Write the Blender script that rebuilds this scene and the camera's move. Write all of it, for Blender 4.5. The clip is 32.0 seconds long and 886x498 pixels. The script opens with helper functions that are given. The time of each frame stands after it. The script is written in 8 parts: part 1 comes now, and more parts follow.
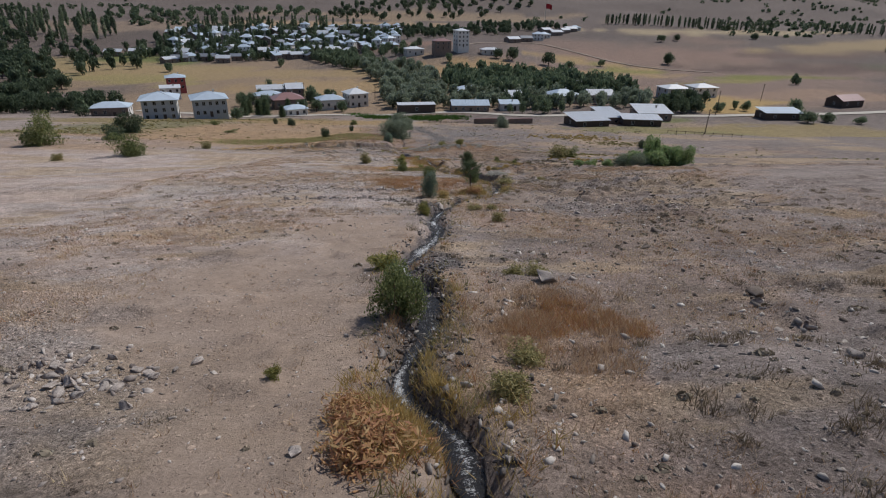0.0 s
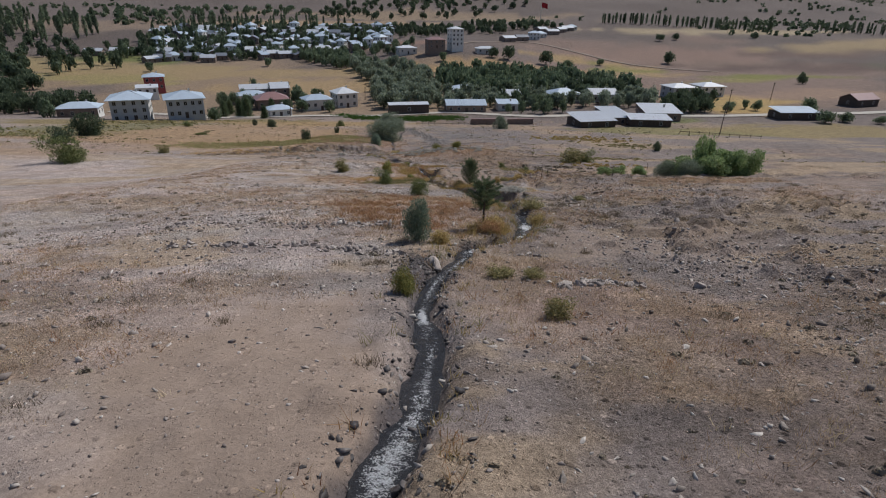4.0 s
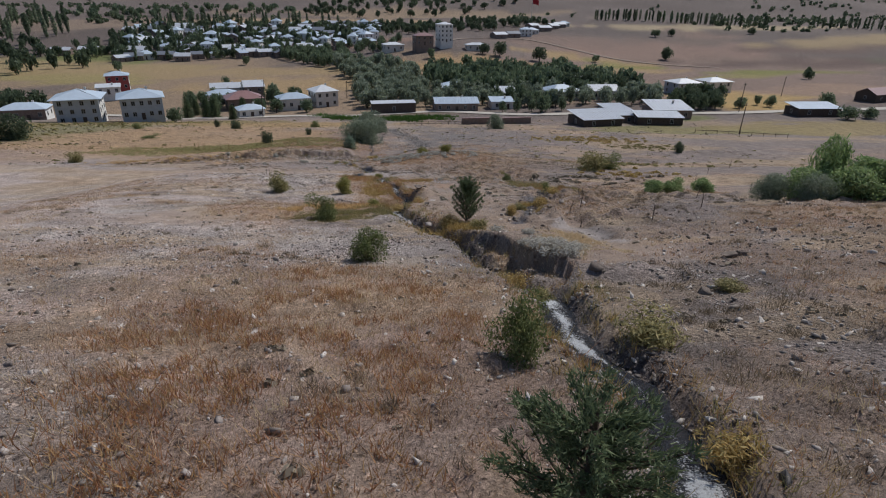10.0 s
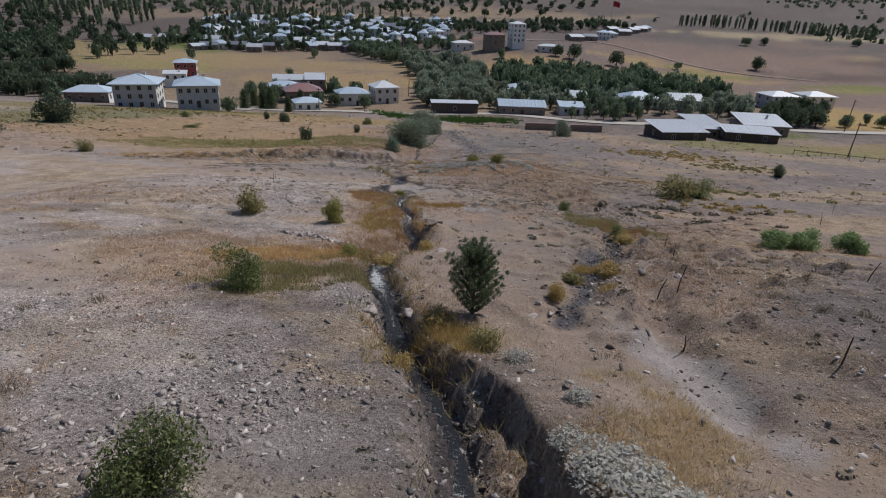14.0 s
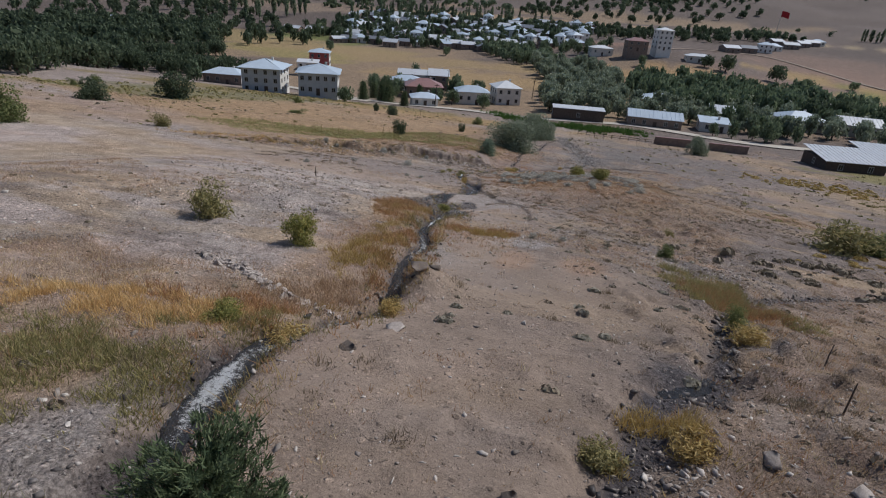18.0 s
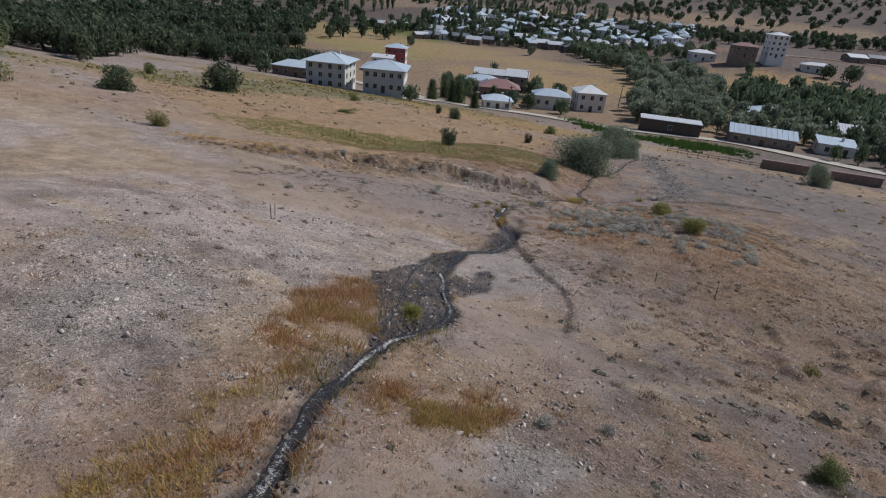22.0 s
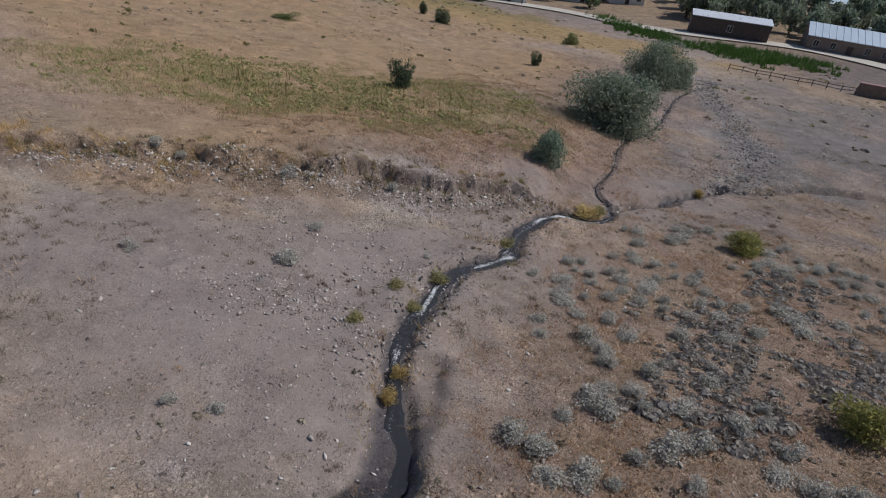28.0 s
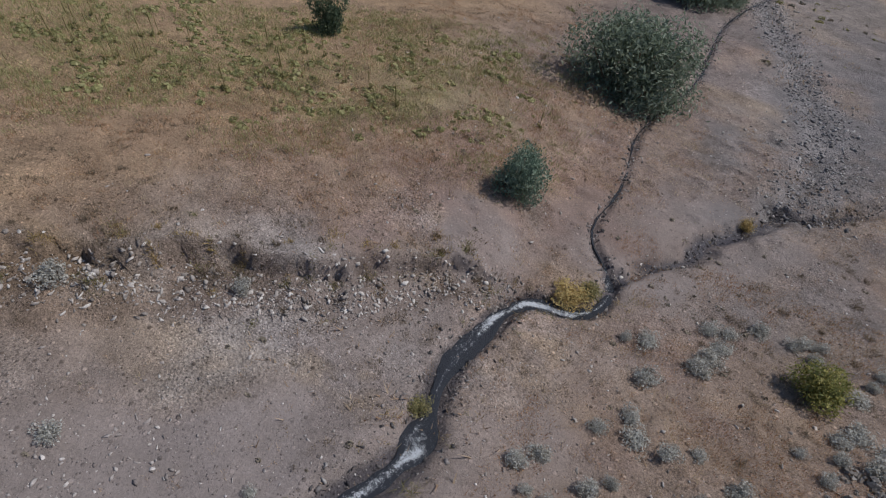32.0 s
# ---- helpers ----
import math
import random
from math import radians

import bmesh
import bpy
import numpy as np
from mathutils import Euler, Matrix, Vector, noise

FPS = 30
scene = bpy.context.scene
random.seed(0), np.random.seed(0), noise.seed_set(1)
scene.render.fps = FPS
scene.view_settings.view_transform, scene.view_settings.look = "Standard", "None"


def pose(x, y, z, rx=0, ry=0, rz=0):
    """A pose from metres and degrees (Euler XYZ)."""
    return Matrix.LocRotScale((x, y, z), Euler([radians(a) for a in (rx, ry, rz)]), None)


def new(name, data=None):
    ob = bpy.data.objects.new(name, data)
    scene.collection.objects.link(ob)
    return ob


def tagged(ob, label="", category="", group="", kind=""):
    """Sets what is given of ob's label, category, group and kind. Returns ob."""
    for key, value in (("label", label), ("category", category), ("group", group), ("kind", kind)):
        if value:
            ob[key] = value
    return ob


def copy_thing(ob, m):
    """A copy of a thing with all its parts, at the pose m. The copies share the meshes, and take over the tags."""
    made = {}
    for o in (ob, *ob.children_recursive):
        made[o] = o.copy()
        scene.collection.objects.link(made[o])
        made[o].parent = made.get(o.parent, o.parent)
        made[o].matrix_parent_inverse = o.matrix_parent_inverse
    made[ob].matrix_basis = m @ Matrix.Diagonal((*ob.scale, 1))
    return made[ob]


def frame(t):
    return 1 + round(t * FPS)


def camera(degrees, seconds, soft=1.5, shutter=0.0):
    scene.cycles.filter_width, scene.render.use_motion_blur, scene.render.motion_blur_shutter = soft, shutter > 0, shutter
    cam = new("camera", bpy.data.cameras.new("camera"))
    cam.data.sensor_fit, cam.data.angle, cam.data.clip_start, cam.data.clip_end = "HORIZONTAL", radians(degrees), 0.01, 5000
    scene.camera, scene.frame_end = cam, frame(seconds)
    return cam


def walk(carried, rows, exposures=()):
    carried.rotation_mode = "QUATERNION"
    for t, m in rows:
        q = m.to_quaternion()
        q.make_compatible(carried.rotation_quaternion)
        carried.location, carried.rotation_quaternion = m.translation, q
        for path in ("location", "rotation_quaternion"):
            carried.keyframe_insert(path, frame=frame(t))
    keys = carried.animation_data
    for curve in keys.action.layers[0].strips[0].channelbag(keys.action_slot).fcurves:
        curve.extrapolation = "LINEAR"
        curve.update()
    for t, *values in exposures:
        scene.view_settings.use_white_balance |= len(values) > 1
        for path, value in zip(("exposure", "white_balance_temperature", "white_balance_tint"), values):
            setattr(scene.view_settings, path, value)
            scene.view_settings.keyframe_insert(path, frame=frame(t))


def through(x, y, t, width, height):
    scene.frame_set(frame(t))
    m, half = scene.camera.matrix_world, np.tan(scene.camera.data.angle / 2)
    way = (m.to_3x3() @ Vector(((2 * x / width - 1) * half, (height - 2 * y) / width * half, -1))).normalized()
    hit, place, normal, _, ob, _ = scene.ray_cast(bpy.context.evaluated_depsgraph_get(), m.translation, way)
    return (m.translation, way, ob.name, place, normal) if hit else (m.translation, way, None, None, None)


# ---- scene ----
cam = camera(77.09, 32.0, soft=1.1)
# the flight: seconds, place in metres, yaw to the left, pitch and roll in degrees
FLIGHT = [
    (0, 0.01, 0.00, 0.00, -0.67, -24.42, 1.18),
    (0.5, 0.03, 1.89, -0.36, -0.66, -24.43, 1.21),
    (1, -0.03, 3.84, -0.71, -0.77, -24.42, 1.22),
    (1.5, -0.07, 5.88, -1.05, -0.83, -24.38, 1.20),
    (2, -0.08, 7.86, -1.48, -0.94, -24.34, 1.27),
    (2.5, -0.10, 9.83, -2.00, -1.02, -24.32, 1.19),
    (3, -0.08, 11.78, -2.51, -1.13, -24.29, 1.24),
    (3.5, -0.03, 13.72, -3.06, -1.23, -24.24, 1.20),
    (5.5, 0.22, 21.09, -5.04, -1.44, -24.19, 1.13),
    (6, 0.30, 22.74, -5.47, -1.45, -24.13, 0.98),
    (6.5, 0.35, 24.46, -5.85, -1.64, -24.16, 1.11),
    (7, 0.42, 26.15, -6.22, -1.74, -24.13, 1.06),
    (7.5, 0.49, 27.87, -6.55, -1.87, -24.14, 1.06),
    (8, 0.57, 29.51, -6.89, -1.98, -24.13, 1.00),
    (8.5, 0.70, 31.25, -7.16, -2.09, -24.14, 1.00),
    (9, 0.85, 32.89, -7.47, -2.13, -24.10, 0.98),
    (9.5, 0.97, 34.60, -7.78, -2.23, -24.10, 1.00),
    (10, 1.06, 36.26, -8.11, -2.25, -24.12, 0.90),
    (10.5, 1.19, 37.93, -8.33, -2.21, -24.16, 1.01),
    (11, 1.38, 39.57, -8.61, -1.75, -24.14, 1.09),
    (11.5, 1.68, 41.27, -8.89, -0.18, -24.13, 1.44),
    (12, 1.97, 42.94, -9.15, 1.12, -24.13, 1.71),
    (12.5, 2.34, 44.63, -9.37, 1.95, -24.16, 1.95),
    (13, 2.73, 46.27, -9.67, 2.80, -24.15, 2.03),
    (13.5, 3.13, 47.92, -9.97, 3.49, -24.18, 2.33),
    (14, 3.55, 49.54, -10.22, 4.38, -24.23, 2.51),
    (14.5, 3.96, 51.10, -10.51, 5.62, -24.21, 2.68),
    (16.5, 5.83, 56.73, -12.14, 11.51, -24.13, 3.49),
    (17, 6.08, 58.32, -12.31, 13.42, -24.33, 3.72),
    (17.5, 6.33, 59.84, -12.58, 15.35, -24.36, 3.85),
    (18, 6.51, 61.41, -12.78, 17.36, -24.57, 4.28),
    (18.5, 6.69, 62.98, -12.89, 18.56, -24.64, 4.52),
    (19, 6.74, 64.73, -12.87, 19.77, -24.79, 4.83),
    (19.5, 6.71, 66.56, -13.01, 21.22, -24.89, 5.05),
    (20, 6.59, 68.63, -13.17, 22.54, -25.05, 5.23),
    (20.5, 6.32, 70.72, -13.41, 23.55, -25.13, 5.20),
    (21, 5.99, 73.14, -13.65, 24.56, -25.24, 5.19),
    (21.5, 5.55, 75.25, -13.88, 25.23, -25.34, 5.20),
    (22, 4.94, 77.73, -14.10, 25.72, -25.34, 5.30),
    (22.5, 4.36, 80.13, -14.23, 25.96, -25.46, 5.36),
    (23, 3.79, 82.64, -14.24, 26.19, -25.46, 5.37),
    (23.5, 3.15, 85.00, -14.35, 26.41, -25.53, 5.24),
    (24, 2.54, 87.56, -14.45, 26.66, -25.71, 5.04),
    (24.5, 1.92, 89.82, -14.57, 26.81, -26.52, 5.08),
    (25, 1.30, 92.16, -14.60, 26.89, -27.85, 5.22),
    (25.5, 0.67, 94.40, -14.72, 26.88, -29.05, 5.24),
    (27.5, -1.88, 104.25, -15.65, 26.98, -34.91, 5.30),
    (28, -2.41, 106.72, -15.85, 27.07, -36.59, 5.30),
    (28.5, -2.87, 108.80, -16.06, 27.22, -37.98, 5.22),
    (29, -3.44, 111.15, -16.24, 27.25, -39.58, 5.28),
    (29.5, -3.99, 113.23, -16.34, 27.39, -41.18, 5.42),
    (30, -4.63, 115.58, -16.43, 27.44, -42.80, 5.59),
    (30.5, -5.21, 117.59, -16.46, 27.37, -44.35, 5.77),
    (31, -5.85, 119.88, -16.52, 27.29, -45.84, 5.94),
    (31.5, -6.37, 121.80, -16.51, 27.32, -47.47, 6.03),
    (32, -6.95, 123.88, -16.48, 27.28, -49.11, 6.21),
]
walk(cam, [(t, pose(x, y, z, 90 + pitch, 0, yaw) @ pose(0, 0, 0, 0, 0, roll)) for t, x, y, z, yaw, pitch, roll in FLIGHT], ((0.0, 0.0, 6440, 10), (16.0, 0.0, 6320, 10), (25.0, 0.0, 6420, 10), (32.0, 0.0, 6080, 10)))

# ---- light ----
SUN_DIR = Vector((0.482, 0.424, 0.766))  # towards the sun
world = bpy.data.worlds.new("sky")
scene.world = world
world.use_nodes = True
wn = world.node_tree
sky = wn.nodes.new("ShaderNodeTexSky")
sky.sky_type, sky.sun_disc = "NISHITA", False
sky.sun_elevation = math.asin(SUN_DIR.z)
sky.sun_rotation = math.atan2(SUN_DIR.x, SUN_DIR.y)
sky.altitude, sky.air_density, sky.dust_density = 1800, 1.0, 1.0
wn.nodes["Background"].inputs["Strength"].default_value = 0.075
wn.links.new(sky.outputs["Color"], wn.nodes["Background"].inputs["Color"])
sun = new("sun", bpy.data.lights.new("sun", "SUN"))
sun.data.energy, sun.data.angle, sun.data.color = 3.0, radians(0.55), (1.0, 0.95, 0.88)
sun.rotation_mode = "QUATERNION"
sun.rotation_quaternion = SUN_DIR.to_track_quat("Z", "Y")
scene.view_settings.exposure = 0.0


# ---- materials ----
def material(name):
    m = bpy.data.materials.new(name)
    m.use_nodes = True
    t = m.node_tree
    return m, t.nodes, t.links, t.nodes["Principled BSDF"]


def coords(n, l, scale, kind="Object"):
    c = n.new("ShaderNodeTexCoord")
    mp = n.new("ShaderNodeMapping")
    mp.inputs["Scale"].default_value = scale if isinstance(scale, tuple) else (scale, scale, scale)
    l.new(c.outputs[kind], mp.inputs["Vector"])
    return mp.outputs["Vector"]


def noise_tex(n, l, vec, scale, detail=4.0, rough=0.6):
    t = n.new("ShaderNodeTexNoise")
    t.inputs["Scale"].default_value, t.inputs["Detail"].default_value, t.inputs["Roughness"].default_value = scale, detail, rough
    l.new(vec, t.inputs["Vector"])
    return t.outputs["Fac"]


def ramp(n, l, fac, stops):
    r = n.new("ShaderNodeValToRGB")
    el = r.color_ramp.elements
    while len(el) < len(stops):
        el.new(0.5)
    for e, (p, c) in zip(el, stops):
        e.position, e.color = p, (*c, 1) if len(c) == 3 else c
    l.new(fac, r.inputs["Fac"])
    return r.outputs["Color"]


def mixed(n, l, kind, fac, a, b):
    m = n.new("ShaderNodeMix")
    m.data_type, m.blend_type = "RGBA", kind
    for socket, v in ((m.inputs[0], fac), (m.inputs[6], a), (m.inputs[7], b)):
        if isinstance(v, (int, float)):
            socket.default_value = v
        elif isinstance(v, tuple):
            socket.default_value = (*v, 1)
        else:
            l.new(v, socket)
    return m.outputs[2]


def bumped(n, l, bsdf, height, strength, distance):
    b = n.new("ShaderNodeBump")
    b.inputs["Strength"].default_value, b.inputs["Distance"].default_value = strength, distance
    l.new(height, b.inputs["Height"])
    l.new(b.outputs["Normal"], bsdf.inputs["Normal"])


def math_node(n, l, op, a, b):
    m = n.new("ShaderNodeMath")
    m.operation = op
    for socket, v in zip(m.inputs, (a, b)):
        if isinstance(v, (int, float)):
            socket.default_value = v
        else:
            l.new(v, socket)
    return m.outputs[0]


def grainy(name, dark, light, scale=3.0, rough=0.85, bump=0.4, depth=0.02, metal=0.0, fine=12.0, spread=(0.3, 0.7), per_object=0.0):
    """A surface of two tones, mottled at two scales."""
    m, n, l, b = material(name)
    v = coords(n, l, 1.0)
    big, small = noise_tex(n, l, v, scale), noise_tex(n, l, v, scale * fine, 5.0, 0.7)
    both = math_node(n, l, "ADD", math_node(n, l, "MULTIPLY", big, 0.6), math_node(n, l, "MULTIPLY", small, 0.4))
    col = ramp(n, l, both, [(spread[0], dark), (spread[1], light)])
    if per_object:
        info = n.new("ShaderNodeObjectInfo")
        shade = ramp(n, l, info.outputs["Random"], [(0.0, (1 - per_object,) * 3), (1.0, (1.0, 1.0, 1.0))])
        col = mixed(n, l, "MULTIPLY", 1.0, col, shade)
    l.new(col, b.inputs["Base Color"])
    b.inputs["Roughness"].default_value, b.inputs["Metallic"].default_value = rough, metal
    b.inputs["Specular IOR Level"].default_value = 0.25
    if bump:
        bumped(n, l, b, small, bump, depth)
    return m


def foliage(name, stops, rough=0.6, through=0.35):
    """Leaves or blades: each one takes its tone from the ramp by chance."""
    m, n, l, b = material(name)
    g = n.new("ShaderNodeNewGeometry")
    info = n.new("ShaderNodeObjectInfo")
    pick = math_node(n, l, "ADD", math_node(n, l, "MULTIPLY", g.outputs["Random Per Island"], 0.8), math_node(n, l, "MULTIPLY", info.outputs["Random"], 0.2))
    col = ramp(n, l, pick, stops)
    l.new(col, b.inputs["Base Color"])
    b.inputs["Roughness"].default_value = rough
    b.inputs["Specular IOR Level"].default_value = 0.2
    tr = n.new("ShaderNodeBsdfTranslucent")
    l.new(col, tr.inputs["Color"])
    mx = n.new("ShaderNodeMixShader")
    mx.inputs[0].default_value = through
    l.new(b.outputs[0], mx.inputs[1])
    l.new(tr.outputs[0], mx.inputs[2])
    l.new(mx.outputs[0], n["Material Output"].inputs["Surface"])
    return m


def ground_material():
    m, n, l, b = material("soil")
    v = coords(n, l, 1.0)
    a = n.new("ShaderNodeAttribute")
    a.attribute_name = "soil"
    pebble = n.new("ShaderNodeTexVoronoi")
    pebble.inputs["Scale"].default_value = 9.0
    l.new(v, pebble.inputs["Vector"])
    small = n.new("ShaderNodeTexVoronoi")
    small.inputs["Scale"].default_value = 26.0
    l.new(v, small.inputs["Vector"])
    loose = n.new("ShaderNodeAttribute")
    loose.attribute_name = "loose"
    blotch, grain = noise_tex(n, l, v, 0.55, 8.0, 0.7), noise_tex(n, l, v, 11.0, 6.0, 0.78)
    litter = noise_tex(n, l, v, 3.2, 8.0, 0.82)
    rough_at = loose.outputs["Fac"]
    col = mixed(n, l, "MULTIPLY", math_node(n, l, "ADD", math_node(n, l, "MULTIPLY", rough_at, 0.75), 0.15), a.outputs["Color"], ramp(n, l, blotch, [(0.32, (0.66, 0.65, 0.64)), (0.5, (0.98, 0.98, 0.98)), (0.68, (1.36, 1.35, 1.34))]))
    col = mixed(n, l, "MULTIPLY", rough_at, col, ramp(n, l, litter, [(0.4, (0.74, 0.73, 0.72)), (0.48, (0.98, 0.98, 0.97)), (0.56, (1.06, 1.06, 1.06)), (0.64, (1.3, 1.29, 1.28))]))
    col = mixed(n, l, "MULTIPLY", rough_at, col, ramp(n, l, grain, [(0.36, (0.66, 0.65, 0.64)), (0.5, (1.02, 1.02, 1.02)), (0.63, (1.4, 1.39, 1.38))]))
    # loose pebbles: each cell of its own tone where the soil is stony
    tone = ramp(n, l, pebble.outputs["Color"], [(0.1, (0.6, 0.57, 0.55)), (0.5, (1.0, 0.98, 0.96)), (0.9, (1.6, 1.57, 1.54))])
    stony = math_node(n, l, "MULTIPLY", math_node(n, l, "MULTIPLY", a.outputs["Alpha"], rough_at), ramp(n, l, pebble.outputs["Distance"], [(0.28, (1, 1, 1)), (0.4, (0, 0, 0))]))
    col = mixed(n, l, "MULTIPLY", stony, col, tone)
    tone2 = ramp(n, l, small.outputs["Color"], [(0.0, (0.45, 0.43, 0.42)), (1.0, (1.6, 1.58, 1.56))])
    col = mixed(n, l, "MULTIPLY", math_node(n, l, "MULTIPLY", rough_at, 0.4), col, tone2)
    # single stones and dark crumbs strewn over everything, at three sizes
    lumps = None
    for size, share in ((2.6, 0.42), (5.5, 0.4), (12.0, 0.38)):
        cell = n.new("ShaderNodeTexVoronoi")
        cell.inputs["Scale"].default_value = size
        l.new(v, cell.inputs["Vector"])
        core = ramp(n, l, cell.outputs["Distance"], [(0.13, (1, 1, 1)), (0.22, (0, 0, 0))])
        pale = math_node(n, l, "MULTIPLY", core, ramp(n, l, cell.outputs["Color"], [(1 - share, (0, 0, 0)), (1.04 - share, (1, 1, 1))]))
        dark = math_node(n, l, "MULTIPLY", core, ramp(n, l, cell.outputs["Color"], [(share - 0.02, (1, 1, 1)), (share + 0.02, (0, 0, 0))]))
        keep = math_node(n, l, "ADD", math_node(n, l, "MULTIPLY", rough_at, 0.7), 0.2)
        col = mixed(n, l, "MULTIPLY", math_node(n, l, "MULTIPLY", pale, keep), col, (1.75, 1.72, 1.7))
        col = mixed(n, l, "MULTIPLY", math_node(n, l, "MULTIPLY", dark, keep), col, (0.36, 0.34, 0.33))
        both = math_node(n, l, "MULTIPLY", math_node(n, l, "ADD", pale, dark), keep)
        lumps = both if lumps is None else math_node(n, l, "ADD", lumps, both)
    l.new(col, b.inputs["Base Color"])
    damp = n.new("ShaderNodeAttribute")
    damp.attribute_name = "damp"
    l.new(ramp(n, l, damp.outputs["Fac"], [(0.0, (0.95, 0.95, 0.95)), (1.0, (0.38, 0.38, 0.38))]), b.inputs["Roughness"])
    b.inputs["Specular IOR Level"].default_value = 0.2
    h = math_node(n, l, "SUBTRACT", math_node(n, l, "MULTIPLY", grain, 1.2), math_node(n, l, "MULTIPLY", pebble.outputs["Distance"], math_node(n, l, "MULTIPLY", a.outputs["Alpha"], 1.2)))
    h = math_node(n, l, "ADD", math_node(n, l, "MULTIPLY", h, rough_at), math_node(n, l, "MULTIPLY", lumps, 0.6))
    bumped(n, l, b, h, 1.0, 0.09)
    return m


def stone_tones(name, stops, rough=0.92):
    """Loose stones, each of its own tone."""
    m, n, l, b = material(name)
    g = n.new("ShaderNodeNewGeometry")
    v = coords(n, l, 1.0)
    grain = noise_tex(n, l, v, 14.0, 5.0, 0.7)
    col = mixed(n, l, "MULTIPLY", 1.0, ramp(n, l, g.outputs["Random Per Island"], stops), ramp(n, l, grain, [(0.3, (0.75, 0.74, 0.73)), (0.65, (1.15, 1.15, 1.14))]))
    l.new(col, b.inputs["Base Color"])
    b.inputs["Roughness"].default_value = rough
    b.inputs["Specular IOR Level"].default_value = 0.3
    bumped(n, l, b, grain, 0.6, 0.02)
    return m


def water_material():
    m, n, l, b = material("running_water")
    v = coords(n, l, (1.0, 1.0, 1.0))
    a = n.new("ShaderNodeAttribute")
    a.attribute_name = "foam_glint"
    rip, rip2 = noise_tex(n, l, v, 7.0, 6.0, 0.8), noise_tex(n, l, v, 30.0, 4.0, 0.8)
    froth_glint = math_node(n, l, "ADD", rip, rip2)
    froth_glint = math_node(n, l, "ADD", froth_glint, math_node(n, l, "SUBTRACT", a.outputs["Fac"], 1.0))
    # white flecks: real foam, and sky glints painted into the water's colour
    mask = ramp(n, l, froth_glint, [(0.6, (0, 0, 0)), (0.74, (1, 1, 1))])
    col = mixed(n, l, "MIX", mask, (0.062, 0.067, 0.08), (0.8, 0.82, 0.85))
    l.new(col, b.inputs["Base Color"])
    l.new(ramp(n, l, mask, [(0.0, (0.12, 0.12, 0.12)), (1.0, (0.6, 0.6, 0.6))]), b.inputs["Roughness"])
    bumped(n, l, b, froth_glint, 0.9, 0.12)
    return m


def sheet_material(name, col, rust=0.0, rough=0.4):
    """Roofing sheet with standing ribs, dulled and streaked."""
    m, n, l, b = material(name)
    v = coords(n, l, 1.0)
    wear = noise_tex(n, l, v, 0.5, 6.0, 0.7)
    info = n.new("ShaderNodeObjectInfo")
    c = ramp(n, l, wear, [(0.3, tuple(0.85 * k for k in col)), (0.65, col)])
    if rust:
        c = mixed(n, l, "MIX", ramp(n, l, noise_tex(n, l, v, 0.9, 6.0, 0.75), [(0.6 - rust * 0.2, (0, 0, 0)), (0.72, (1, 1, 1))]), c, (0.2, 0.11, 0.07))
    c = mixed(n, l, "MULTIPLY", 1.0, c, ramp(n, l, info.outputs["Random"], [(0.0, (0.82, 0.83, 0.85)), (1.0, (1.0, 1.0, 1.0))]))
    l.new(c, b.inputs["Base Color"])
    b.inputs["Metallic"].default_value, b.inputs["Roughness"].default_value = 0.05, rough
    return m


SOIL = ground_material()
WATER = water_material()
ROCK = grainy("field_stone", (0.33, 0.275, 0.245), (0.66, 0.585, 0.54), 2.2, 0.9, 0.6, 0.03, per_object=0.35)
PEBBLE = stone_tones("loose_stones", [(0.0, (0.18, 0.152, 0.135)), (0.35, (0.32, 0.28, 0.25)), (0.7, (0.48, 0.43, 0.395)), (1.0, (0.66, 0.61, 0.57))])
PALE_STONE = stone_tones("pale_stones", [(0.0, (0.2, 0.165, 0.15)), (0.4, (0.34, 0.295, 0.27)), (0.8, (0.48, 0.425, 0.395)), (1.0, (0.64, 0.58, 0.545))])
WET_STONE = stone_tones("wet_stone", [(0.0, (0.045, 0.04, 0.042)), (0.6, (0.13, 0.115, 0.11)), (0.85, (0.28, 0.25, 0.235)), (1.0, (0.45, 0.42, 0.4))], 0.45)
BARK = grainy("bark", (0.06, 0.045, 0.035), (0.17, 0.13, 0.1), 6.0, 0.9, 0.8, 0.02)
TWIG = grainy("dry_twigs", (0.09, 0.06, 0.04), (0.24, 0.17, 0.11), 6.0, 0.9, 0.3, 0.01)
STRAW = foliage("dry_grass", [(0.0, (0.32, 0.205, 0.13)), (0.4, (0.51, 0.36, 0.24)), (0.75, (0.65, 0.5, 0.35)), (1.0, (0.44, 0.265, 0.17))])
PALE_STRAW = foliage("bleached_grass", [(0.0, (0.46, 0.35, 0.21)), (0.5, (0.68, 0.54, 0.34)), (1.0, (0.8, 0.66, 0.45))])
RUSSET = foliage("russet_weeds", [(0.0, (0.28, 0.135, 0.085)), (0.35, (0.47, 0.25, 0.135)), (0.7, (0.54, 0.35, 0.165)), (1.0, (0.3, 0.25, 0.13))])
GOLD = foliage("yellow_weeds", [(0.0, (0.3, 0.2, 0.08)), (0.5, (0.52, 0.38, 0.15)), (0.85, (0.6, 0.46, 0.2)), (1.0, (0.22, 0.23, 0.09))])
OLIVE = foliage("olive_weeds", [(0.0, (0.16, 0.155, 0.07)), (0.5, (0.32, 0.29, 0.13)), (1.0, (0.48, 0.4, 0.19))])
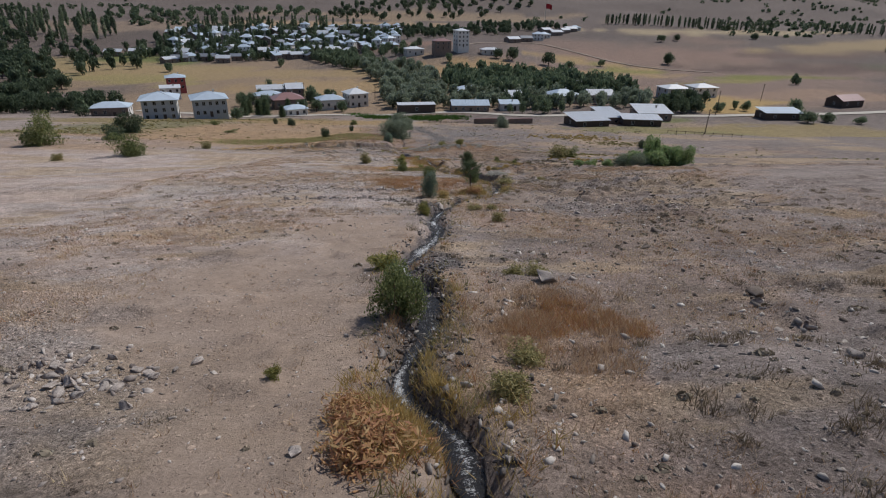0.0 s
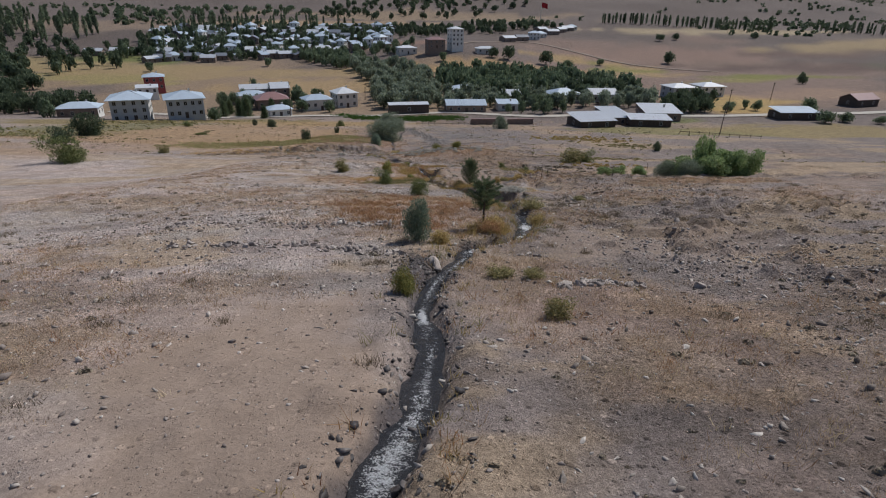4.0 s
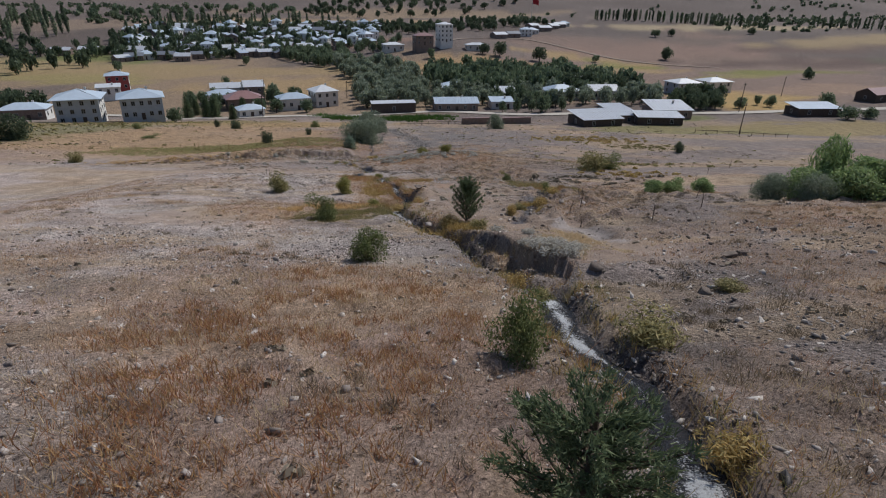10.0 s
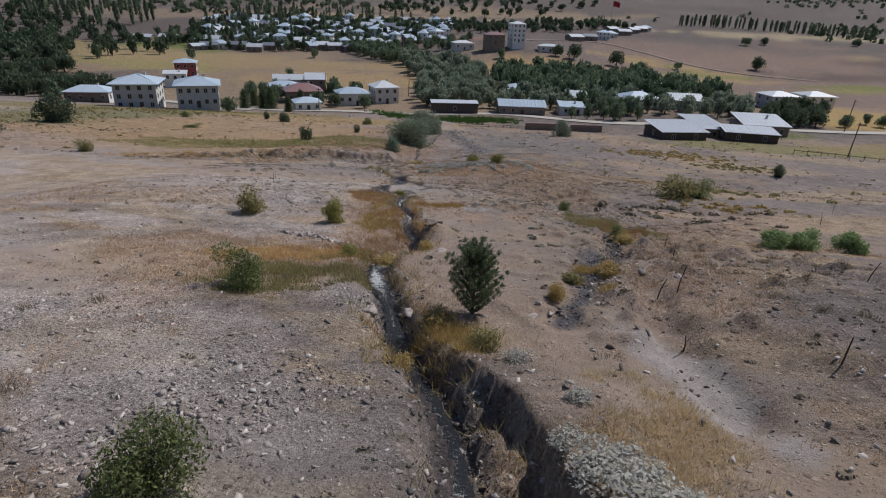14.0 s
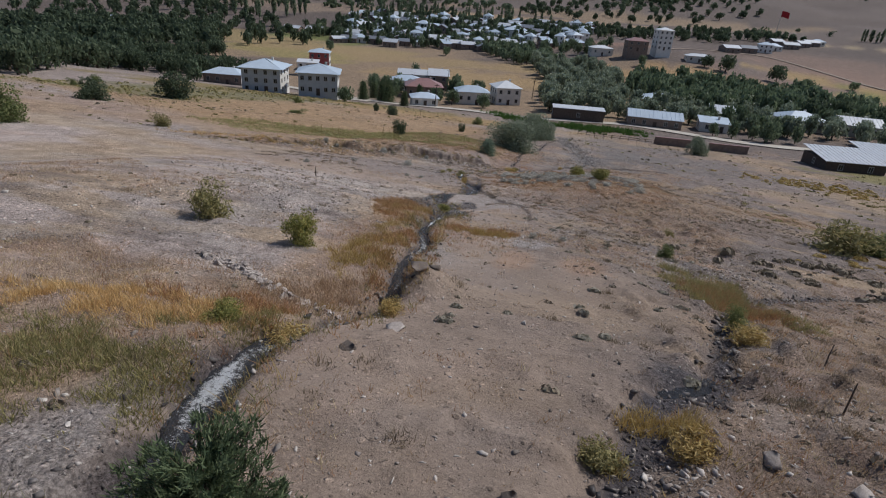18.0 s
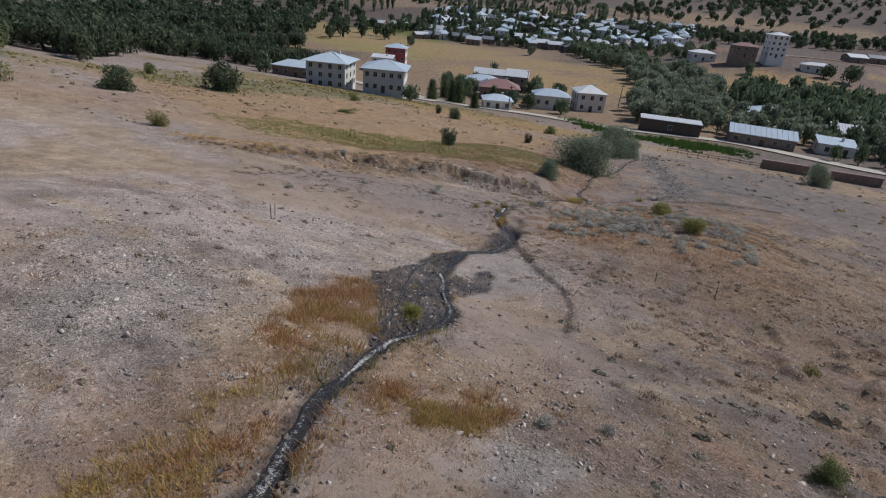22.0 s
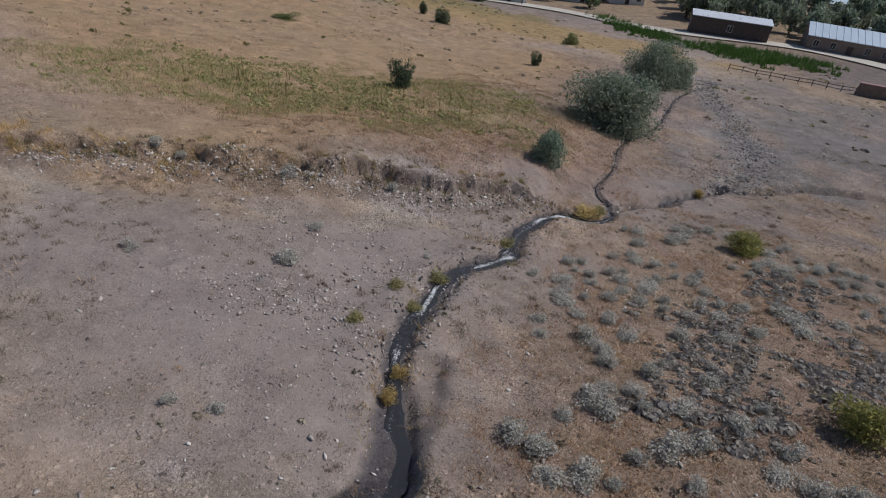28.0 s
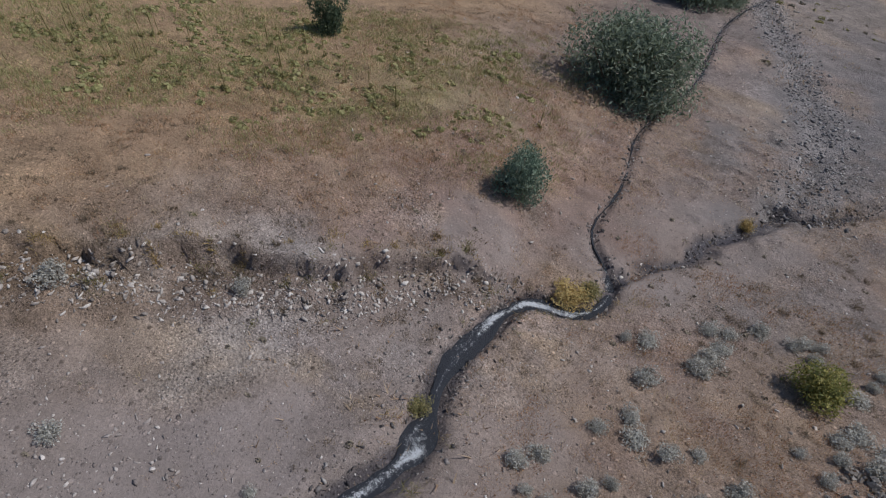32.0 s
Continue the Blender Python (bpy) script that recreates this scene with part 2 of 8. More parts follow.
LEAF = foliage("green_leaves", [(0.0, (0.085, 0.11, 0.045)), (0.5, (0.18, 0.215, 0.085)), (0.85, (0.29, 0.31, 0.135)), (1.0, (0.43, 0.38, 0.18))], 0.55, 0.45)
BRIGHT = foliage("fresh_leaves", [(0.0, (0.15, 0.22, 0.085)), (0.5, (0.3, 0.4, 0.17)), (1.0, (0.46, 0.52, 0.27))])
DARK = foliage("dark_leaves", [(0.0, (0.05, 0.072, 0.046)), (0.5, (0.1, 0.135, 0.08)), (1.0, (0.17, 0.205, 0.12))], 0.6, 0.4)
SILVER = foliage("willow_leaves", [(0.0, (0.12, 0.15, 0.1)), (0.5, (0.25, 0.295, 0.205)), (1.0, (0.42, 0.465, 0.36))], 0.5, 0.4)
SAGE = foliage("sage_leaves", [(0.0, (0.3, 0.28, 0.235)), (0.5, (0.48, 0.46, 0.41)), (1.0, (0.66, 0.64, 0.59))], 0.7, 0.35)
BLUE_LEAF = foliage("blue_green_leaves", [(0.0, (0.1, 0.145, 0.105)), (0.5, (0.18, 0.245, 0.175)), (1.0, (0.32, 0.38, 0.28))])
GOLD_GRASS = foliage("gold_grass", [(0.0, (0.5, 0.32, 0.13)), (0.5, (0.7, 0.48, 0.22)), (1.0, (0.85, 0.65, 0.36))])
TUSSOCK = foliage("withered_tussock", [(0.0, (0.12, 0.092, 0.065)), (0.5, (0.23, 0.18, 0.125)), (1.0, (0.38, 0.305, 0.21))])
MEADOW = foliage("meadow_grass", [(0.0, (0.25, 0.245, 0.1)), (0.5, (0.42, 0.395, 0.18)), (1.0, (0.6, 0.54, 0.3))])
YELLOWING = foliage("yellowing_leaves", [(0.0, (0.12, 0.14, 0.045)), (0.5, (0.28, 0.28, 0.09)), (1.0, (0.5, 0.42, 0.14))])
NEEDLE = foliage("pine_needles", [(0.0, (0.06, 0.09, 0.05)), (0.6, (0.14, 0.185, 0.095)), (1.0, (0.25, 0.29, 0.15))])
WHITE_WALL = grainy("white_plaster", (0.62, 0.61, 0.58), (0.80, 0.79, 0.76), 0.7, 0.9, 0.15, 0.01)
# blue-grey of pale walls out of the sun, the shade put into the colour
SHADED_GREY_WALL = grainy("shaded_grey_render", (0.36, 0.39, 0.43), (0.5, 0.53, 0.57), 0.7, 0.9, 0.15, 0.01)
CREAM_WALL = grainy("cream_plaster", (0.54, 0.52, 0.48), (0.72, 0.69, 0.65), 0.8, 0.9, 0.15, 0.01)
RED_WALL = grainy("red_paint", (0.30, 0.07, 0.07), (0.42, 0.11, 0.10), 0.8, 0.8, 0.15, 0.01)
MUD_WALL = grainy("mud_brick", (0.15, 0.115, 0.1), (0.3, 0.235, 0.195), 1.2, 0.95, 0.4, 0.02)
DARK_WOOD = grainy("weathered_wood", (0.05, 0.04, 0.035), (0.13, 0.10, 0.085), 2.0, 0.9, 0.4, 0.01)
CONCRETE = grainy("concrete", (0.42, 0.4, 0.37), (0.62, 0.6, 0.56), 1.0, 0.9, 0.2, 0.01)
ROOF_BLUE = sheet_material("blue_grey_roof_sheet", (0.60, 0.70, 0.80))
ROOF_WHITE = sheet_material("white_roof_sheet", (0.80, 0.82, 0.84))
ROOF_GREY = sheet_material("galvanised_sheet", (0.68, 0.71, 0.75), 0.12)
ROOF_DARK = sheet_material("tarred_roof_sheet", (0.26, 0.28, 0.32), 0.1)
ROOF_PINK = sheet_material("faded_red_roof_sheet", (0.42, 0.24, 0.22), 0.2)
PANE = material("window_glass")[0]
PANE.node_tree.nodes["Principled BSDF"].inputs["Base Color"].default_value = (0.02, 0.025, 0.03, 1)
PANE.node_tree.nodes["Principled BSDF"].inputs["Roughness"].default_value = 0.08
FLAG_RED = grainy("red_cloth", (0.3, 0.02, 0.025), (0.42, 0.035, 0.04), 1.0, 0.8, 0.0)
ROAD = grainy("dusty_road", (0.42, 0.38, 0.33), (0.60, 0.56, 0.50), 0.5, 0.95, 0.3, 0.02)
TRACK = grainy("earth_track", (0.27, 0.21, 0.17), (0.38, 0.31, 0.26), 0.5, 0.95, 0.3, 0.02)
CROP = foliage("garden_crops", [(0.0, (0.04, 0.09, 0.02)), (0.5, (0.08, 0.16, 0.035)), (1.0, (0.16, 0.24, 0.06))])


# ---- the lie of the land ----
KY = np.array([-60, -10, 15, 35, 55, 75, 95, 115, 135, 160, 190, 225, 270, 330, 400, 470, 560, 700, 950, 1400, 2400, 4000.0])


def spline(kx, kv, q):
    """A natural cubic spline through the knots, level beyond its ends."""
    h = np.diff(kx)
    n = len(kx)
    a = np.eye(n)
    b = np.zeros(n)
    for i in range(1, n - 1):
        a[i, i - 1:i + 2] = h[i - 1], 2 * (h[i - 1] + h[i]), h[i]
        b[i] = 6 * ((kv[i + 1] - kv[i]) / h[i] - (kv[i] - kv[i - 1]) / h[i - 1])
    m = np.linalg.solve(a, b)
    q = np.clip(q, kx[0], kx[-1])
    i = np.clip(np.searchsorted(kx, q) - 1, 0, n - 2)
    u, w = kx[i + 1] - q, q - kx[i]
    return m[i] * u**3 / (6 * h[i]) + m[i + 1] * w**3 / (6 * h[i]) + (kv[i] / h[i] - m[i] * h[i] / 6) * u + (kv[i + 1] / h[i] - m[i + 1] * h[i] / 6) * w
KZ = np.array([14.00, -1.74, -7.87, -12.38, -16.45, -21.95, -26.92, -30.07, -34.35, -38.07, -41.68, -46.06, -49.15, -49.92, -50.35, -49.96, -40.91, -29.68, -14.03, 40.00, 160.00, 300.00])
KS = np.array([0.0315, 0.0323, 0.0326, 0.0366, 0.0337, 0.0303, 0.0101, 0.0026, -0.0199, -0.0067, -0.0072, 0.0038, 0.0211, 0.0121, 0.0042, 0.0021, 0.0046, 0.0045, 0.0041, 0.0039, 0.0037, 0.0036])  # fall from side to side
BX, BY0, BSTEP = (-22, -8, 6), 10, 16
BZ = np.array([0.44, -0.40, -0.26, -0.36, 0.10, -0.29, -0.41, 0.44, -0.21, 0.05, -0.14, -0.62, 0.87, 0.03, 0.37, 1.47, 0.96, 0.85, 0.36, -0.49, -0.01, -0.12, -0.33, 1.55, 0.69, -0.97, 1.07, 1.75, -0.24, -0.12])  # swells and dips, three to a row down the hill


# lesser humps and hollows: place, height, reach
SWELLS = [(-1, 75.2, -0.65, 2.6), (0.95, 77.6, 0.75, 1.0), (3.3, 15.1, 0.35, 1.4), (7, 8, 0.35, 2.5), (-5.8, 10, -0.27, 2.5), (-7, 98, 0.3, 2.2), (-0.5, 103, 0.45, 3.0), (-6.7, 105.6, 0.35, 2.0), (7, 111, -0.3, 3.0), (4.0, 30.0, 0.25, 1.8)]


def lie(x, y):
    """Height of the land without its small forms."""
    z = spline(KY, KZ, y) + spline(KY, KS, y) * 150 * np.tanh(x / 150)
    for k, v in enumerate(BZ):
        z = z + v * np.exp(-((x - BX[k % 3]) ** 2 + (y - BY0 - BSTEP * (k // 3)) ** 2) / 128)
    for cx, cy, v, reach in SWELLS:
        z = z + v * np.exp(-((x - cx) ** 2 + (y - cy) ** 2) / reach**2)
    return z


# ---- mesh helpers ----
rng = np.random.default_rng(7)


def mesh_of(name, verts, faces, mat, smooth=False):
    me = bpy.data.meshes.new(name)
    verts = np.asarray(verts, np.float32)
    faces = np.asarray(faces, np.int32)
    me.vertices.add(len(verts))
    me.vertices.foreach_set("co", verts.ravel())
    k = faces.shape[1]
    me.loops.add(faces.size)
    me.loops.foreach_set("vertex_index", faces.ravel())
    me.polygons.add(len(faces))
    me.polygons.foreach_set("loop_start", np.arange(0, faces.size, k, dtype=np.int32))
    if smooth:
        me.polygons.foreach_set("use_smooth", np.ones(len(faces), bool))
    me.update(calc_edges=True)
    me.validate()
    me.materials.append(mat)
    return me


def part(name, me, mat, parent, label=""):
    """One mesh, or bmesh, as a part under a thing or a part."""
    if isinstance(me, bmesh.types.BMesh):
        bm, me = me, bpy.data.meshes.new(name)
        bm.to_mesh(me)
        bm.free()
    if mat is not None and not me.materials:
        me.materials.append(mat)
    ob = new(name, me)
    ob.parent = parent
    return tagged(ob, label)


def empty(name, m, label, category, group=""):
    ob = new(name)
    ob.matrix_basis = m
    return tagged(ob, label, category, group)


def value_noise(x, y, seed):
    """Smooth noise from 0 to 1 on arrays of places."""
    x, y = np.asarray(x, np.float64), np.asarray(y, np.float64)
    xi, yi = np.floor(x).astype(np.int64), np.floor(y).astype(np.int64)
    fx, fy = x - xi, y - yi
    fx, fy = fx * fx * (3 - 2 * fx), fy * fy * (3 - 2 * fy)

    def lattice(i, j):
        h = (i * 374761393 + j * 668265263 + seed * 974711) & 0x7FFFFFFF
        h = ((h ^ (h >> 13)) * 1274126177) & 0x7FFFFFFF
        return ((h ^ (h >> 16)) & 0xFFFF) / 65535.0

    a, b, c, d = lattice(xi, yi), lattice(xi + 1, yi), lattice(xi, yi + 1), lattice(xi + 1, yi + 1)
    return (a * (1 - fx) + b * fx) * (1 - fy) + (c * (1 - fx) + d * fx) * fy


def fbm(x, y, size, seed, octaves=4, gain=0.55):
    out, amp, total = 0.0, 1.0, 0.0
    for o in range(octaves):
        out = out + amp * value_noise(x / size * 2**o + 31.7 * o, y / size * 2**o + 17.3 * o, seed + o)
        total += amp
        amp *= gain
    return out / total


def smooth(a, b, q):
    u = np.clip((q - a) / (b - a), 0, 1)
    return u * u * (3 - 2 * u)


def along(line, x, y, reach=16.0):
    """Distance to a line of places (where it is under reach), how far down it the nearest point lies, and the side."""
    best, where, side = np.full(np.shape(x), 1e3), np.zeros(np.shape(x)), np.zeros(np.shape(x))
    order = np.argsort(y)
    ys = y[order]
    for k, ((ax, ay), (bx, by)) in enumerate(zip(line, line[1:])):
        i, j = np.searchsorted(ys, (min(ay, by) - reach, max(ay, by) + reach))
        o = order[i:j]
        xo, yo = x[o], y[o]
        dx, dy = bx - ax, by - ay
        u = np.clip(((xo - ax) * dx + (yo - ay) * dy) / (dx * dx + dy * dy), 0, 1)
        d = np.hypot(xo - ax - u * dx, yo - ay - u * dy)
        near = d < best[o]
        o = o[near]
        side[o] = np.sign((xo - ax) * dy - (yo - ay) * dx)[near]
        where[o] = k + u[near]
        best[o] = d[near]
    return best, where, side


def sharpened(line, step):
    """The line through the places, with more of them, gently wandering."""
    out = []
    pts = np.array(line, float)
    s = np.r_[0, np.cumsum(np.hypot(*np.diff(pts, axis=0).T))]
    q = np.arange(0, s[-1], step)
    return np.stack([spline(s, pts[:, 0], q), spline(s, pts[:, 1], q)], 1)

# the brook from above to below, and the small rills beside it
BROOK = [(1.2, -4), (0.8, 2), (0.6, 5.4), (0.1, 7.6), (-0.6, 8.7), (-0.7, 9.9), (-0.2, 13), (-0.4, 16), (-1.3, 18.7), (-0.9, 21), (-0.4, 22.8),
         (-0.1, 24.8), (0, 26.8), (-0.2, 28.8), (-0.1, 30.4), (0.4, 32.9), (1.1, 34.6), (1.7, 36.4), (3.1, 37.3), (4.0, 38.6), (4.6, 40.8),
         (4.9, 43.4), (4.8, 45.8), (4.6, 47.4), (4.8, 49.3), (4.5, 51.4), (3.9, 53.6), (3.4, 57), (2.9, 59.2), (1.6, 62.2), (0.6, 65.5), (-0.3, 68.2), (-0.8, 70.2), (-0.6, 72.4), (-0.3, 74.4), (0.0, 76.2),
         (-0.2, 77.6), (-0.8, 79.2), (-1.2, 81.2), (-1.3, 83.4), (-2.3, 85.8), (-2.9, 88.8), (-3.1, 90.6), (-2.75, 93), (-2.8, 94.8), (-3.6, 96.4), (-4.8, 98.2), (-5.6, 100), (-6.4, 101.2)]
BROOK_LOW = [(-6.4, 101.2), (-6.9, 103.2), (-7.1, 105.8), (-6.6, 107.6), (-6.3, 110.6), (-6.9, 113), (-8, 115.5), (-9.6, 117.8), (-10.5, 120), (-10.9, 122.4), (-11.2, 126), (-10.2, 129.4),
             (-10.8, 132.1), (-10.7, 135.5), (-9.7, 138.3), (-8, 138.9), (-7.4, 141.8), (-9, 143.6), (-9.3, 148), (-10.1, 154), (-9, 165), (-9.5, 178), (-6, 200)]
RILL_LOW = [(-7.4, 141.8), (-6.4, 143.8), (-4.6, 146.2), (-4.3, 148), (-2.3, 150.7), (-1.1, 153.4), (0.2, 153.6), (2.6, 156.3), (4.8, 159.4), (8, 161.5), (14, 164)]
RILL_STONY = [(-1.1, 153.4), (-0.2, 157.6), (0.4, 164), (-1, 170.4), (-4, 181), (-7, 191), (-8, 200)]
RILL_SIDE = [(6.2, 64.5), (7.4, 67.9), (7.9, 70.5), (8.3, 72.6), (9.7, 73.7), (10.5, 77), (11.5, 82), (14, 88), (18, 93), (24, 98)]
_w = sharpened(BROOK + BROOK_LOW[1:], 0.8)
BROOK_ALL = [tuple(q) for q in _w]
TERRACE = [(-52, 111.5), (-42, 114.5), (-34, 119.4), (-30, 123.4), (-25.5, 126.8), (-21.5, 129.6), (-17, 132.9), (-13, 137.4), (-10.8, 138.4)]

PIT = [(-6.6, 113.8), (-7.3, 115.6), (-8.2, 117.6), (-8.5, 118.6)]
RUT = [(9.2, 59), (9.0, 62), (9.5, 65), (9.7, 67.5), (10.2, 70)]
SCARP = [(-6.3, 113.4), (-6.3, 112.4), (-5.2, 110.3), (-3.7, 108.2), (-2.9, 107), (-1.8, 105.4), (-0.5, 103.4), (0.7, 101), (1.3, 98)]
# the wet gravel fan, and the pale crust of dried mud between it and the scarp
FAN = [(-8, 112.4), (-7.1, 109.5), (-6.9, 108), (-7.4, 106.5), (-7.8, 105.2), (-8.4, 104.2), (-8.2, 102.4), (-7.9, 100.4), (-7.6, 98.4), (-7.6, 96.8), (-7, 95.2), (-4.8, 92.7), (-4.1, 91.2), (-3.6, 90.1),
       (-3.0, 90.2), (-2.6, 91.6), (-2.5, 93.7), (-2.7, 95), (-3.4, 95.9), (-3.9, 97.5), (-4.5, 98.7), (-5.4, 100.2), (-6.1, 101.7), (-6.5, 103.3), (-6.6, 105.2), (-6.8, 106.3), (-6.4, 107.5), (-6.0, 109.9), (-6.3, 112.1), (-7.1, 115)]
FAN_LOBE = [(-5.6, 100.4), (-5.1, 102.0), (-5.1, 103.4), (-4.7, 104.0), (-4.0, 102.9), (-3.4, 101.2), (-3.1, 100.1), (-3.2, 99.0), (-3.8, 98)]
CRUST = [(-6.3, 112), (-5.2, 110.3), (-3.7, 108.2), (-2.9, 107), (-1.8, 105.4), (-0.5, 103.4), (-1.2, 102), (-2.2, 100.9), (-2.7, 99.2), (-3.8, 98), (-5.4, 100.2), (-6.2, 101.7), (-6.6, 105.2), (-6.2, 109)]


def within(poly, x, y, ragged=0.0, seed=1, soft=0.12):
    """1 inside a closed outline, 0 outside, with a ragged edge."""
    hit = np.zeros(np.shape(x), bool)
    for (ax, ay), (bx, by) in zip(poly, poly[1:] + poly[:1]):
        if ay != by:
            hit ^= ((ay > y) != (by > y)) & (x < (bx - ax) * (y - ay) / (by - ay) + ax)
    r = along(poly + poly[:1], x, y, 4.0)[0]
    r = np.where(hit, r, -r) + ragged * (fbm(x, y, 1.1, seed, 4) - 0.5)
    return smooth(-soft, soft, r)


def brook_form(y):
    """Half width of the water and depth of the bed, down the hill."""
    w = np.interp(y, [0, 10, 18, 22, 28, 33, 38, 46, 50, 52, 60, 66, 70, 76, 88, 93, 97, 104, 108, 114, 118, 124, 138, 141, 144, 160],
                  [.32, .3, .36, .45, .36, .32, .42, .48, .62, .45, .32, .36, .48, .3, .3, .3, .26, .26, .36, .7, .36, .6, .44, .26, .09, .09])
    d = np.interp(y, [0, 10, 18, 30, 38, 46, 50, 54, 60, 65, 70, 78, 90, 98, 108, 116, 124, 138, 144, 160],
                  [.5, .45, .35, .35, .4, .4, .5, .75, .75, .6, .45, .45, .3, .1, .15, .45, .3, .35, .2, .2])
    return w, d


def terrace_edge(x, y):
    """How far a place lies from the ragged lip of the terrace, and on which side (above it: more than 0)."""
    r, _, side = along(TERRACE, x, y)
    return r, np.where(side < 0, r, -r) + 2.6 * (fbm(x, y, 3.2, 44, 4) - 0.5) + 0.9 * (fbm(x, y, 0.8, 45, 3) - 0.5)


def small_forms(x, y):
    """Beds, banks, terraces and lumps, on top of the lie of the land."""
    z = 10.5 * np.exp(-((x - 15) / 75) ** 2 - ((y - 490) / 70) ** 2)
    near = (np.abs(x) < 70) & (y > -8) & (y < 230)
    xn, yn = x[near], y[near]
    d, _, side = along(BROOK_ALL, xn, yn)
    w, dep = brook_form(yn)
    wob = 0.5 * (fbm(xn, yn, 1.5, 3, 4) - 0.5)
    # undercut wall to the east of the gully, with a hollow at its foot
    east = (side > 0) * smooth(50.8, 52.0, yn) * (1 - smooth(58.5, 62.5, yn))
    reach = w + 0.1 + dep * 0.38
    cut = -dep * (1 - smooth(w * 0.8, reach, d + wob))
    wall = np.interp(yn, [50.0, 51, 52, 53.5, 55, 57, 58.5, 60, 61.5, 63.5], [.4, .9, 1.5, 1.8, 1.85, 1.6, 1.35, 1.1, .9, .5]) + 1.1 * (fbm(xn, yn, 1.9, 6, 4) - 0.5)
    ledge = 0.55 * smooth(0.42, 0.62, fbm(xn, yn, 1.3, 9, 3)) * smooth(0.15, 0.4, d - w)
    up = smooth(-0.1, 0.16, d - wall)
    crest = (0.42 + 0.9 * (fbm(xn, yn, 2.2, 7, 4) - 0.5)) * (1 - smooth(1.5, 6.0, d))
    cut = cut * (1 - east) + east * ((ledge - dep - 0.2) * (1 - up) + crest * up)
    cut += 0.18 * (1 - east) * smooth(reach, reach + 0.3, d + wob) * (1 - smooth(reach + 0.3, reach + 2.2, d)) * (fbm(xn, yn, 3.0, 8) - 0.2)
    for line, hw, dd in ((RILL_LOW, 0.25, 0.7), (RILL_STONY, 0.4, 0.25), (RILL_SIDE, 0.5, 0.4), (PIT, 0.1, 0.5), (RUT, 0.25, 0.45)):
        r, _, _ = along(line, xn, yn)
        cut -= dd * (1 - smooth(hw * 0.6, hw + 0.7, r + 1.6 * wob)) * (0.6 + 0.8 * (fbm(xn, yn, 4.0, 12) - 0.3))
    # the cut bank of the terrace
    r, edge = terrace_edge(xn, yn)
    tall = (1 - smooth(-13.5, -10.5, xn)) * smooth(-46, -26, xn) * (0.5 + 0.9 * fbm(xn, yn, 3.5, 43, 3))
    cut += tall * (0.5 * smooth(-2.4, -0.3, edge) + 0.95 * smooth(-0.25, 0.1, edge) - 0.35) * (1 - smooth(3, 14, r)) + 0.6 * (fbm(xn, yn, 0.9, 41, 4) - 0.5) * (1 - smooth(0.4, 1.3, np.abs(edge))) * smooth(-40, -26, xn) * (1 - smooth(-13.5, -10.5, xn)) * (r < 6)
    # a low scarp beside the gravel fan
    r, _, s = along(SCARP, xn, yn)
    cut += np.where(s < 0, 0.09, -0.06) * (1 - smooth(0.2, 1.8, r)) * smooth(0.0, 0.12, r + 0.4 * wob)
    lump = 0.3 * (fbm(xn, yn, 6.0, 21, 5) - 0.5) + 0.26 * (fbm(xn, yn, 1.6, 33, 3) - 0.5) * smooth(0.35, 0.7, fbm(xn, yn, 8.0, 35))
    lump += 0.13 * (fbm(xn / 2.0, yn, 1.5, 36, 4) - 0.5) * (1 - smooth(20, 26, np.abs(xn + 1))) * (1 - smooth(150, 165, yn)) * smooth(0.4, 0.6, fbm(xn, yn, 14.0, 38))
    hum = fbm(xn, yn, 0.9, 37, 2)
    lump += (0.16 + 0.22 * smooth(5, 10, xn) * (yn < 108)) * smooth(0.58, 0.82, hum) * smooth(0.4, 0.62, fbm(xn, yn, 11.0, 39))
    z = z.copy()
    z[near] += cut + lump
    z[~near] += 0.8 * (fbm(x[~near], y[~near], 40.0, 51, 4) - 0.5)
    far = smooth(560, 1000, y)
    z += far * 60 * (fbm(x, y, 420.0, 77, 4) - 0.5)
    return z


def height(x, y):
    x, y = np.atleast_1d(np.asarray(x, float)), np.atleast_1d(np.asarray(y, float))
    return lie(x, y) + small_forms(x, y)


def spaced(a, b, fine, lo, hi, grow):
    """Grid lines: evenly fine from a to b, ever wider out to lo and hi."""
    mid = np.arange(a, b + fine / 2, fine)
    up, down, step = [], [], fine
    q = mid[-1]
    while q < hi:
        step *= grow
        q += step
        up.append(q)
    q, step = a, fine
    while q > lo:
        step *= grow
        q -= step
        down.append(q)
    return np.r_[down[::-1], mid, up]


GX = spaced(-20, 17, 0.165, -2800, 2800, 1.08)
GY = spaced(3, 166, 0.165, -150, 3600, 1.055)


def patch(x, y, cx, cy, rx, ry, turn, seed, soft=0.35):
    """Where a patch with ragged edges lies: 1 inside, 0 outside."""
    c, s = math.cos(radians(turn)), math.sin(radians(turn))
    u, v = ((x - cx) * c + (y - cy) * s) / rx, (-(x - cx) * s + (y - cy) * c) / ry
    q, out = np.hypot(u, v), np.zeros(np.shape(x))
    near = q < 1.7 + soft
    out[near] = 1 - smooth(1 - soft, 1 + soft, q[near] + 1.4 * (fbm(x[near], y[near], 0.45 * min(rx, ry) + 0.6, seed) - 0.5))
    return out


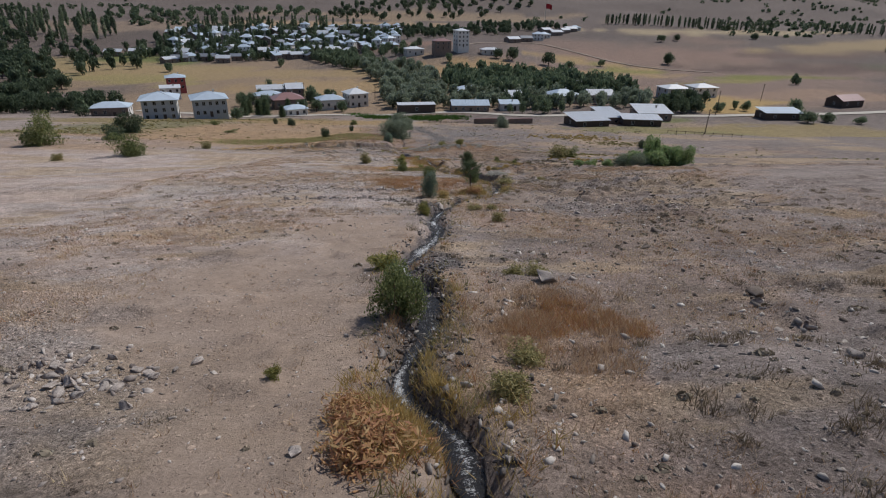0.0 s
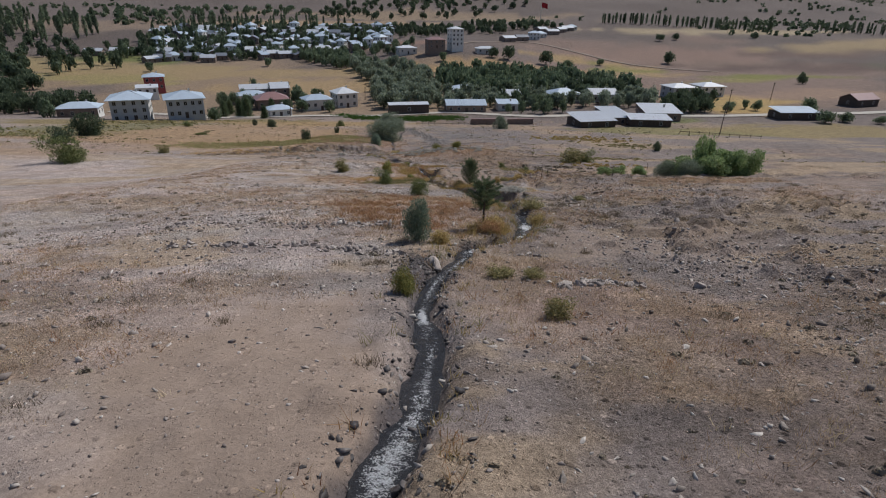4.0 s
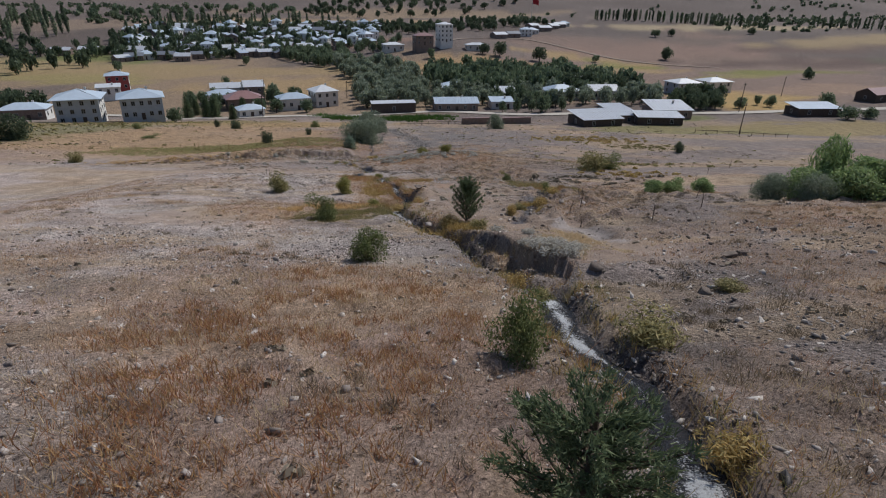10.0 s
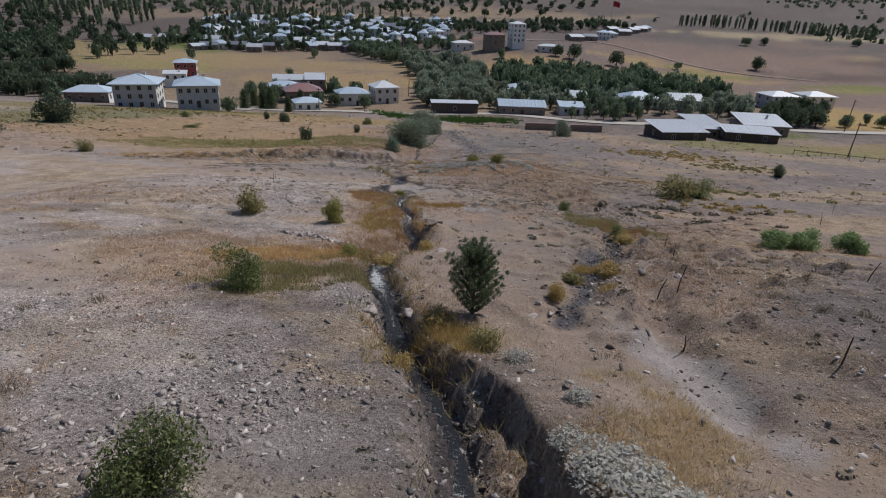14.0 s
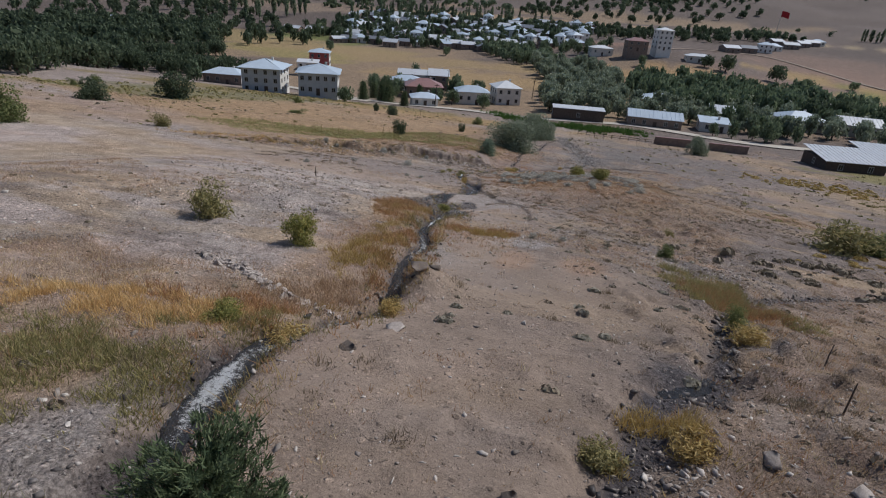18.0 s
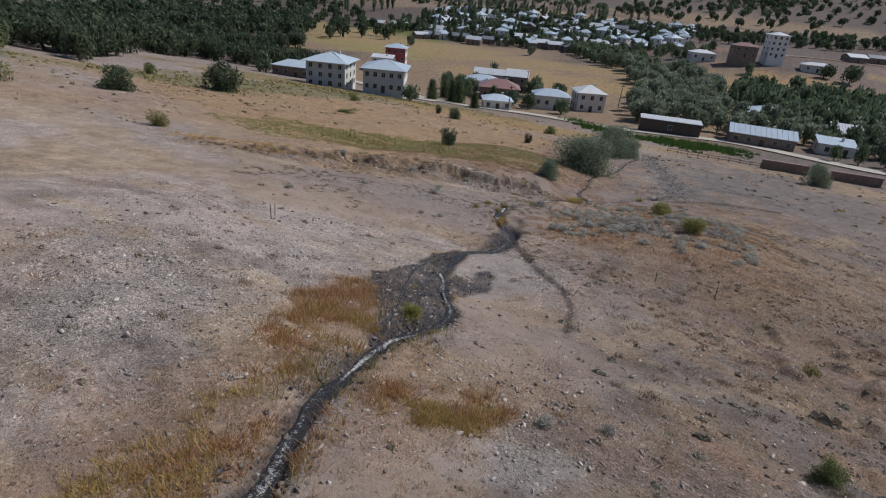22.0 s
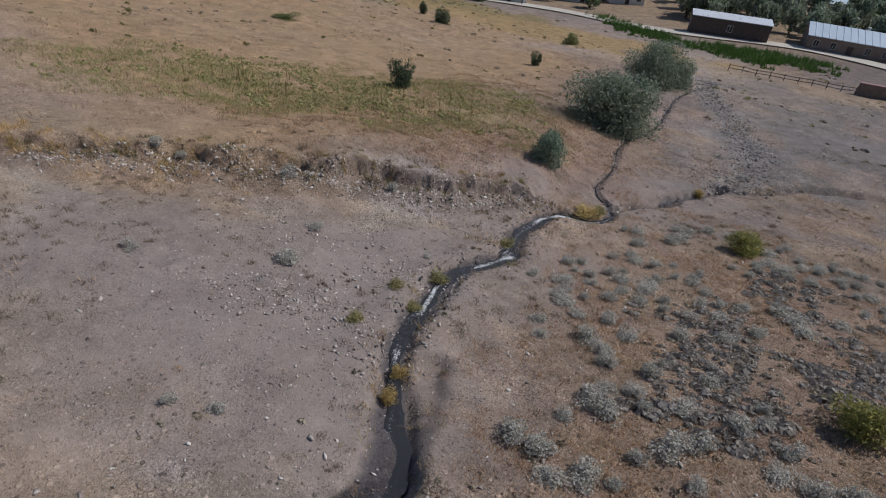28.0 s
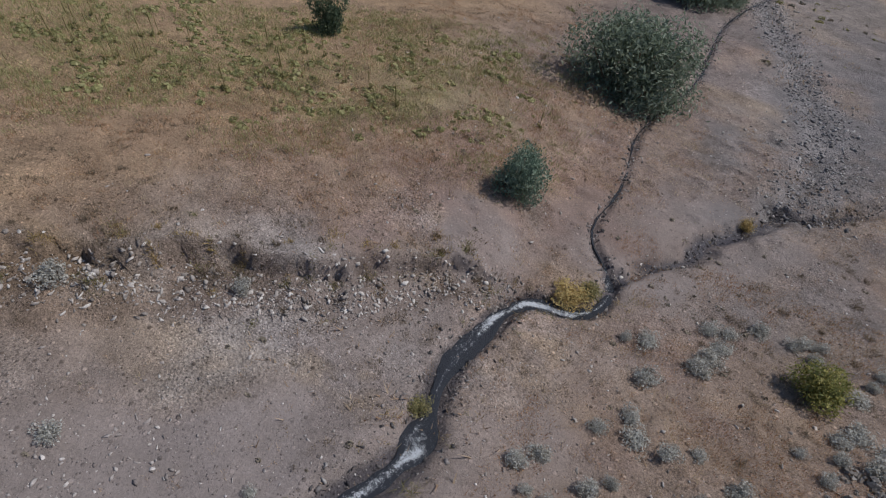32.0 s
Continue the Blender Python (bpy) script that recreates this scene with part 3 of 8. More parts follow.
# dry grass by the brook and on the slopes: x, y, reach along and across, turn, cover
GRASS = [(-1.2, 46, 5, 7.5, 0, 1.0), (2.9, 83.4, 0.8, 1.4, 0, 0.7), (5.8, 84.8, 0.9, 1.5, 0, 0.7), (11.7, 94.2, 1.8, 0.7, -30, 0.8), (12.2, 85, 1.4, 1.0, 0, 0.8), (-3.6, 50.6, 5.2, 3.6, 0, 1.0), (-9, 48, 4, 3, 20, 0.6), (3.5, 121, 9, 12, 0, 0.85), (3.2, 31, 3.2, 4.5, 20, 0.8), (1.7, 40.2, 1.4, 2.6, 0, 1.0), (-1.2, 6.5, 1.5, 2.2, 0, 1.0), (2.2, 11, 1.6, 6, 8, 0.8),
         (-4, 12, 1.5, 6, 30, 0.5), (-7, 70.5, 5.5, 4.5, 0, 0.95), (-2.6, 80, 2.0, 8.5, 14, 1.0), (-4.8, 71, 6, 2.6, 0, 0.7), (2.2, 66, 2.2, 3, 0, 0.8),
         (6.6, 56.5, 2.2, 4.5, 10, 0.6), (11.5, 71, 3, 8, -20, 0.7), (0.2, 86.5, 1.6, 4, 20, 0.9), (-6.2, 94, 1.8, 3.5, 10, 0.8), (4, 122, 8, 14, 10, 0.75),
         (-1, 136, 6, 7, 0, 0.6), (-33, 141, 22, 8, 28, 1.0), (-18, 147, 7, 7, 30, 0.95), (-50, 135, 30, 14, 20, 0.9), (-9, 155, 2.5, 9, 0, 0.4),
         (16, 84, 4, 9, -20, 0.6), (28, 92, 9, 12, 0, 0.5), (22, 60, 7, 4, 0, 0.8), (-24, 84, 9, 4, 15, 0.35), (-20, 108, 9, 3, 20, 0.4), (14, 25, 4, 7, 10, 0.4),
         (8, 20, 3, 8, 0, 0.45), (-14, 30, 4, 9, 20, 0.4), (-16, 52, 5, 8, 10, 0.3), (-28, 62, 8, 6, 10, 0.4), (10, 104, 5, 7, 10, 0.5), (30, 130, 12, 10, 0, 0.6),
         (-75, 120, 25, 14, 15, 0.7), (-5.2, 70.8, 2.8, 1.6, 15, 1.0), (-36, 119, 10, 2.2, 20, 1.0), (-5.5, 91, 1.3, 4.2, 20, 1.0), (0.2, 88.6, 2, 1.2, 30, 0.9), (3.0, 11.8, 2.4, 3, 0, 0.9),
         (5.6, 27, 3, 3, 0, 0.7), (-6, 110.5, 6, 2, 20, 0.5), (12.0, 85.5, 2.2, 3.5, 20, 0.6)]
# bare trodden earth
BARE = [(-6.4, 12.4, 1.9, 1.9, 20, 1.0), (-20, 111, 12, 8, 20, 0.75), (-19, 118, 9, 5.5, 28, 0.9), (-14, 133.5, 3, 3, 40, 0.7), (-9, 143.5, 3.2, 3.5, 0, 0.9), (-4, 148, 3, 5, -30, 0.8), (5, 80, 4.5, 8, 0, 0.75), (-10, 126, 3, 5, 20, 0.7), (-5.5, 15, 3.4, 5.5, 20, 0.9), (-2.9, 9.5, 1.3, 3, 0, 1.0), (3.6, 72, 4.2, 9, 8, 0.75), (7.4, 62, 2.2, 8, 8, 1.0), (0.8, 16.2, 0.6, 2.4, 10, 0.8), (9, 58.5, 2.2, 4, 0, 0.6), (-12, 116, 7, 4, 25, 0.8), (9.5, 36.5, 3.5, 3, 10, 0.7), (6.3, 36.5, 2, 2.4, 0, 0.8),
        (-3.6, 11, 2.6, 10, 24, 1.0), (-3.4, 24, 2.6, 6, 12, 1.0), (3.2, 72, 3.6, 7, 8, 0.9), (7.2, 61, 2.4, 7, 8, 0.8), (-16, 121, 9, 6.5, 28, 1.0), (-7.5, 128, 2.5, 6, 0, 0.8),
        (-13, 140, 2.2, 3, 0, 1.0), (-6, 146, 2.5, 5, 0, 0.9), (-13, 66, 4, 2.4, 10, 0.8), (1, 96, 3, 7, 0, 0.5), (8, 128, 3, 8, 20, 0.4), (-3.5, 100, 3, 6, 15, 0.7)]
# grey gravel and rubble
STONY = [(-7.8, 9.2, 1.6, 1.4, 0, 1), (-9, 41, 7, 3, 20, 0.8), (9, 38, 5, 4, 0, 0.8), (13, 30, 6, 8, 0, 0.7), (-5, 58, 5, 5, 0, 0.8), (-11, 86, 7, 6, 20, 0.6), (-16, 97, 8, 6, 0, 0.5),
         (3, 90, 4, 4, 0, 0.7), (14, 94, 6, 4, 0, 0.8), (-18, 131, 7, 2.2, 42, 1), (0, 160, 5, 14, -10, 0.9), (3, 172, 8, 14, 0, 0.8), (9, 85, 3, 5, 0, 0.6),
         (-12, 108, 3, 6, 0, 0.4), (-3, 115, 3, 5, 0, 0.5), (18, 48, 8, 6, 0, 0.6), (-2, 36, 1.5, 2, 0, 1)]
# fields across the valley: x, y, reach, turn, tone
FIELDS = [(118, 486, 42, 16, -20, (0.36, 0.26, 0.13)), (156, 448, 20, 34, 10, (0.36, 0.26, 0.13)), (133, 470, 15, 8, -30, (0.24, 0.22, 0.08)), (205, 400, 40, 10, 25, (0.25, 0.22, 0.085)), (265, 525, 60, 10, 12, (0.125, 0.095, 0.088)),
          (142, 286, 26, 20, 20, (0.42, 0.3, 0.13)), (99, 239, 10, 6, 10, (0.17, 0.18, 0.08)), (22, 418, 22, 16, 0, (0.36, 0.26, 0.14)), (-200, 368, 60, 22, -10, (0.3, 0.25, 0.11)), (-60, 345, 60, 28, 5, (0.35, 0.25, 0.135)), (-230, 420, 90, 40, -15, (0.32, 0.25, 0.13)), (-150, 400, 110, 25, 0, (0.33, 0.245, 0.135)), (-235, 470, 60, 16, -10, (0.17, 0.19, 0.07)),
          (60, 420, 70, 30, 0, (0.34, 0.235, 0.125)), (150, 300, 30, 22, 0, (0.40, 0.28, 0.12)), (140, 268, 22, 14, 10, (0.42, 0.29, 0.12)), (230, 330, 60, 25, 10, (0.30, 0.21, 0.15)),
          (255, 430, 55, 12, 8, (0.20, 0.20, 0.06)), (140, 445, 26, 12, 5, (0.22, 0.21, 0.07)), (300, 480, 95, 18, 6, (0.14, 0.10, 0.085)), (330, 540, 110, 18, 6, (0.17, 0.12, 0.10)),
          (200, 520, 90, 30, 5, (0.27, 0.19, 0.15)), (440, 590, 120, 30, 12, (0.34, 0.26, 0.15)), (420, 470, 60, 25, -20, (0.13, 0.15, 0.08)), (330, 680, 160, 30, 5, (0.38, 0.31, 0.2)),
          (-120, 680, 130, 40, 0, (0.36, 0.26, 0.16)), (-330, 640, 120, 45, 10, (0.26, 0.2, 0.15)), (-20, 520, 40, 25, 0, (0.26, 0.17, 0.13)), (-100, 210, 55, 16, 20, (0.24, 0.19, 0.09)),
          (-40, 215, 35, 12, 10, (0.34, 0.24, 0.12)), (90, 210, 40, 12, 0, (0.22, 0.2, 0.09)), (150, 215, 50, 18, 0, (0.28, 0.22, 0.11)), (0, 800, 200, 60, 0, (0.29, 0.22, 0.15))]


def covers(x, y):
    """How much dry grass, bare earth and stone lies at each place."""
    near = (np.abs(x) < 110) & (y > -20) & (y < 240)
    g, e, s = (np.zeros(np.shape(x)) for _ in range(3))
    xn, yn = x[near], y[near]
    gn = 0.55 * smooth(0.52, 0.7, fbm(xn, yn, 7.0, 5, 5))
    en, sn = np.zeros(len(xn)), 0.85 * smooth(0.42, 0.68, fbm(xn, yn, 9.0, 15, 5))
    for k, (cx, cy, rx, ry, turn, a) in enumerate(GRASS):
        gn = np.maximum(gn, a * patch(xn, yn, cx, cy, rx, ry, turn, 100 + k))
    for k, (cx, cy, rx, ry, turn, a) in enumerate(STONY):
        sn = np.maximum(sn, a * patch(xn, yn, cx, cy, rx, ry, turn, 140 + k))
    for k, (cx, cy, rx, ry, turn, a) in enumerate(BARE):
        en = np.maximum(en, a * patch(xn, yn, cx, cy, rx, ry, turn, 180 + k))
    sn = sn * (0.35 + 0.65 * smooth(0.42, 0.58, fbm(xn, yn, 3.5, 16, 4)))
    g[near], e[near], s[near] = gn * (1 - 0.9 * en), en, sn * (1 - 0.75 * en) * (1 - 0.6 * gn)
    return g, e, s


def soil_colours(x, y):
    g, e, s = covers(x, y)
    n1, n2 = fbm(x, y, 11.0, 61, 5), fbm(x, y, 2.3, 62, 5)
    mix = lambda c, col, a: c * (1 - a[:, None]) + np.array(col)[None] * a[:, None]
    base = np.array([0.225, 0.189, 0.17])[None] * (0.8 + 0.22 * smooth(75, 25, y) + 0.5 * n1 + 0.82 * smooth(4, -10, x + 6 * (n1 - 0.5)) * (1 - 0.5 * smooth(108, 118, y)) * (1 - 0.3 * smooth(32, 14, y)))[:, None]
    base = mix(base, (0.335, 0.255, 0.19), 0.45 * smooth(30, 12, y) * smooth(3, -2, x))
    # streaks and blotches of thin dead grass, of pale dust and of dark rubble
    near = (np.abs(x) < 130) & (y > -20) & (y < 240)
    xn, yn, b = x[near], y[near], base[near]
    thin = (1 - smooth(22, 30, np.abs(xn + 2))) * (1 - smooth(150, 165, yn))
    b = mix(b, (0.385, 0.29, 0.19), 0.7 * smooth(0.48, 0.62, thin * fbm(xn / 2.0, yn, 2.6, 63, 5) + (1 - thin) * fbm(xn / 2, yn, 9.0, 66, 3)))
    b = mix(b, (0.36, 0.325, 0.3), 0.5 * smooth(0.52, 0.66, fbm(xn / 1.6, yn, 3.4, 64, 5)) * smooth(12, -4, xn) * thin)
    base[near] = mix(b, (0.135, 0.11, 0.098), 0.5 * thin * (1 - 0.8 * smooth(106, 114, yn)) * smooth(0.56, 0.7, fbm(xn / 1.8, yn, 2.2, 65, 5)))
    c = mix(base, (0.40, 0.36, 0.33), 0.75 * s * smooth(14, -6, x))
    c = mix(c, (0.315, 0.243, 0.19), 0.9 * e * (0.75 + 0.5 * n2)[:])
    c = mix(c, (0.262, 0.222, 0.202), 0.9 * e * smooth(104, 112, y))
    c = mix(c, (0.315, 0.285, 0.264), 0.9 * np.maximum(patch(x, y, -8.6, 72.4, 2.6, 1.0, 25, 330), patch(x, y, -2.9, 104.6, 1.5, 3.6, 32, 331)))
    c = mix(c, (0.245, 0.188, 0.155), 0.65 * patch(x, y, 2, 130, 9, 15, 0, 332))
    c = mix(c, (0.2, 0.152, 0.128), 0.75 * patch(x, y, -20, 178, 15, 28, 0, 337))
    c = mix(c, (0.21, 0.185, 0.172), 0.75 * patch(x, y, 14, 190, 20, 28, 0, 338))
    c = mix(c, (0.245, 0.168, 0.135), 0.75 * patch(x, y, -22, 140, 13, 6, 28, 339))
    c = mix(c, (0.235, 0.165, 0.135), 0.7 * patch(x, y, -16, 146, 12, 6, 25, 335))
    c = mix(c, (0.25, 0.205, 0.178), 0.75 * patch(x, y, -1, 150, 8, 12, 0, 336))
    c = mix(c, (0.2, 0.182, 0.174), 0.8 * patch(x, y, 4, 166, 9, 18, -12, 333))
    c = mix(c, (0.255, 0.19, 0.145), 0.6 * patch(x, y, 12, 128, 9, 22, 0, 334))
    # pale crusts of dried mud and rusty stains on the spur
    for k, (cx, cy, rx, ry, turn) in enumerate(((10.2, 89, 2.3, 0.9, -45), (2.4, 87.2, 1.7, 1.0, 30), (10.4, 91, 1.2, 0.5, -40), (12.3, 73.5, 2.2, 1.0, 10), (8.7, 61.6, 1.0, 3.4, 5))):
        c = mix(c, (0.36, 0.325, 0.305), 0.8 * patch(x, y, cx, cy, rx, ry, turn, 350 + k, 0.2))
    for k, (cx, cy, rx, ry, turn) in enumerate(((2.9, 83.4, 0.9, 1.5, 0), (5.8, 84.8, 1.0, 1.6, 0), (7.7, 91.9, 1.3, 0.6, -30), (11.7, 94.2, 2.0, 0.8, -30), (12.2, 85, 1.6, 1.2, 0))):
        c = mix(c, (0.36, 0.24, 0.17), 0.7 * patch(x, y, cx, cy, rx, ry, turn, 360 + k))
    rust = smooth(0.45, 0.62, n2) * 0.5
    c = mix(c, (0.40, 0.285, 0.195), 0.7 * g * (1 - rust))
    c = mix(c, (0.32, 0.2, 0.148), 0.7 * g * rust)
    # the greener meadow over the terrace
    c = mix(c, (0.28, 0.258, 0.125), 0.8 * patch(x, y, -34, 141, 14, 5.5, 28, 300))
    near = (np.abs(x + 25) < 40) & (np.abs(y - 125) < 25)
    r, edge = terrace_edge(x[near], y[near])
    # brown earth of the cut bank, the shade on its face put into the tone
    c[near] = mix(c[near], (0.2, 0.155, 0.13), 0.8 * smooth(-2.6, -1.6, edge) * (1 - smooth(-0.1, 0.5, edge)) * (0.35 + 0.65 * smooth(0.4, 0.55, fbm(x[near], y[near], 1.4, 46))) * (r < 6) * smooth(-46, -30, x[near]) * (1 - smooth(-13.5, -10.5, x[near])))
    c = mix(c, (0.38, 0.258, 0.15), 0.85 * patch(x, y, -66, 155, 55, 55, 0, 346) * smooth(-15, -30, x) * smooth(118, 130, y + 0.25 * (x + 30)))
    c = mix(c, (0.2, 0.19, 0.105), 0.85 * patch(x, y, -100, 178, 52, 15, 62, 347))
    c *= (1.06 - 0.08 * smooth(104, 116, y))[:, None]
    c *= (1 - 0.13 * patch(x, y, 10, 60, 9, 60, 0, 345))[:, None]
    far = smooth(200, 290, y) * 1.0
    hill = np.array([0.158, 0.13, 0.115])[None] * (0.7 + 0.6 * fbm(x, y, 70.0, 71, 5))[:, None]
    c = c * (1 - far[:, None]) + hill * far[:, None]
    c = mix(c, (0.31, 0.228, 0.15), 0.8 * patch(x, y, -70, 350, 190, 105, 0, 340, 0.2) * smooth(236, 262, y))
    c = mix(c, (0.25, 0.178, 0.14), 0.75 * patch(x, y, 190, 450, 150, 190, 0, 341, 0.2) * smooth(262, 300, y))
    for k, (cx, cy, rx, ry, turn, col) in enumerate(FIELDS):
        c = mix(c, col, 0.9 * patch(x, y, cx, cy, rx, ry, turn, 200 + k, 0.12))
    near = (np.abs(x) < 60) & (y < 215) & (y > -10)
    xn, yn = x[near], y[near]
    d, _, _ = along(BROOK_ALL, xn, yn)
    w, dep = brook_form(yn)
    wet = 0.85 * (1 - smooth(w * 0.85, w + 0.17, d + 0.5 * (fbm(xn, yn, 0.9, 91) - 0.5)))
    fan = within(FAN, xn, yn, 0.55, 320)
    fan = np.maximum(fan, within(FAN_LOBE, xn, yn, 0.9, 319) * smooth(0.3, 0.42, fbm(xn, yn, 0.8, 318, 4)))
    wet *= 1 - 0.55 * smooth(141, 145, yn)
    crust = within(CRUST, xn, yn, 0.5, 317) * (1 - fan)
    c[near] = mix(c[near], (0.36, 0.315, 0.29), 0.85 * crust)
    # darker along the line of the scarp
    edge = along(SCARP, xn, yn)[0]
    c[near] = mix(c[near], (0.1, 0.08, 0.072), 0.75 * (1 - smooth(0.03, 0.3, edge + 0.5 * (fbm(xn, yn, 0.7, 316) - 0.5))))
    wet = np.maximum(wet, fan * (0.74 + 0.26 * smooth(0.36, 0.5, fbm(xn, yn, 1.3, 95))))
    wet = np.maximum(wet, 0.9 * patch(xn, yn, -7.4, 114.2, 0.75, 2.1, 12, 322, 0.2))
    wet = np.maximum(wet, 0.85 * patch(xn, yn, 9.1, 74.1, 1.2, 1.0, 30, 321))
    wet = np.maximum(wet, 0.85 * patch(xn, yn, -0.4, 32.6, 0.95, 2.0, 0, 323, 0.25))
    wet = np.maximum(wet, 0.75 * patch(xn, yn, 0.1, 18.6, 0.9, 1.7, 0, 325, 0.25))
    wet = np.maximum(wet, 0.7 * patch(xn, yn, 4.9, 45.4, 1.0, 1.2, 0, 326, 0.25))
    wet = np.maximum(wet, 0.6 * patch(xn, yn, -0.8, 70.4, 0.7, 2.6, 0, 327, 0.25))
    wet = np.maximum(wet, 0.5 * patch(xn, yn, -0.6, 12.5, 1.1, 4.2, 8, 324))
    for line in (RILL_LOW, RILL_SIDE):
        r, _, _ = along(line, xn, yn)
        wet = np.maximum(wet, 0.95 * (1 - smooth(0.15, 0.55, r + 0.6 * (fbm(xn, yn, 1.0, 96) - 0.5))) * smooth(0.28, 0.42, fbm(xn, yn, 2.2, 97)))
    r, _, _ = along(RILL_STONY, xn, yn)
    c[near] = mix(c[near], (0.24, 0.22, 0.21), 0.8 * (1 - smooth(0.4, 2.6, r + 2.2 * (fbm(xn, yn, 2.0, 315) - 0.5))))
    cn = mix(c[near], (0.07, 0.064, 0.071), wet)
    c[near] = cn
    damp = np.zeros(len(x))
    damp[near] = wet
    s = s.copy()
    s[near] = np.maximum(s[near], wet * 0.8)
    c *= np.array([1.0, 0.998, 1.022])
    return np.clip(c, 0.01, 0.8), s, damp, (g, e)


mx, my = np.meshgrid(GX, GY)
vx, vy = mx.ravel(), my.ravel()
vz = height(vx, vy)
nx = len(GX)
idx = np.arange(len(vx)).reshape(len(GY), nx)
quads = np.stack([idx[:-1, :-1].ravel(), idx[:-1, 1:].ravel(), idx[1:, 1:].ravel(), idx[1:, :-1].ravel()], 1)
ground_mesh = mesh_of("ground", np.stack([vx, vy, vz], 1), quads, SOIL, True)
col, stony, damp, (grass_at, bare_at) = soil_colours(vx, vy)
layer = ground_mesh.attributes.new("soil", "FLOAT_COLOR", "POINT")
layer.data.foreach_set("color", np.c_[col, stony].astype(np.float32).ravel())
layer = ground_mesh.attributes.new("damp", "FLOAT", "POINT")
layer.data.foreach_set("value", damp.astype(np.float32))
layer = ground_mesh.attributes.new("loose", "FLOAT", "POINT")
layer.data.foreach_set("value", np.clip(1.0 - 0.62 * bare_at - 0.3 * smooth(0.5, 0.62, fbm(vx, vy, 5.0, 68, 4)), 0.3, 1).astype(np.float32))
ground = tagged(new("ground", ground_mesh), "dry stony hillside of bare earth and straw-coloured grass falling to a valley", "hillside", kind="structure")


def sample(field, x, y):
    """The field, known at the ground's corners, at any place."""
    x, y = np.asarray(x, float), np.asarray(y, float)
    i, j = np.clip(np.searchsorted(GX, x) - 1, 0, len(GX) - 2), np.clip(np.searchsorted(GY, y) - 1, 0, len(GY) - 2)
    u, v = np.clip((x - GX[i]) / (GX[i + 1] - GX[i]), 0, 1), np.clip((y - GY[j]) / (GY[j + 1] - GY[j]), 0, 1)
    f = field.reshape(len(GY), nx)
    return (f[j, i] * (1 - u) + f[j, i + 1] * u) * (1 - v) + (f[j + 1, i] * (1 - u) + f[j + 1, i + 1] * u) * v


def surface(x, y):
    return sample(vz, x, y)


def level(x, y):
    return float(surface([x], [y])[0])


near = (np.abs(vx) < 70) & (vy > -8) & (vy < 230)
brook_at = np.full(len(vx), 99.0)
brook_at[near] = along(BROOK_ALL, vx[near], vy[near])[0]


# ---- the brook ----
def ribbon(line, half, lift, name, mat, label, category, foam_at=(), cross=11, still=0.48):
    pts = sharpened(line, 0.22)
    pts[:, 0] += 0.28 * (fbm(pts[:, 0] * 0 + 5, pts[:, 1], 1.6, 48, 3) - 0.5)
    tang = np.gradient(pts, axis=0)
    tang /= np.linalg.norm(tang, axis=1)[:, None]
    off = np.linspace(-1, 1, cross)
    w = half(pts[:, 1]) * np.clip(-0.15 + 1.9 * fbm(pts[:, 0] * 0 + 3, pts[:, 1], 1.3, 44, 3), 0.25, 1.3)
    x = pts[:, 0, None] + tang[:, 1, None] * off * w[:, None]
    y = pts[:, 1, None] - tang[:, 0, None] * off * w[:, None]
    bed = np.minimum.reduce([height(pts[:, 0], pts[:, 1]), height(x[:, 3], y[:, 3]), height(x[:, 7], y[:, 7])])
    bed = np.convolve(np.pad(bed, 2, mode="edge"), np.ones(5) / 5, "valid")
    z = bed[:, None] + lift - 0.05 * off[None] ** 4 + 0.05 * (fbm(x, y, 0.5, 46) - 0.5)
    f = np.full(x.shape, still) + 0.1 * (fbm(x, y, 1.3, 47) - 0.5)
    f += 0.36 * (fbm(off[None] * 2.2 + 0 * x, 0.4 * y + 0 * x, 1.0, 49, 3) - 0.5)
    f -= 0.14 * off[None] ** 2
    thread = 1.1 * (fbm(pts[:, 0] * 0 + 8, pts[:, 1], 1.1, 50, 3) - 0.5)[:, None]
    for fy, reach, a in foam_at:
        f += 0.95 * a * np.exp(-((y - fy) / reach) ** 2) * np.exp(-((off[None] - thread) / 0.5) ** 2)
    n = len(pts)
    i = np.arange(n * cross).reshape(n, cross)
    faces = np.stack([i[:-1, :-1].ravel(), i[:-1, 1:].ravel(), i[1:, 1:].ravel(), i[1:, :-1].ravel()], 1)
    me = mesh_of(name, np.stack([x.ravel(), y.ravel(), z.ravel()], 1), faces, mat, True)
    layer = me.attributes.new("foam_glint", "FLOAT", "POINT")
    layer.data.foreach_set("value", f.ravel().astype(np.float32))
    return tagged(new(name, me), label, category, kind="structure")


FALLS = [(4.5, 1.0, .2), (7, 0.8, .15), (9.4, 0.8, .3), (18.6, 0.6, .42), (21.5, 1.0, .2), (24, 1.5, .1), (28.6, 0.5, .42), (31, 1.5, .1), (36.8, 0.8, .2), (38.6, 1.0, .42), (41, 1.0, .45),
         (46.5, 0.9, .45), (48.6, 0.8, .36), (50.6, 0.7, .46), (52.2, 0.6, .5), (54.5, 1.0, .35), (57, 1.0, .2), (69, 1.2, .3), (71.5, 0.8, .25), (76, 1, .12), (83, 2, .15), (88.8, 0.8, .3), (91, 0.7, .25), (97, 2.0, .15), (102, 3, .2)]
ribbon(BROOK, lambda y: brook_form(y)[0], 0.1, "brook", WATER, "shallow brook with white water running over stones", "brook", FALLS)
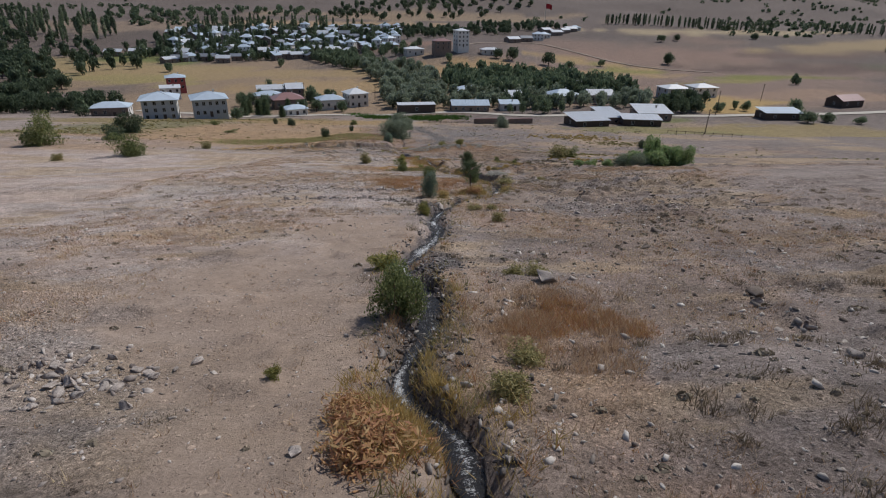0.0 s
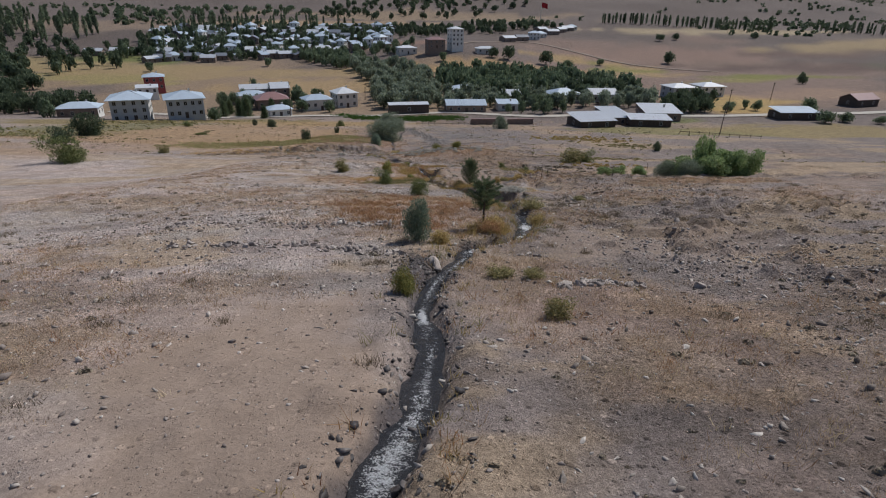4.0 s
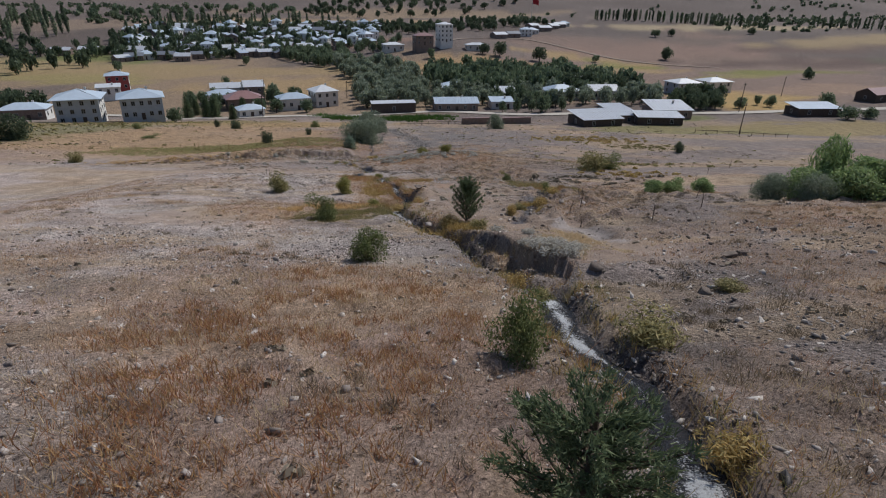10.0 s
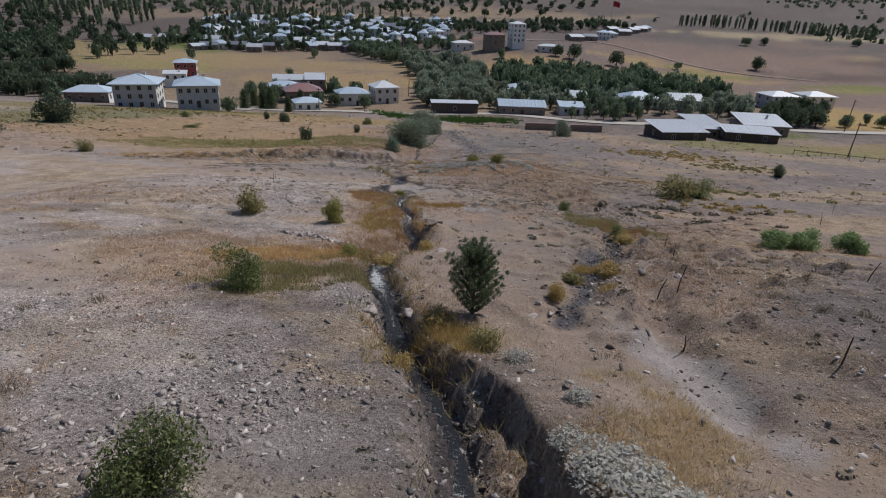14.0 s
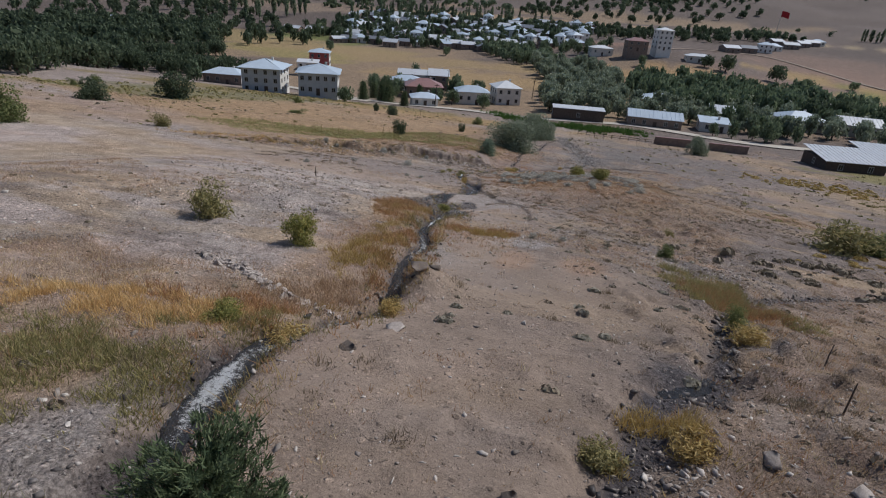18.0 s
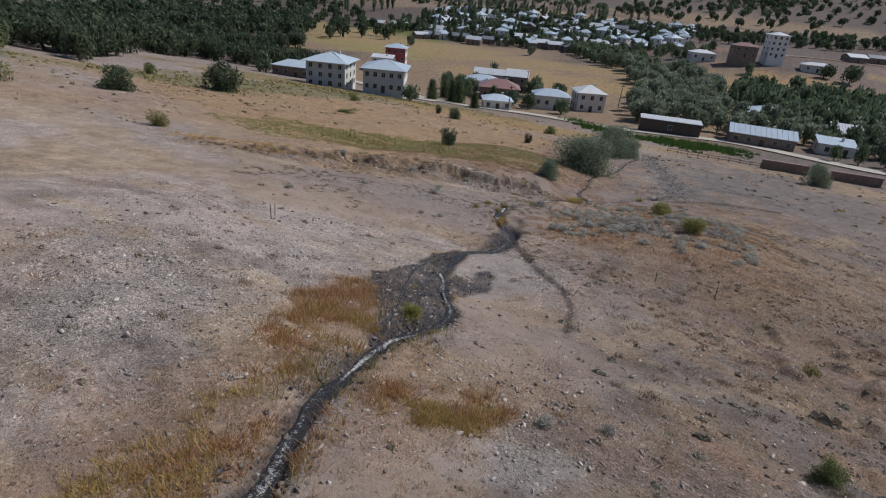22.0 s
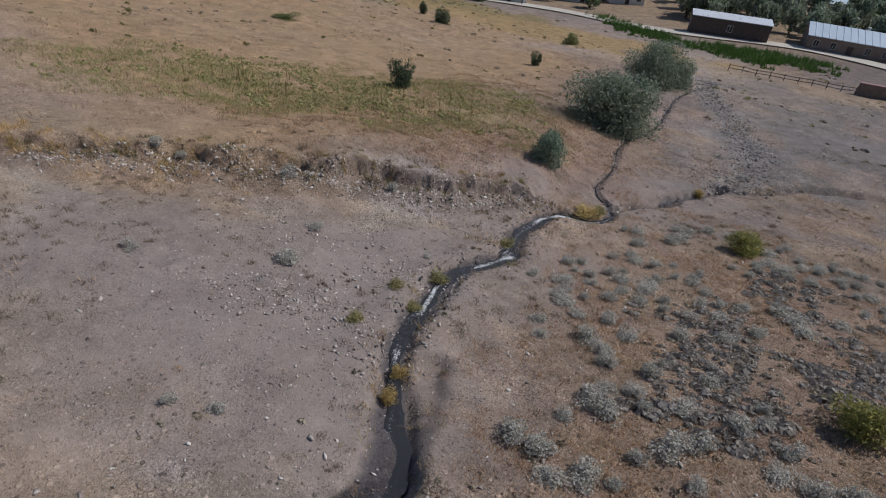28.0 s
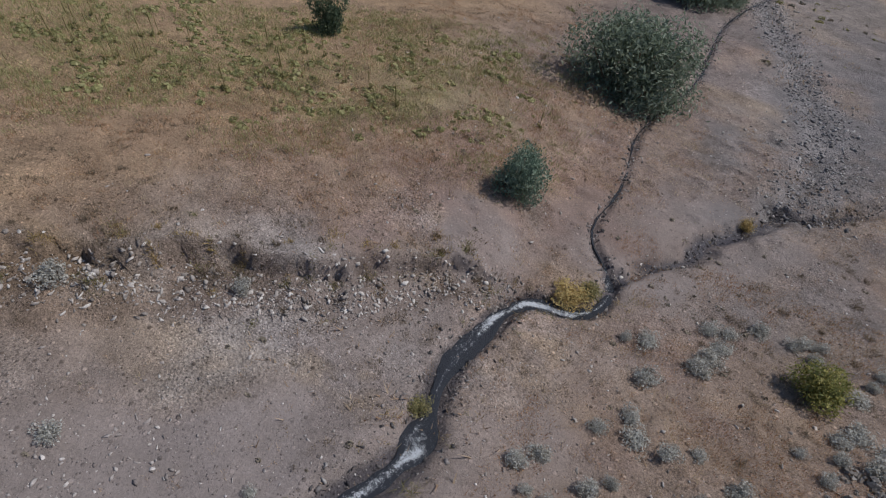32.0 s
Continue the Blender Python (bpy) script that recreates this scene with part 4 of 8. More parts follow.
ribbon(BROOK_LOW, lambda y: brook_form(y)[0] * 0.9, 0.1, "brook_lower", WATER, "shallow brook with white water running through bare earth", "brook",
       [(108, 1.2, .15), (118.5, 0.5, .3), (122.0, 0.7, .28), (123.4, 0.5, .45), (127.5, 0.9, .3), (129.4, 0.8, .42), (136.2, 0.8, .3), (138.2, 0.9, .45), (142, 0.6, .15), (178, 3, .2)], still=0.45)

ribbon([(8.4, 73.3), (9.2, 74), (9.9, 75.2)], lambda y: 0.1 + 0.35 * np.exp(-((y - 74) / 0.7) ** 2), 0.05, "side_rill", WATER, "still dark water in the side rill", "rill", [(69.5, 1.5, .1)])
ribbon([(-7.4, 104.4), (-7.6, 101.3), (-6.6, 98.4), (-5.7, 96.2), (-4.3, 93.1), (-3.5, 91)], lambda y: 0.1 + 0 * y, 0.05, "fan_rill", WATER, "thin water spreading over the gravel fan", "rill", [(99, 4, .08)])

# ---- stones ----
def ball(detail):
    bm = bmesh.new()
    bmesh.ops.create_icosphere(bm, subdivisions=detail, radius=1)
    v = np.array([q.co for q in bm.verts])
    f = np.array([[q.index for q in p.verts] for p in bm.faces])
    bm.free()
    return v, f


BALL1, BALL2 = ball(1), ball(2)
SHARD = (np.array([(1, 0.2, 0), (0.1, 0.9, 0.1), (-0.9, 0.1, -0.1), (0, -1, 0.2), (0.3, 0.2, 0.9), (-0.2, -0.2, -0.9), (-0.4, 0.3, 0.8)]),
         np.array([(0, 1, 4), (1, 6, 4), (1, 2, 6), (2, 3, 6), (3, 4, 6), (3, 0, 4), (1, 0, 5), (2, 1, 5), (3, 2, 5), (0, 3, 5)]))


def stone_mesh(k):
    v, f = BALL2
    r = np.random.default_rng(500 + k)
    w = v.copy()
    for _ in range(16):  # chop flat faces off a ball
        a = r.normal(size=3)
        a /= np.linalg.norm(a)
        over = np.clip(w @ a - r.uniform(0.2, 0.6), 0, None)
        w -= over[:, None] * a
    w *= 1.3 * np.array([1.0, r.uniform(0.6, 0.9), r.uniform(0.45, 0.75)])
    w *= 1 + 0.03 * r.normal(size=(len(w), 1))
    return mesh_of("stone", w, f, ROCK)


STONES = [stone_mesh(k) for k in range(8)]


def stone(x, y, size, label, group="", sink=0.25, tall=1.0, lean=15):
    ob = new("stone", STONES[rng.integers(8)])
    ob.matrix_basis = pose(x, y, level(x, y) + size * (0.55 - sink) * 0.7, rng.uniform(-lean, lean), rng.uniform(-lean, lean), rng.uniform(0, 360)) @ Matrix.Diagonal((size, size, size * tall, 1))
    return tagged(ob, label, "stone", group)


def scatter(n, x0, x1, y0, y1, weight, r):
    """Places by chance, as thick as the weight says."""
    x, y = r.uniform(x0, x1, n), r.uniform(y0, y1, n)
    keep = r.random(n) < weight(x, y)
    return x[keep], y[keep]


def chip(seed, base):
    """A broken stone: a ball with flat faces struck off."""
    v, f = base
    r = np.random.default_rng(seed)
    w = v.copy()
    for _ in range(9):
        a = r.normal(size=3)
        a /= np.linalg.norm(a)
        w -= np.clip(w @ a - r.uniform(0.15, 0.6), 0, None)[:, None] * a
    return w * 1.25


def rubble(name, x, y, size, base, mat, label, sink=0.0):
    """Many loose stones as one mesh."""
    v, f = base
    r = np.random.default_rng(len(x))
    n = len(x)
    shapes = np.stack([chip(40 + k, base) if len(v) > 7 else v * np.array([1, 0.8, 0.7]) for k in range(10)])
    sc = size[:, None] * np.stack([r.uniform(0.8, 1.4, n), r.uniform(0.6, 1.0, n), r.uniform(0.4, 0.8, n)], 1)
    w = shapes[r.integers(10, size=n)] * (1 + 0.1 * r.normal(size=(n, len(v), 1))) * sc[:, None]
    a, tilt = r.uniform(0, 2 * np.pi, n), r.normal(0, 0.3, n)
    c, s = np.cos(tilt)[:, None], np.sin(tilt)[:, None]
    w = np.stack([w[..., 0] * c - w[..., 2] * s, w[..., 1], w[..., 0] * s + w[..., 2] * c], -1)
    c, s = np.cos(a)[:, None], np.sin(a)[:, None]
    w = np.stack([w[..., 0] * c - w[..., 1] * s, w[..., 0] * s + w[..., 1] * c, w[..., 2]], -1)
    w += np.stack([x, y, surface(x, y) + size * (0.08 - sink)], 1)[:, None]
    faces = (f[None] + (np.arange(n) * len(v))[:, None, None]).reshape(-1, 3)
    return tagged(new(name, mesh_of(name, w.reshape(-1, 3), faces, mat)), label, "stones", kind="stuff")


def stone_line(line, count, spread, lo, hi, label, group, single=20):
    """A row of stones: the first of them one by one, the small rest joined."""
    pts = sharpened(line, 0.05) if len(line) > 2 else np.linspace(line[0], line[1], 200)
    p = pts[rng.integers(len(pts), size=count)] + rng.normal(0, spread, (count, 2))
    size = np.sort(lo + (hi - lo) * rng.random(count) ** 2.0)[::-1]
    for (x, y), sz in list(zip(p, size))[:single]:
        stone(x, y, sz, label, group)
    if count > single:
        rubble("row_stones", p[single:, 0], p[single:, 1], size[single:], BALL1, PALE_STONE, label.replace("stone of", "smaller stones of"))


stone_line([(-15.1, 41.6), (-10.8, 40.7), (-7.5, 39.4), (-4.7, 38.8)], 90, 0.25, 0.06, 0.22, "pale stone of a scattered row on dry soil", "scattered stone row", single=22)
stone_line([(-11.1, 36), (-6.8, 35.8), (-4.2, 35.2), (-2.4, 34.7), (-0.6, 34.6)], 170, 0.22, 0.06, 0.26, "pale stone of a tumbled field wall on dry soil", "tumbled field wall", single=38)
stone_line([(3.8, 29.9), (5, 30.3), (6.7, 30.6)], 80, 0.14, 0.07, 0.24, "pinkish grey stone of a tumbled wall in dry grass", "tumbled field wall", single=38)
stone_line([(3.0, 34.9), (4.3, 34.3)], 16, 0.1, 0.08, 0.2, "pale stone of a short row on the bank", "short stone row", single=10)
stone_line([(-7.1, 75.7), (-5.2, 75.4), (-3, 74.6), (-1.4, 74.4), (0, 74.2)], 230, 0.13, 0.07, 0.26, "pale pink stone of a low row in dry grass", "low stone row", single=75)
stone_line([(-4.6, 39.7), (-3, 40), (-1.6, 40.1)], 70, 0.28, 0.07, 0.3, "pale stone of a broken row at the foot of the grass", "broken stone row", single=12)
stone_line([(-9.2, 10.4), (-7.4, 9.6), (-6.2, 9.4), (-7.2, 8.4)], 90, 0.45, 0.06, 0.26, "pale stone of a loose heap on bare earth", "loose stone heap", single=22)
stone_line([(-11.4, 95.5), (-10.4, 95.2)], 14, 0.28, 0.1, 0.22, "brown stone of a small pile", "small stone pile", single=7)
stone_line([(-13.4, 89.6), (-12.2, 89.9)], 16, 0.3, 0.08, 0.2, "brown stone of a small pile", "small stone pile", single=7)
stone_line([(-5, 85.4), (-3.4, 86.9)], 40, 0.12, 0.06, 0.14, "pale stone of a short row by the brook", "short stone row", single=10)
for bx, by, bs, text in [(0.1, 33.5, 0.55, "flat grey boulder lying in the brook"), (1.4, 64.8, 0.55, "grey boulder at the lip of the brook"), (0.2, 64.2, 0.42, "pale earth-covered boulder by the brook"),
                         (5.2, 64.6, 0.28, "rounded grey boulder on the bank"), (5.9, 65.3, 0.22, "rounded grey boulder on the bank"), (4.0, 29.95, 0.36, "pinkish flat boulder in dry grass"), (4.3, 15.6, 0.2, "pale stone on a low mound"),
                         (0.3, 9.9, 0.16, "pale stone beside the white water"), (-2.0, 6.2, 0.17, "brown stone at the edge of the weeds"), (8.2, 30.5, 0.3, "dark brown rock on the slope"),
                         (14.6, 34.3, 0.35, "dark rock on the slope"), (1.7, 73.2, 0.4, "grey boulder on the bank"), (1.9, 29.9, 0.14, "pale stone in dry grass"), (5.3, 39.4, 0.22, "pale stone by the brook"),
                         (12, 41, 0.3, "dark clod of rock on the slope"), (8.3, 9.0, 0.3, "dark rock on the slope"), (8.9, 13.4, 0.25, "dark rock on the slope"), (12, 19.4, 0.35, "dark rock on the slope"),
                         (11.5, 70.5, 0.4, "pale flat boulder by the side rill"), (10.2, 70.9, 0.3, "pale boulder by the side rill"),
                         (-5.3, 10.3, 0.24, "pale stone on bare earth"), (-6.1, 10, 0.14, "pale stone on bare earth"), (-5.6, 9.9, 0.12, "pale stone on bare earth"), (4.1, 10.1, 0.18, "grey stone in dry grass"),
                         (0.3, 75, 0.32, "pale pink boulder where the stone row meets the brook"), (0.0, 75.3, 0.26, "pale pink boulder where the stone row meets the brook")]:
    stone(bx, by, bs, text, sink=0.4 if bs > 0.3 else 0.25, tall=0.6 if bs > 0.3 else 1.0, lean=5)


def stone_weight(x, y):
    e, s = sample(bare_at, x, y), sample(stony, x, y)
    return np.clip(0.14 + 0.86 * s, 0.03, 1) * (1 - 0.8 * e) * np.clip(1.35 - np.abs(x) / 30, 0.3, 1)


r5 = np.random.default_rng(11)
px, py = scatter(90000, -25, 25, 3, 162, stone_weight, r5)
rubble("pebbles", px, py, 0.018 + 0.034 * r5.random(len(px)) ** 2, (np.array([(1, 0, 0), (0, 1, 0), (-1, 0, 0), (0, -1, 0), (0, 0, 1), (0, 0, -1.0)]),
       np.array([(0, 1, 4), (1, 2, 4), (2, 3, 4), (3, 0, 4), (1, 0, 5), (2, 1, 5), (3, 2, 5), (0, 3, 5)])), PEBBLE, "countless small grey and tan pebbles strewn over the slope")
px, py = scatter(90000, -17, 17, 3, 165, lambda x, y: 0.15 + 0.85 * stone_weight(x, y) * smooth(0.35, 0.6, fbm(x, y, 2.4, 490)), r5)
rubble("small_stones", px, py, 0.024 + 0.055 * r5.random(len(px)) ** 3, SHARD, PALE_STONE, "small angular pale stones strewn over the slope")
px, py = scatter(52000, -26, 26, 3, 165, lambda x, y: 0.05 + stone_weight(x, y) * (0.35 + 0.65 * smooth(0.4, 0.6, fbm(x, y, 3.0, 491))), r5)
rubble("cobbles", px, py, 0.03 + 0.11 * r5.random(len(px)) ** 3.2, BALL1, PEBBLE, "loose fist-sized grey and tan stones strewn over the slope")
def strewn(name, n, x0, x1, y0, y1, lo, hi, mat, label, seed, size=2.6):
    """Larger stones lying singly and in loose drifts."""
    x, y = scatter(n, x0, x1, y0, y1, lambda a, b: (0.12 + 0.88 * smooth(0.45, 0.62, fbm(a, b, size, seed, 4))) * (1 - 0.85 * sample(bare_at, a, b)) * (sample(brook_at, a, b) > 0.5), r5)
    rubble(name, x, y, lo + (hi - lo) * r5.random(len(x)) ** 3.0, BALL1, mat, label, 0.05)


strewn("slope_stones", 9000, 1.0, 20, 4, 62, 0.04, 0.15, PEBBLE, "grey and tan stones strewn over the open slope", 492)
strewn("slope_stones", 5200, -20, 0, 22, 62, 0.04, 0.15, PALE_STONE, "pale stones strewn over the slope beside the brook", 493)
strewn("slope_stones", 5200, -22, -1, 80, 134, 0.035, 0.13, PALE_STONE, "pale stones strewn over dusty ground", 494)
strewn("slope_stones", 4200, 0, 18, 66, 112, 0.035, 0.12, PEBBLE, "grey and tan stones strewn below the side rill", 495)
strewn("slope_stones", 2600, -8, 14, 112, 150, 0.03, 0.1, PEBBLE, "small stones between sage cushions", 496)
bank = np.array(sharpened(TERRACE[2:], 0.1))
k = r5.integers(len(bank), size=3600)
cx, cy = scatter(9000, 3, 24, 4, 135, lambda x, y: smooth(0.46, 0.62, fbm(x, y, 6, 480)) * smooth(5, 9, x), r5)
rubble("earth_clods", cx, cy, 0.04 + 0.11 * r5.random(len(cx)) ** 2.5, BALL1, grainy("clod_earth", (0.11, 0.088, 0.075), (0.25, 0.205, 0.175), 1.5, 0.95, 0.6, 0.03), "dark clods of earth broken over the slope")
rubble("bank_rubble", bank[k, 0] + r5.normal(0.5, 0.5, 3600), bank[k, 1] + r5.normal(-0.75, 0.7, 3600), 0.03 + 0.15 * r5.random(3600) ** 3.5, BALL1, PEBBLE, "stones spilling down the cut bank of the terrace")
stone(3.3, 15.1, 0.62, "pale lichen-spotted boulder on a low mound", tall=0.9, sink=0.3, lean=4)
for bx, by, wide, long, n in ((0.2, 18.5, 0.5, 0.9, 500), (-0.4, 32.6, 0.6, 1.1, 600), (4.9, 45.4, 0.6, 0.7, 300)):
    rubble("wet_gravel", bx + r5.normal(0, wide, n), by + r5.normal(0, long, n), 0.025 + 0.09 * r5.random(n) ** 3, BALL1, WET_STONE, "dark wet gravel on the edge of the brook")
px, py = -0.3 + r5.normal(0, 0.55, 1300), r5.uniform(8.5, 17.5, 1300)
rubble("bed_rubble", px, py, 0.03 + 0.1 * r5.random(1300) ** 3, BALL1, WET_STONE, "dark violet-grey stones heaped along the bed of the brook")
# rubble fields: x, y, reach along and across, turn, how many
for cx, cy, rx, ry, turn, n in [(-1.2, 57.6, 1.6, 2.4, -30, 900), (-4, 55, 3, 2.2, 0, 420), (-11, 87, 5, 4, 20, 700), (-14, 104, 4, 2, 20, 300), (-16, 97, 7, 5, 0, 600), (-7.8, 9.3, 1.6, 1.2, 0, 260), (9, 36, 3, 3, 0, 500), (11.5, 33, 4, 4, 0, 700),
                                (-9, 41, 5, 2.5, 20, 700), (-3.8, 39.9, 1.4, 0.9, 20, 300), (2, 91, 3, 3, 0, 600), (-14, 118, 4, 2, 20, 600), (-19, 123, 5, 2, 30, 600), (8.6, 69.5, 0.8, 2.2, -10, 260), (-12.5, 123.5, 2.8, 1.3, 35, 700), (-15, 118.5, 3.5, 1.4, 20, 800), (-10.5, 118, 1.5, 2.5, 0, 350), (-16.5, 132, 4.5, 0.9, 42, 700), (13, 92, 3, 3, 0, 600), (-13, 60, 4, 3, 0, 600)]:
    ux, uy = r5.normal(0, 0.6, n) * rx, r5.normal(0, 0.6, n) * ry
    c, q = math.cos(radians(turn)), math.sin(radians(turn))
    rubble("rubble_field", cx + ux * c - uy * q, cy + ux * q + uy * c, 0.03 + 0.1 * r5.random(n) ** 3.5, BALL1, PALE_STONE, "angular pale stones strewn thickly over bare soil")
bed = np.array(BROOK_ALL)
k = r5.integers(len(bed), size=9000)
w = brook_form(bed[k, 1])[0]
q = r5.normal(0, 0.45, 9000) + r5.choice([-1, 1], 9000)
keep = (np.abs(bed[k, 1] - 105) > 12) | (r5.random(9000) < 0.2)
k, q, w = k[keep], q[keep], w[keep]
bx, by = bed[k, 0] + q * (w + 0.12) + r5.normal(0, 0.12, len(k)), bed[k, 1] + r5.uniform(-0.5, 0.5, len(k))
rubble("brook_stones", bx, by, 0.03 + 0.11 * r5.random(len(k)) ** 3.2, BALL1, WET_STONE, "dark wet stones in the bed of the brook")
fx, fy = scatter(9000, -10, 0, 89, 107, lambda x, y: sample(damp, x, y), r5)
rubble("fan_stones", fx, fy, 0.025 + 0.09 * r5.random(len(fx)) ** 3.5, BALL1, WET_STONE, "dark wet stones on the gravel fan of the brook")

cut = np.array(sharpened(SCARP, 0.1))
k = r5.integers(len(cut), size=700)
rubble("scarp_stones", cut[k, 0] + r5.normal(0.25, 0.45, 700), cut[k, 1] + r5.normal(0, 0.3, 700), 0.025 + 0.08 * r5.random(700) ** 3.2, BALL1, PEBBLE, "brown and grey stones along the low scarp beside the fan")
for line, n in ((RILL_LOW, 900), (RILL_SIDE, 900)):
    cut = np.array(sharpened(line, 0.1))
    k = r5.integers(len(cut), size=n)
    rubble("rill_stones", cut[k, 0] + r5.normal(0, 0.3, n), cut[k, 1] + r5.normal(0, 0.3, n), 0.03 + 0.12 * r5.random(n) ** 3.0, BALL1, WET_STONE, "dark stones along a damp rill")
cut = np.array(sharpened(RILL_STONY, 0.2))
k = r5.integers(len(cut), size=5200)
rubble("rill_stones", cut[k, 0] + r5.normal(0.4, 1.3, 5200), cut[k, 1] + r5.normal(0, 0.5, 5200), 0.04 + 0.16 * r5.random(5200) ** 3.0, BALL1, stone_tones("grey_stones", [(0.0, (0.14, 0.13, 0.125)), (0.5, (0.27, 0.25, 0.24)), (1.0, (0.44, 0.41, 0.39))]), "pale grey stones strewn along a dry stream bed")


# ---- dry grass ----
def blades(name, x, y, h, spread, count, wide, mat, label, lean=0.5, seed=1):
    """Tufts of thin blades, all in one mesh."""
    r = np.random.default_rng(seed)
    n = len(x) * count
    cx, cy, ch, cs = (np.repeat(q, count) for q in (x, y, h, np.broadcast_to(spread, np.shape(x))))
    bx, by = cx + r.normal(0, 1, n) * cs, cy + r.normal(0, 1, n) * cs
    bz = surface(bx, by) - 0.02
    a = r.uniform(0, 2 * np.pi, n)
    hh = ch * r.uniform(0.5, 1.15, n)
    w = wide * r.uniform(0.6, 1.4, n)
    lx, ly = r.normal(0, lean, n) * hh, r.normal(0, lean, n) * hh
    p0 = np.stack([bx - np.cos(a) * w, by - np.sin(a) * w, bz], 1)
    p1 = np.stack([bx + np.cos(a) * w, by + np.sin(a) * w, bz], 1)
    p2 = np.stack([bx + lx, by + ly, bz + hh], 1)
    verts = np.stack([p0, p1, p2], 1).reshape(-1, 3)
    return tagged(new(name, mesh_of(name, verts, np.arange(n * 3).reshape(-1, 3), mat)), label, "grass", kind="stuff")


def grass_weight(lo, hi, seed, size, power=1.0):
    def weight(x, y):
        g, d = sample(grass_at, x, y), sample(brook_at, x, y)
        w, _ = brook_form(y)
        return g**power * smooth(lo, hi, fbm(x, y, size, seed)) * (d > w + 0.1)
    return weight


gx, gy = scatter(110000, -28, 28, 3, 162, grass_weight(0.2, 0.5, 400, 3.0), r5)
blades("dry_grass", gx, gy, r5.uniform(0.08, 0.22, len(gx)), 0.11, 12, 0.008, STRAW, "dry straw-brown grass in ragged patches on the slope", 0.5, 2)
gx, gy = scatter(50000, -28, 28, 3, 162, grass_weight(0.48, 0.62, 410, 2.2), r5)
blades("bleached_grass", gx, gy, r5.uniform(0.1, 0.26, len(gx)), 0.11, 12, 0.008, PALE_STRAW, "pale bleached grass in tufts", 0.5, 3)
gx, gy = scatter(50000, -28, 28, 3, 162, grass_weight(0.48, 0.6, 420, 2.6), r5)
blades("russet_weeds", gx, gy, r5.uniform(0.08, 0.24, len(gx)), 0.12, 11, 0.009, RUSSET, "low russet dried weeds", 0.6, 4)
gx, gy = scatter(60000, -62, -12, 118, 172, lambda x, y: patch(x, y, -35, 143.5, 22, 9, 28, 431) * smooth(0.25, 0.5, fbm(x, y, 4, 432)), r5)
blades("meadow_grass", gx, gy, r5.uniform(0.12, 0.34, len(gx)), 0.16, 7, 0.016, MEADOW, "olive and yellow meadow grass over the terrace bank", 0.45, 5)
gx, gy = scatter(9000, -110, 70, 112, 235, lambda x, y: smooth(0.42, 0.62, fbm(x, y, 12, 441)), r5)
blades("far_grass", gx, gy, r5.uniform(0.15, 0.45, len(gx)), 0.3, 6, 0.03, STRAW, "dry grass on the lower slope above the road", 0.5, 6)
gx, gy = scatter(16000, -28, 28, 3, 162, lambda x, y: 0.25 + 0.75 * smooth(0.4, 0.6, fbm(x, y, 5, 450)), r5)
blades("sparse_tufts", gx, gy, r5.uniform(0.05, 0.15, len(gx)), 0.08, 9, 0.01, STRAW, "sparse dead tufts on the stony soil", 0.7, 7)


gx, gy = scatter(5200, -27, 27, 4, 160, lambda x, y: (0.06 + 0.94 * smooth(0.5, 0.66, fbm(x, y, 7, 455))) * (0.3 + 0.7 * smooth(-6, 8, x)) * (sample(brook_at, x, y) > 0.9) * (1 - 0.8 * sample(bare_at, x, y)), r5)
blades("tussocks", gx, gy, r5.uniform(0.1, 0.28, len(gx)), r5.uniform(0.08, 0.24, len(gx)), 80, 0.009, TUSSOCK, "withered brown tussocks dotted over the slope", 0.5, 8)


def cushions(name, x, y, rad, mat, label, seed, leaves=22):
    """Low rounded plants of many short stiff leaves, all in one mesh."""
    r = np.random.default_rng(seed)
    n = len(x)
    d = r.normal(size=(n, leaves, 3))
    d[..., 2] = np.abs(d[..., 2])
    d /= np.linalg.norm(d, axis=2)[..., None]
    rad = rad[:, None, None]
    stretch = np.stack([r.uniform(0.8, 1.6, n), r.uniform(0.6, 1.0, n), r.uniform(0.35, 0.75, n)], 1)[:, None]
    c = np.stack([x, y, surface(x, y)], 1)[:, None] + d * rad * stretch * r.uniform(0.55, 1.0, (n, leaves, 1))
    t = np.cross(d, r.normal(size=(n, leaves, 3)))
    t /= np.linalg.norm(t, axis=2)[..., None] + 1e-9
    b = np.cross(d + 0.5 * r.normal(size=(n, leaves, 3)), t)
    s = rad * r.uniform(0.2, 0.42, (n, leaves, 1))
    v = np.stack([c - t * s * 1.3, c + b * s * 0.6, c + t * s * 1.3, c - b * s * 0.6], 2).reshape(-1, 3)
    return tagged(new(name, mesh_of(name, v, np.arange(len(v)).reshape(-1, 4), mat)), label, "plants", kind="stuff")


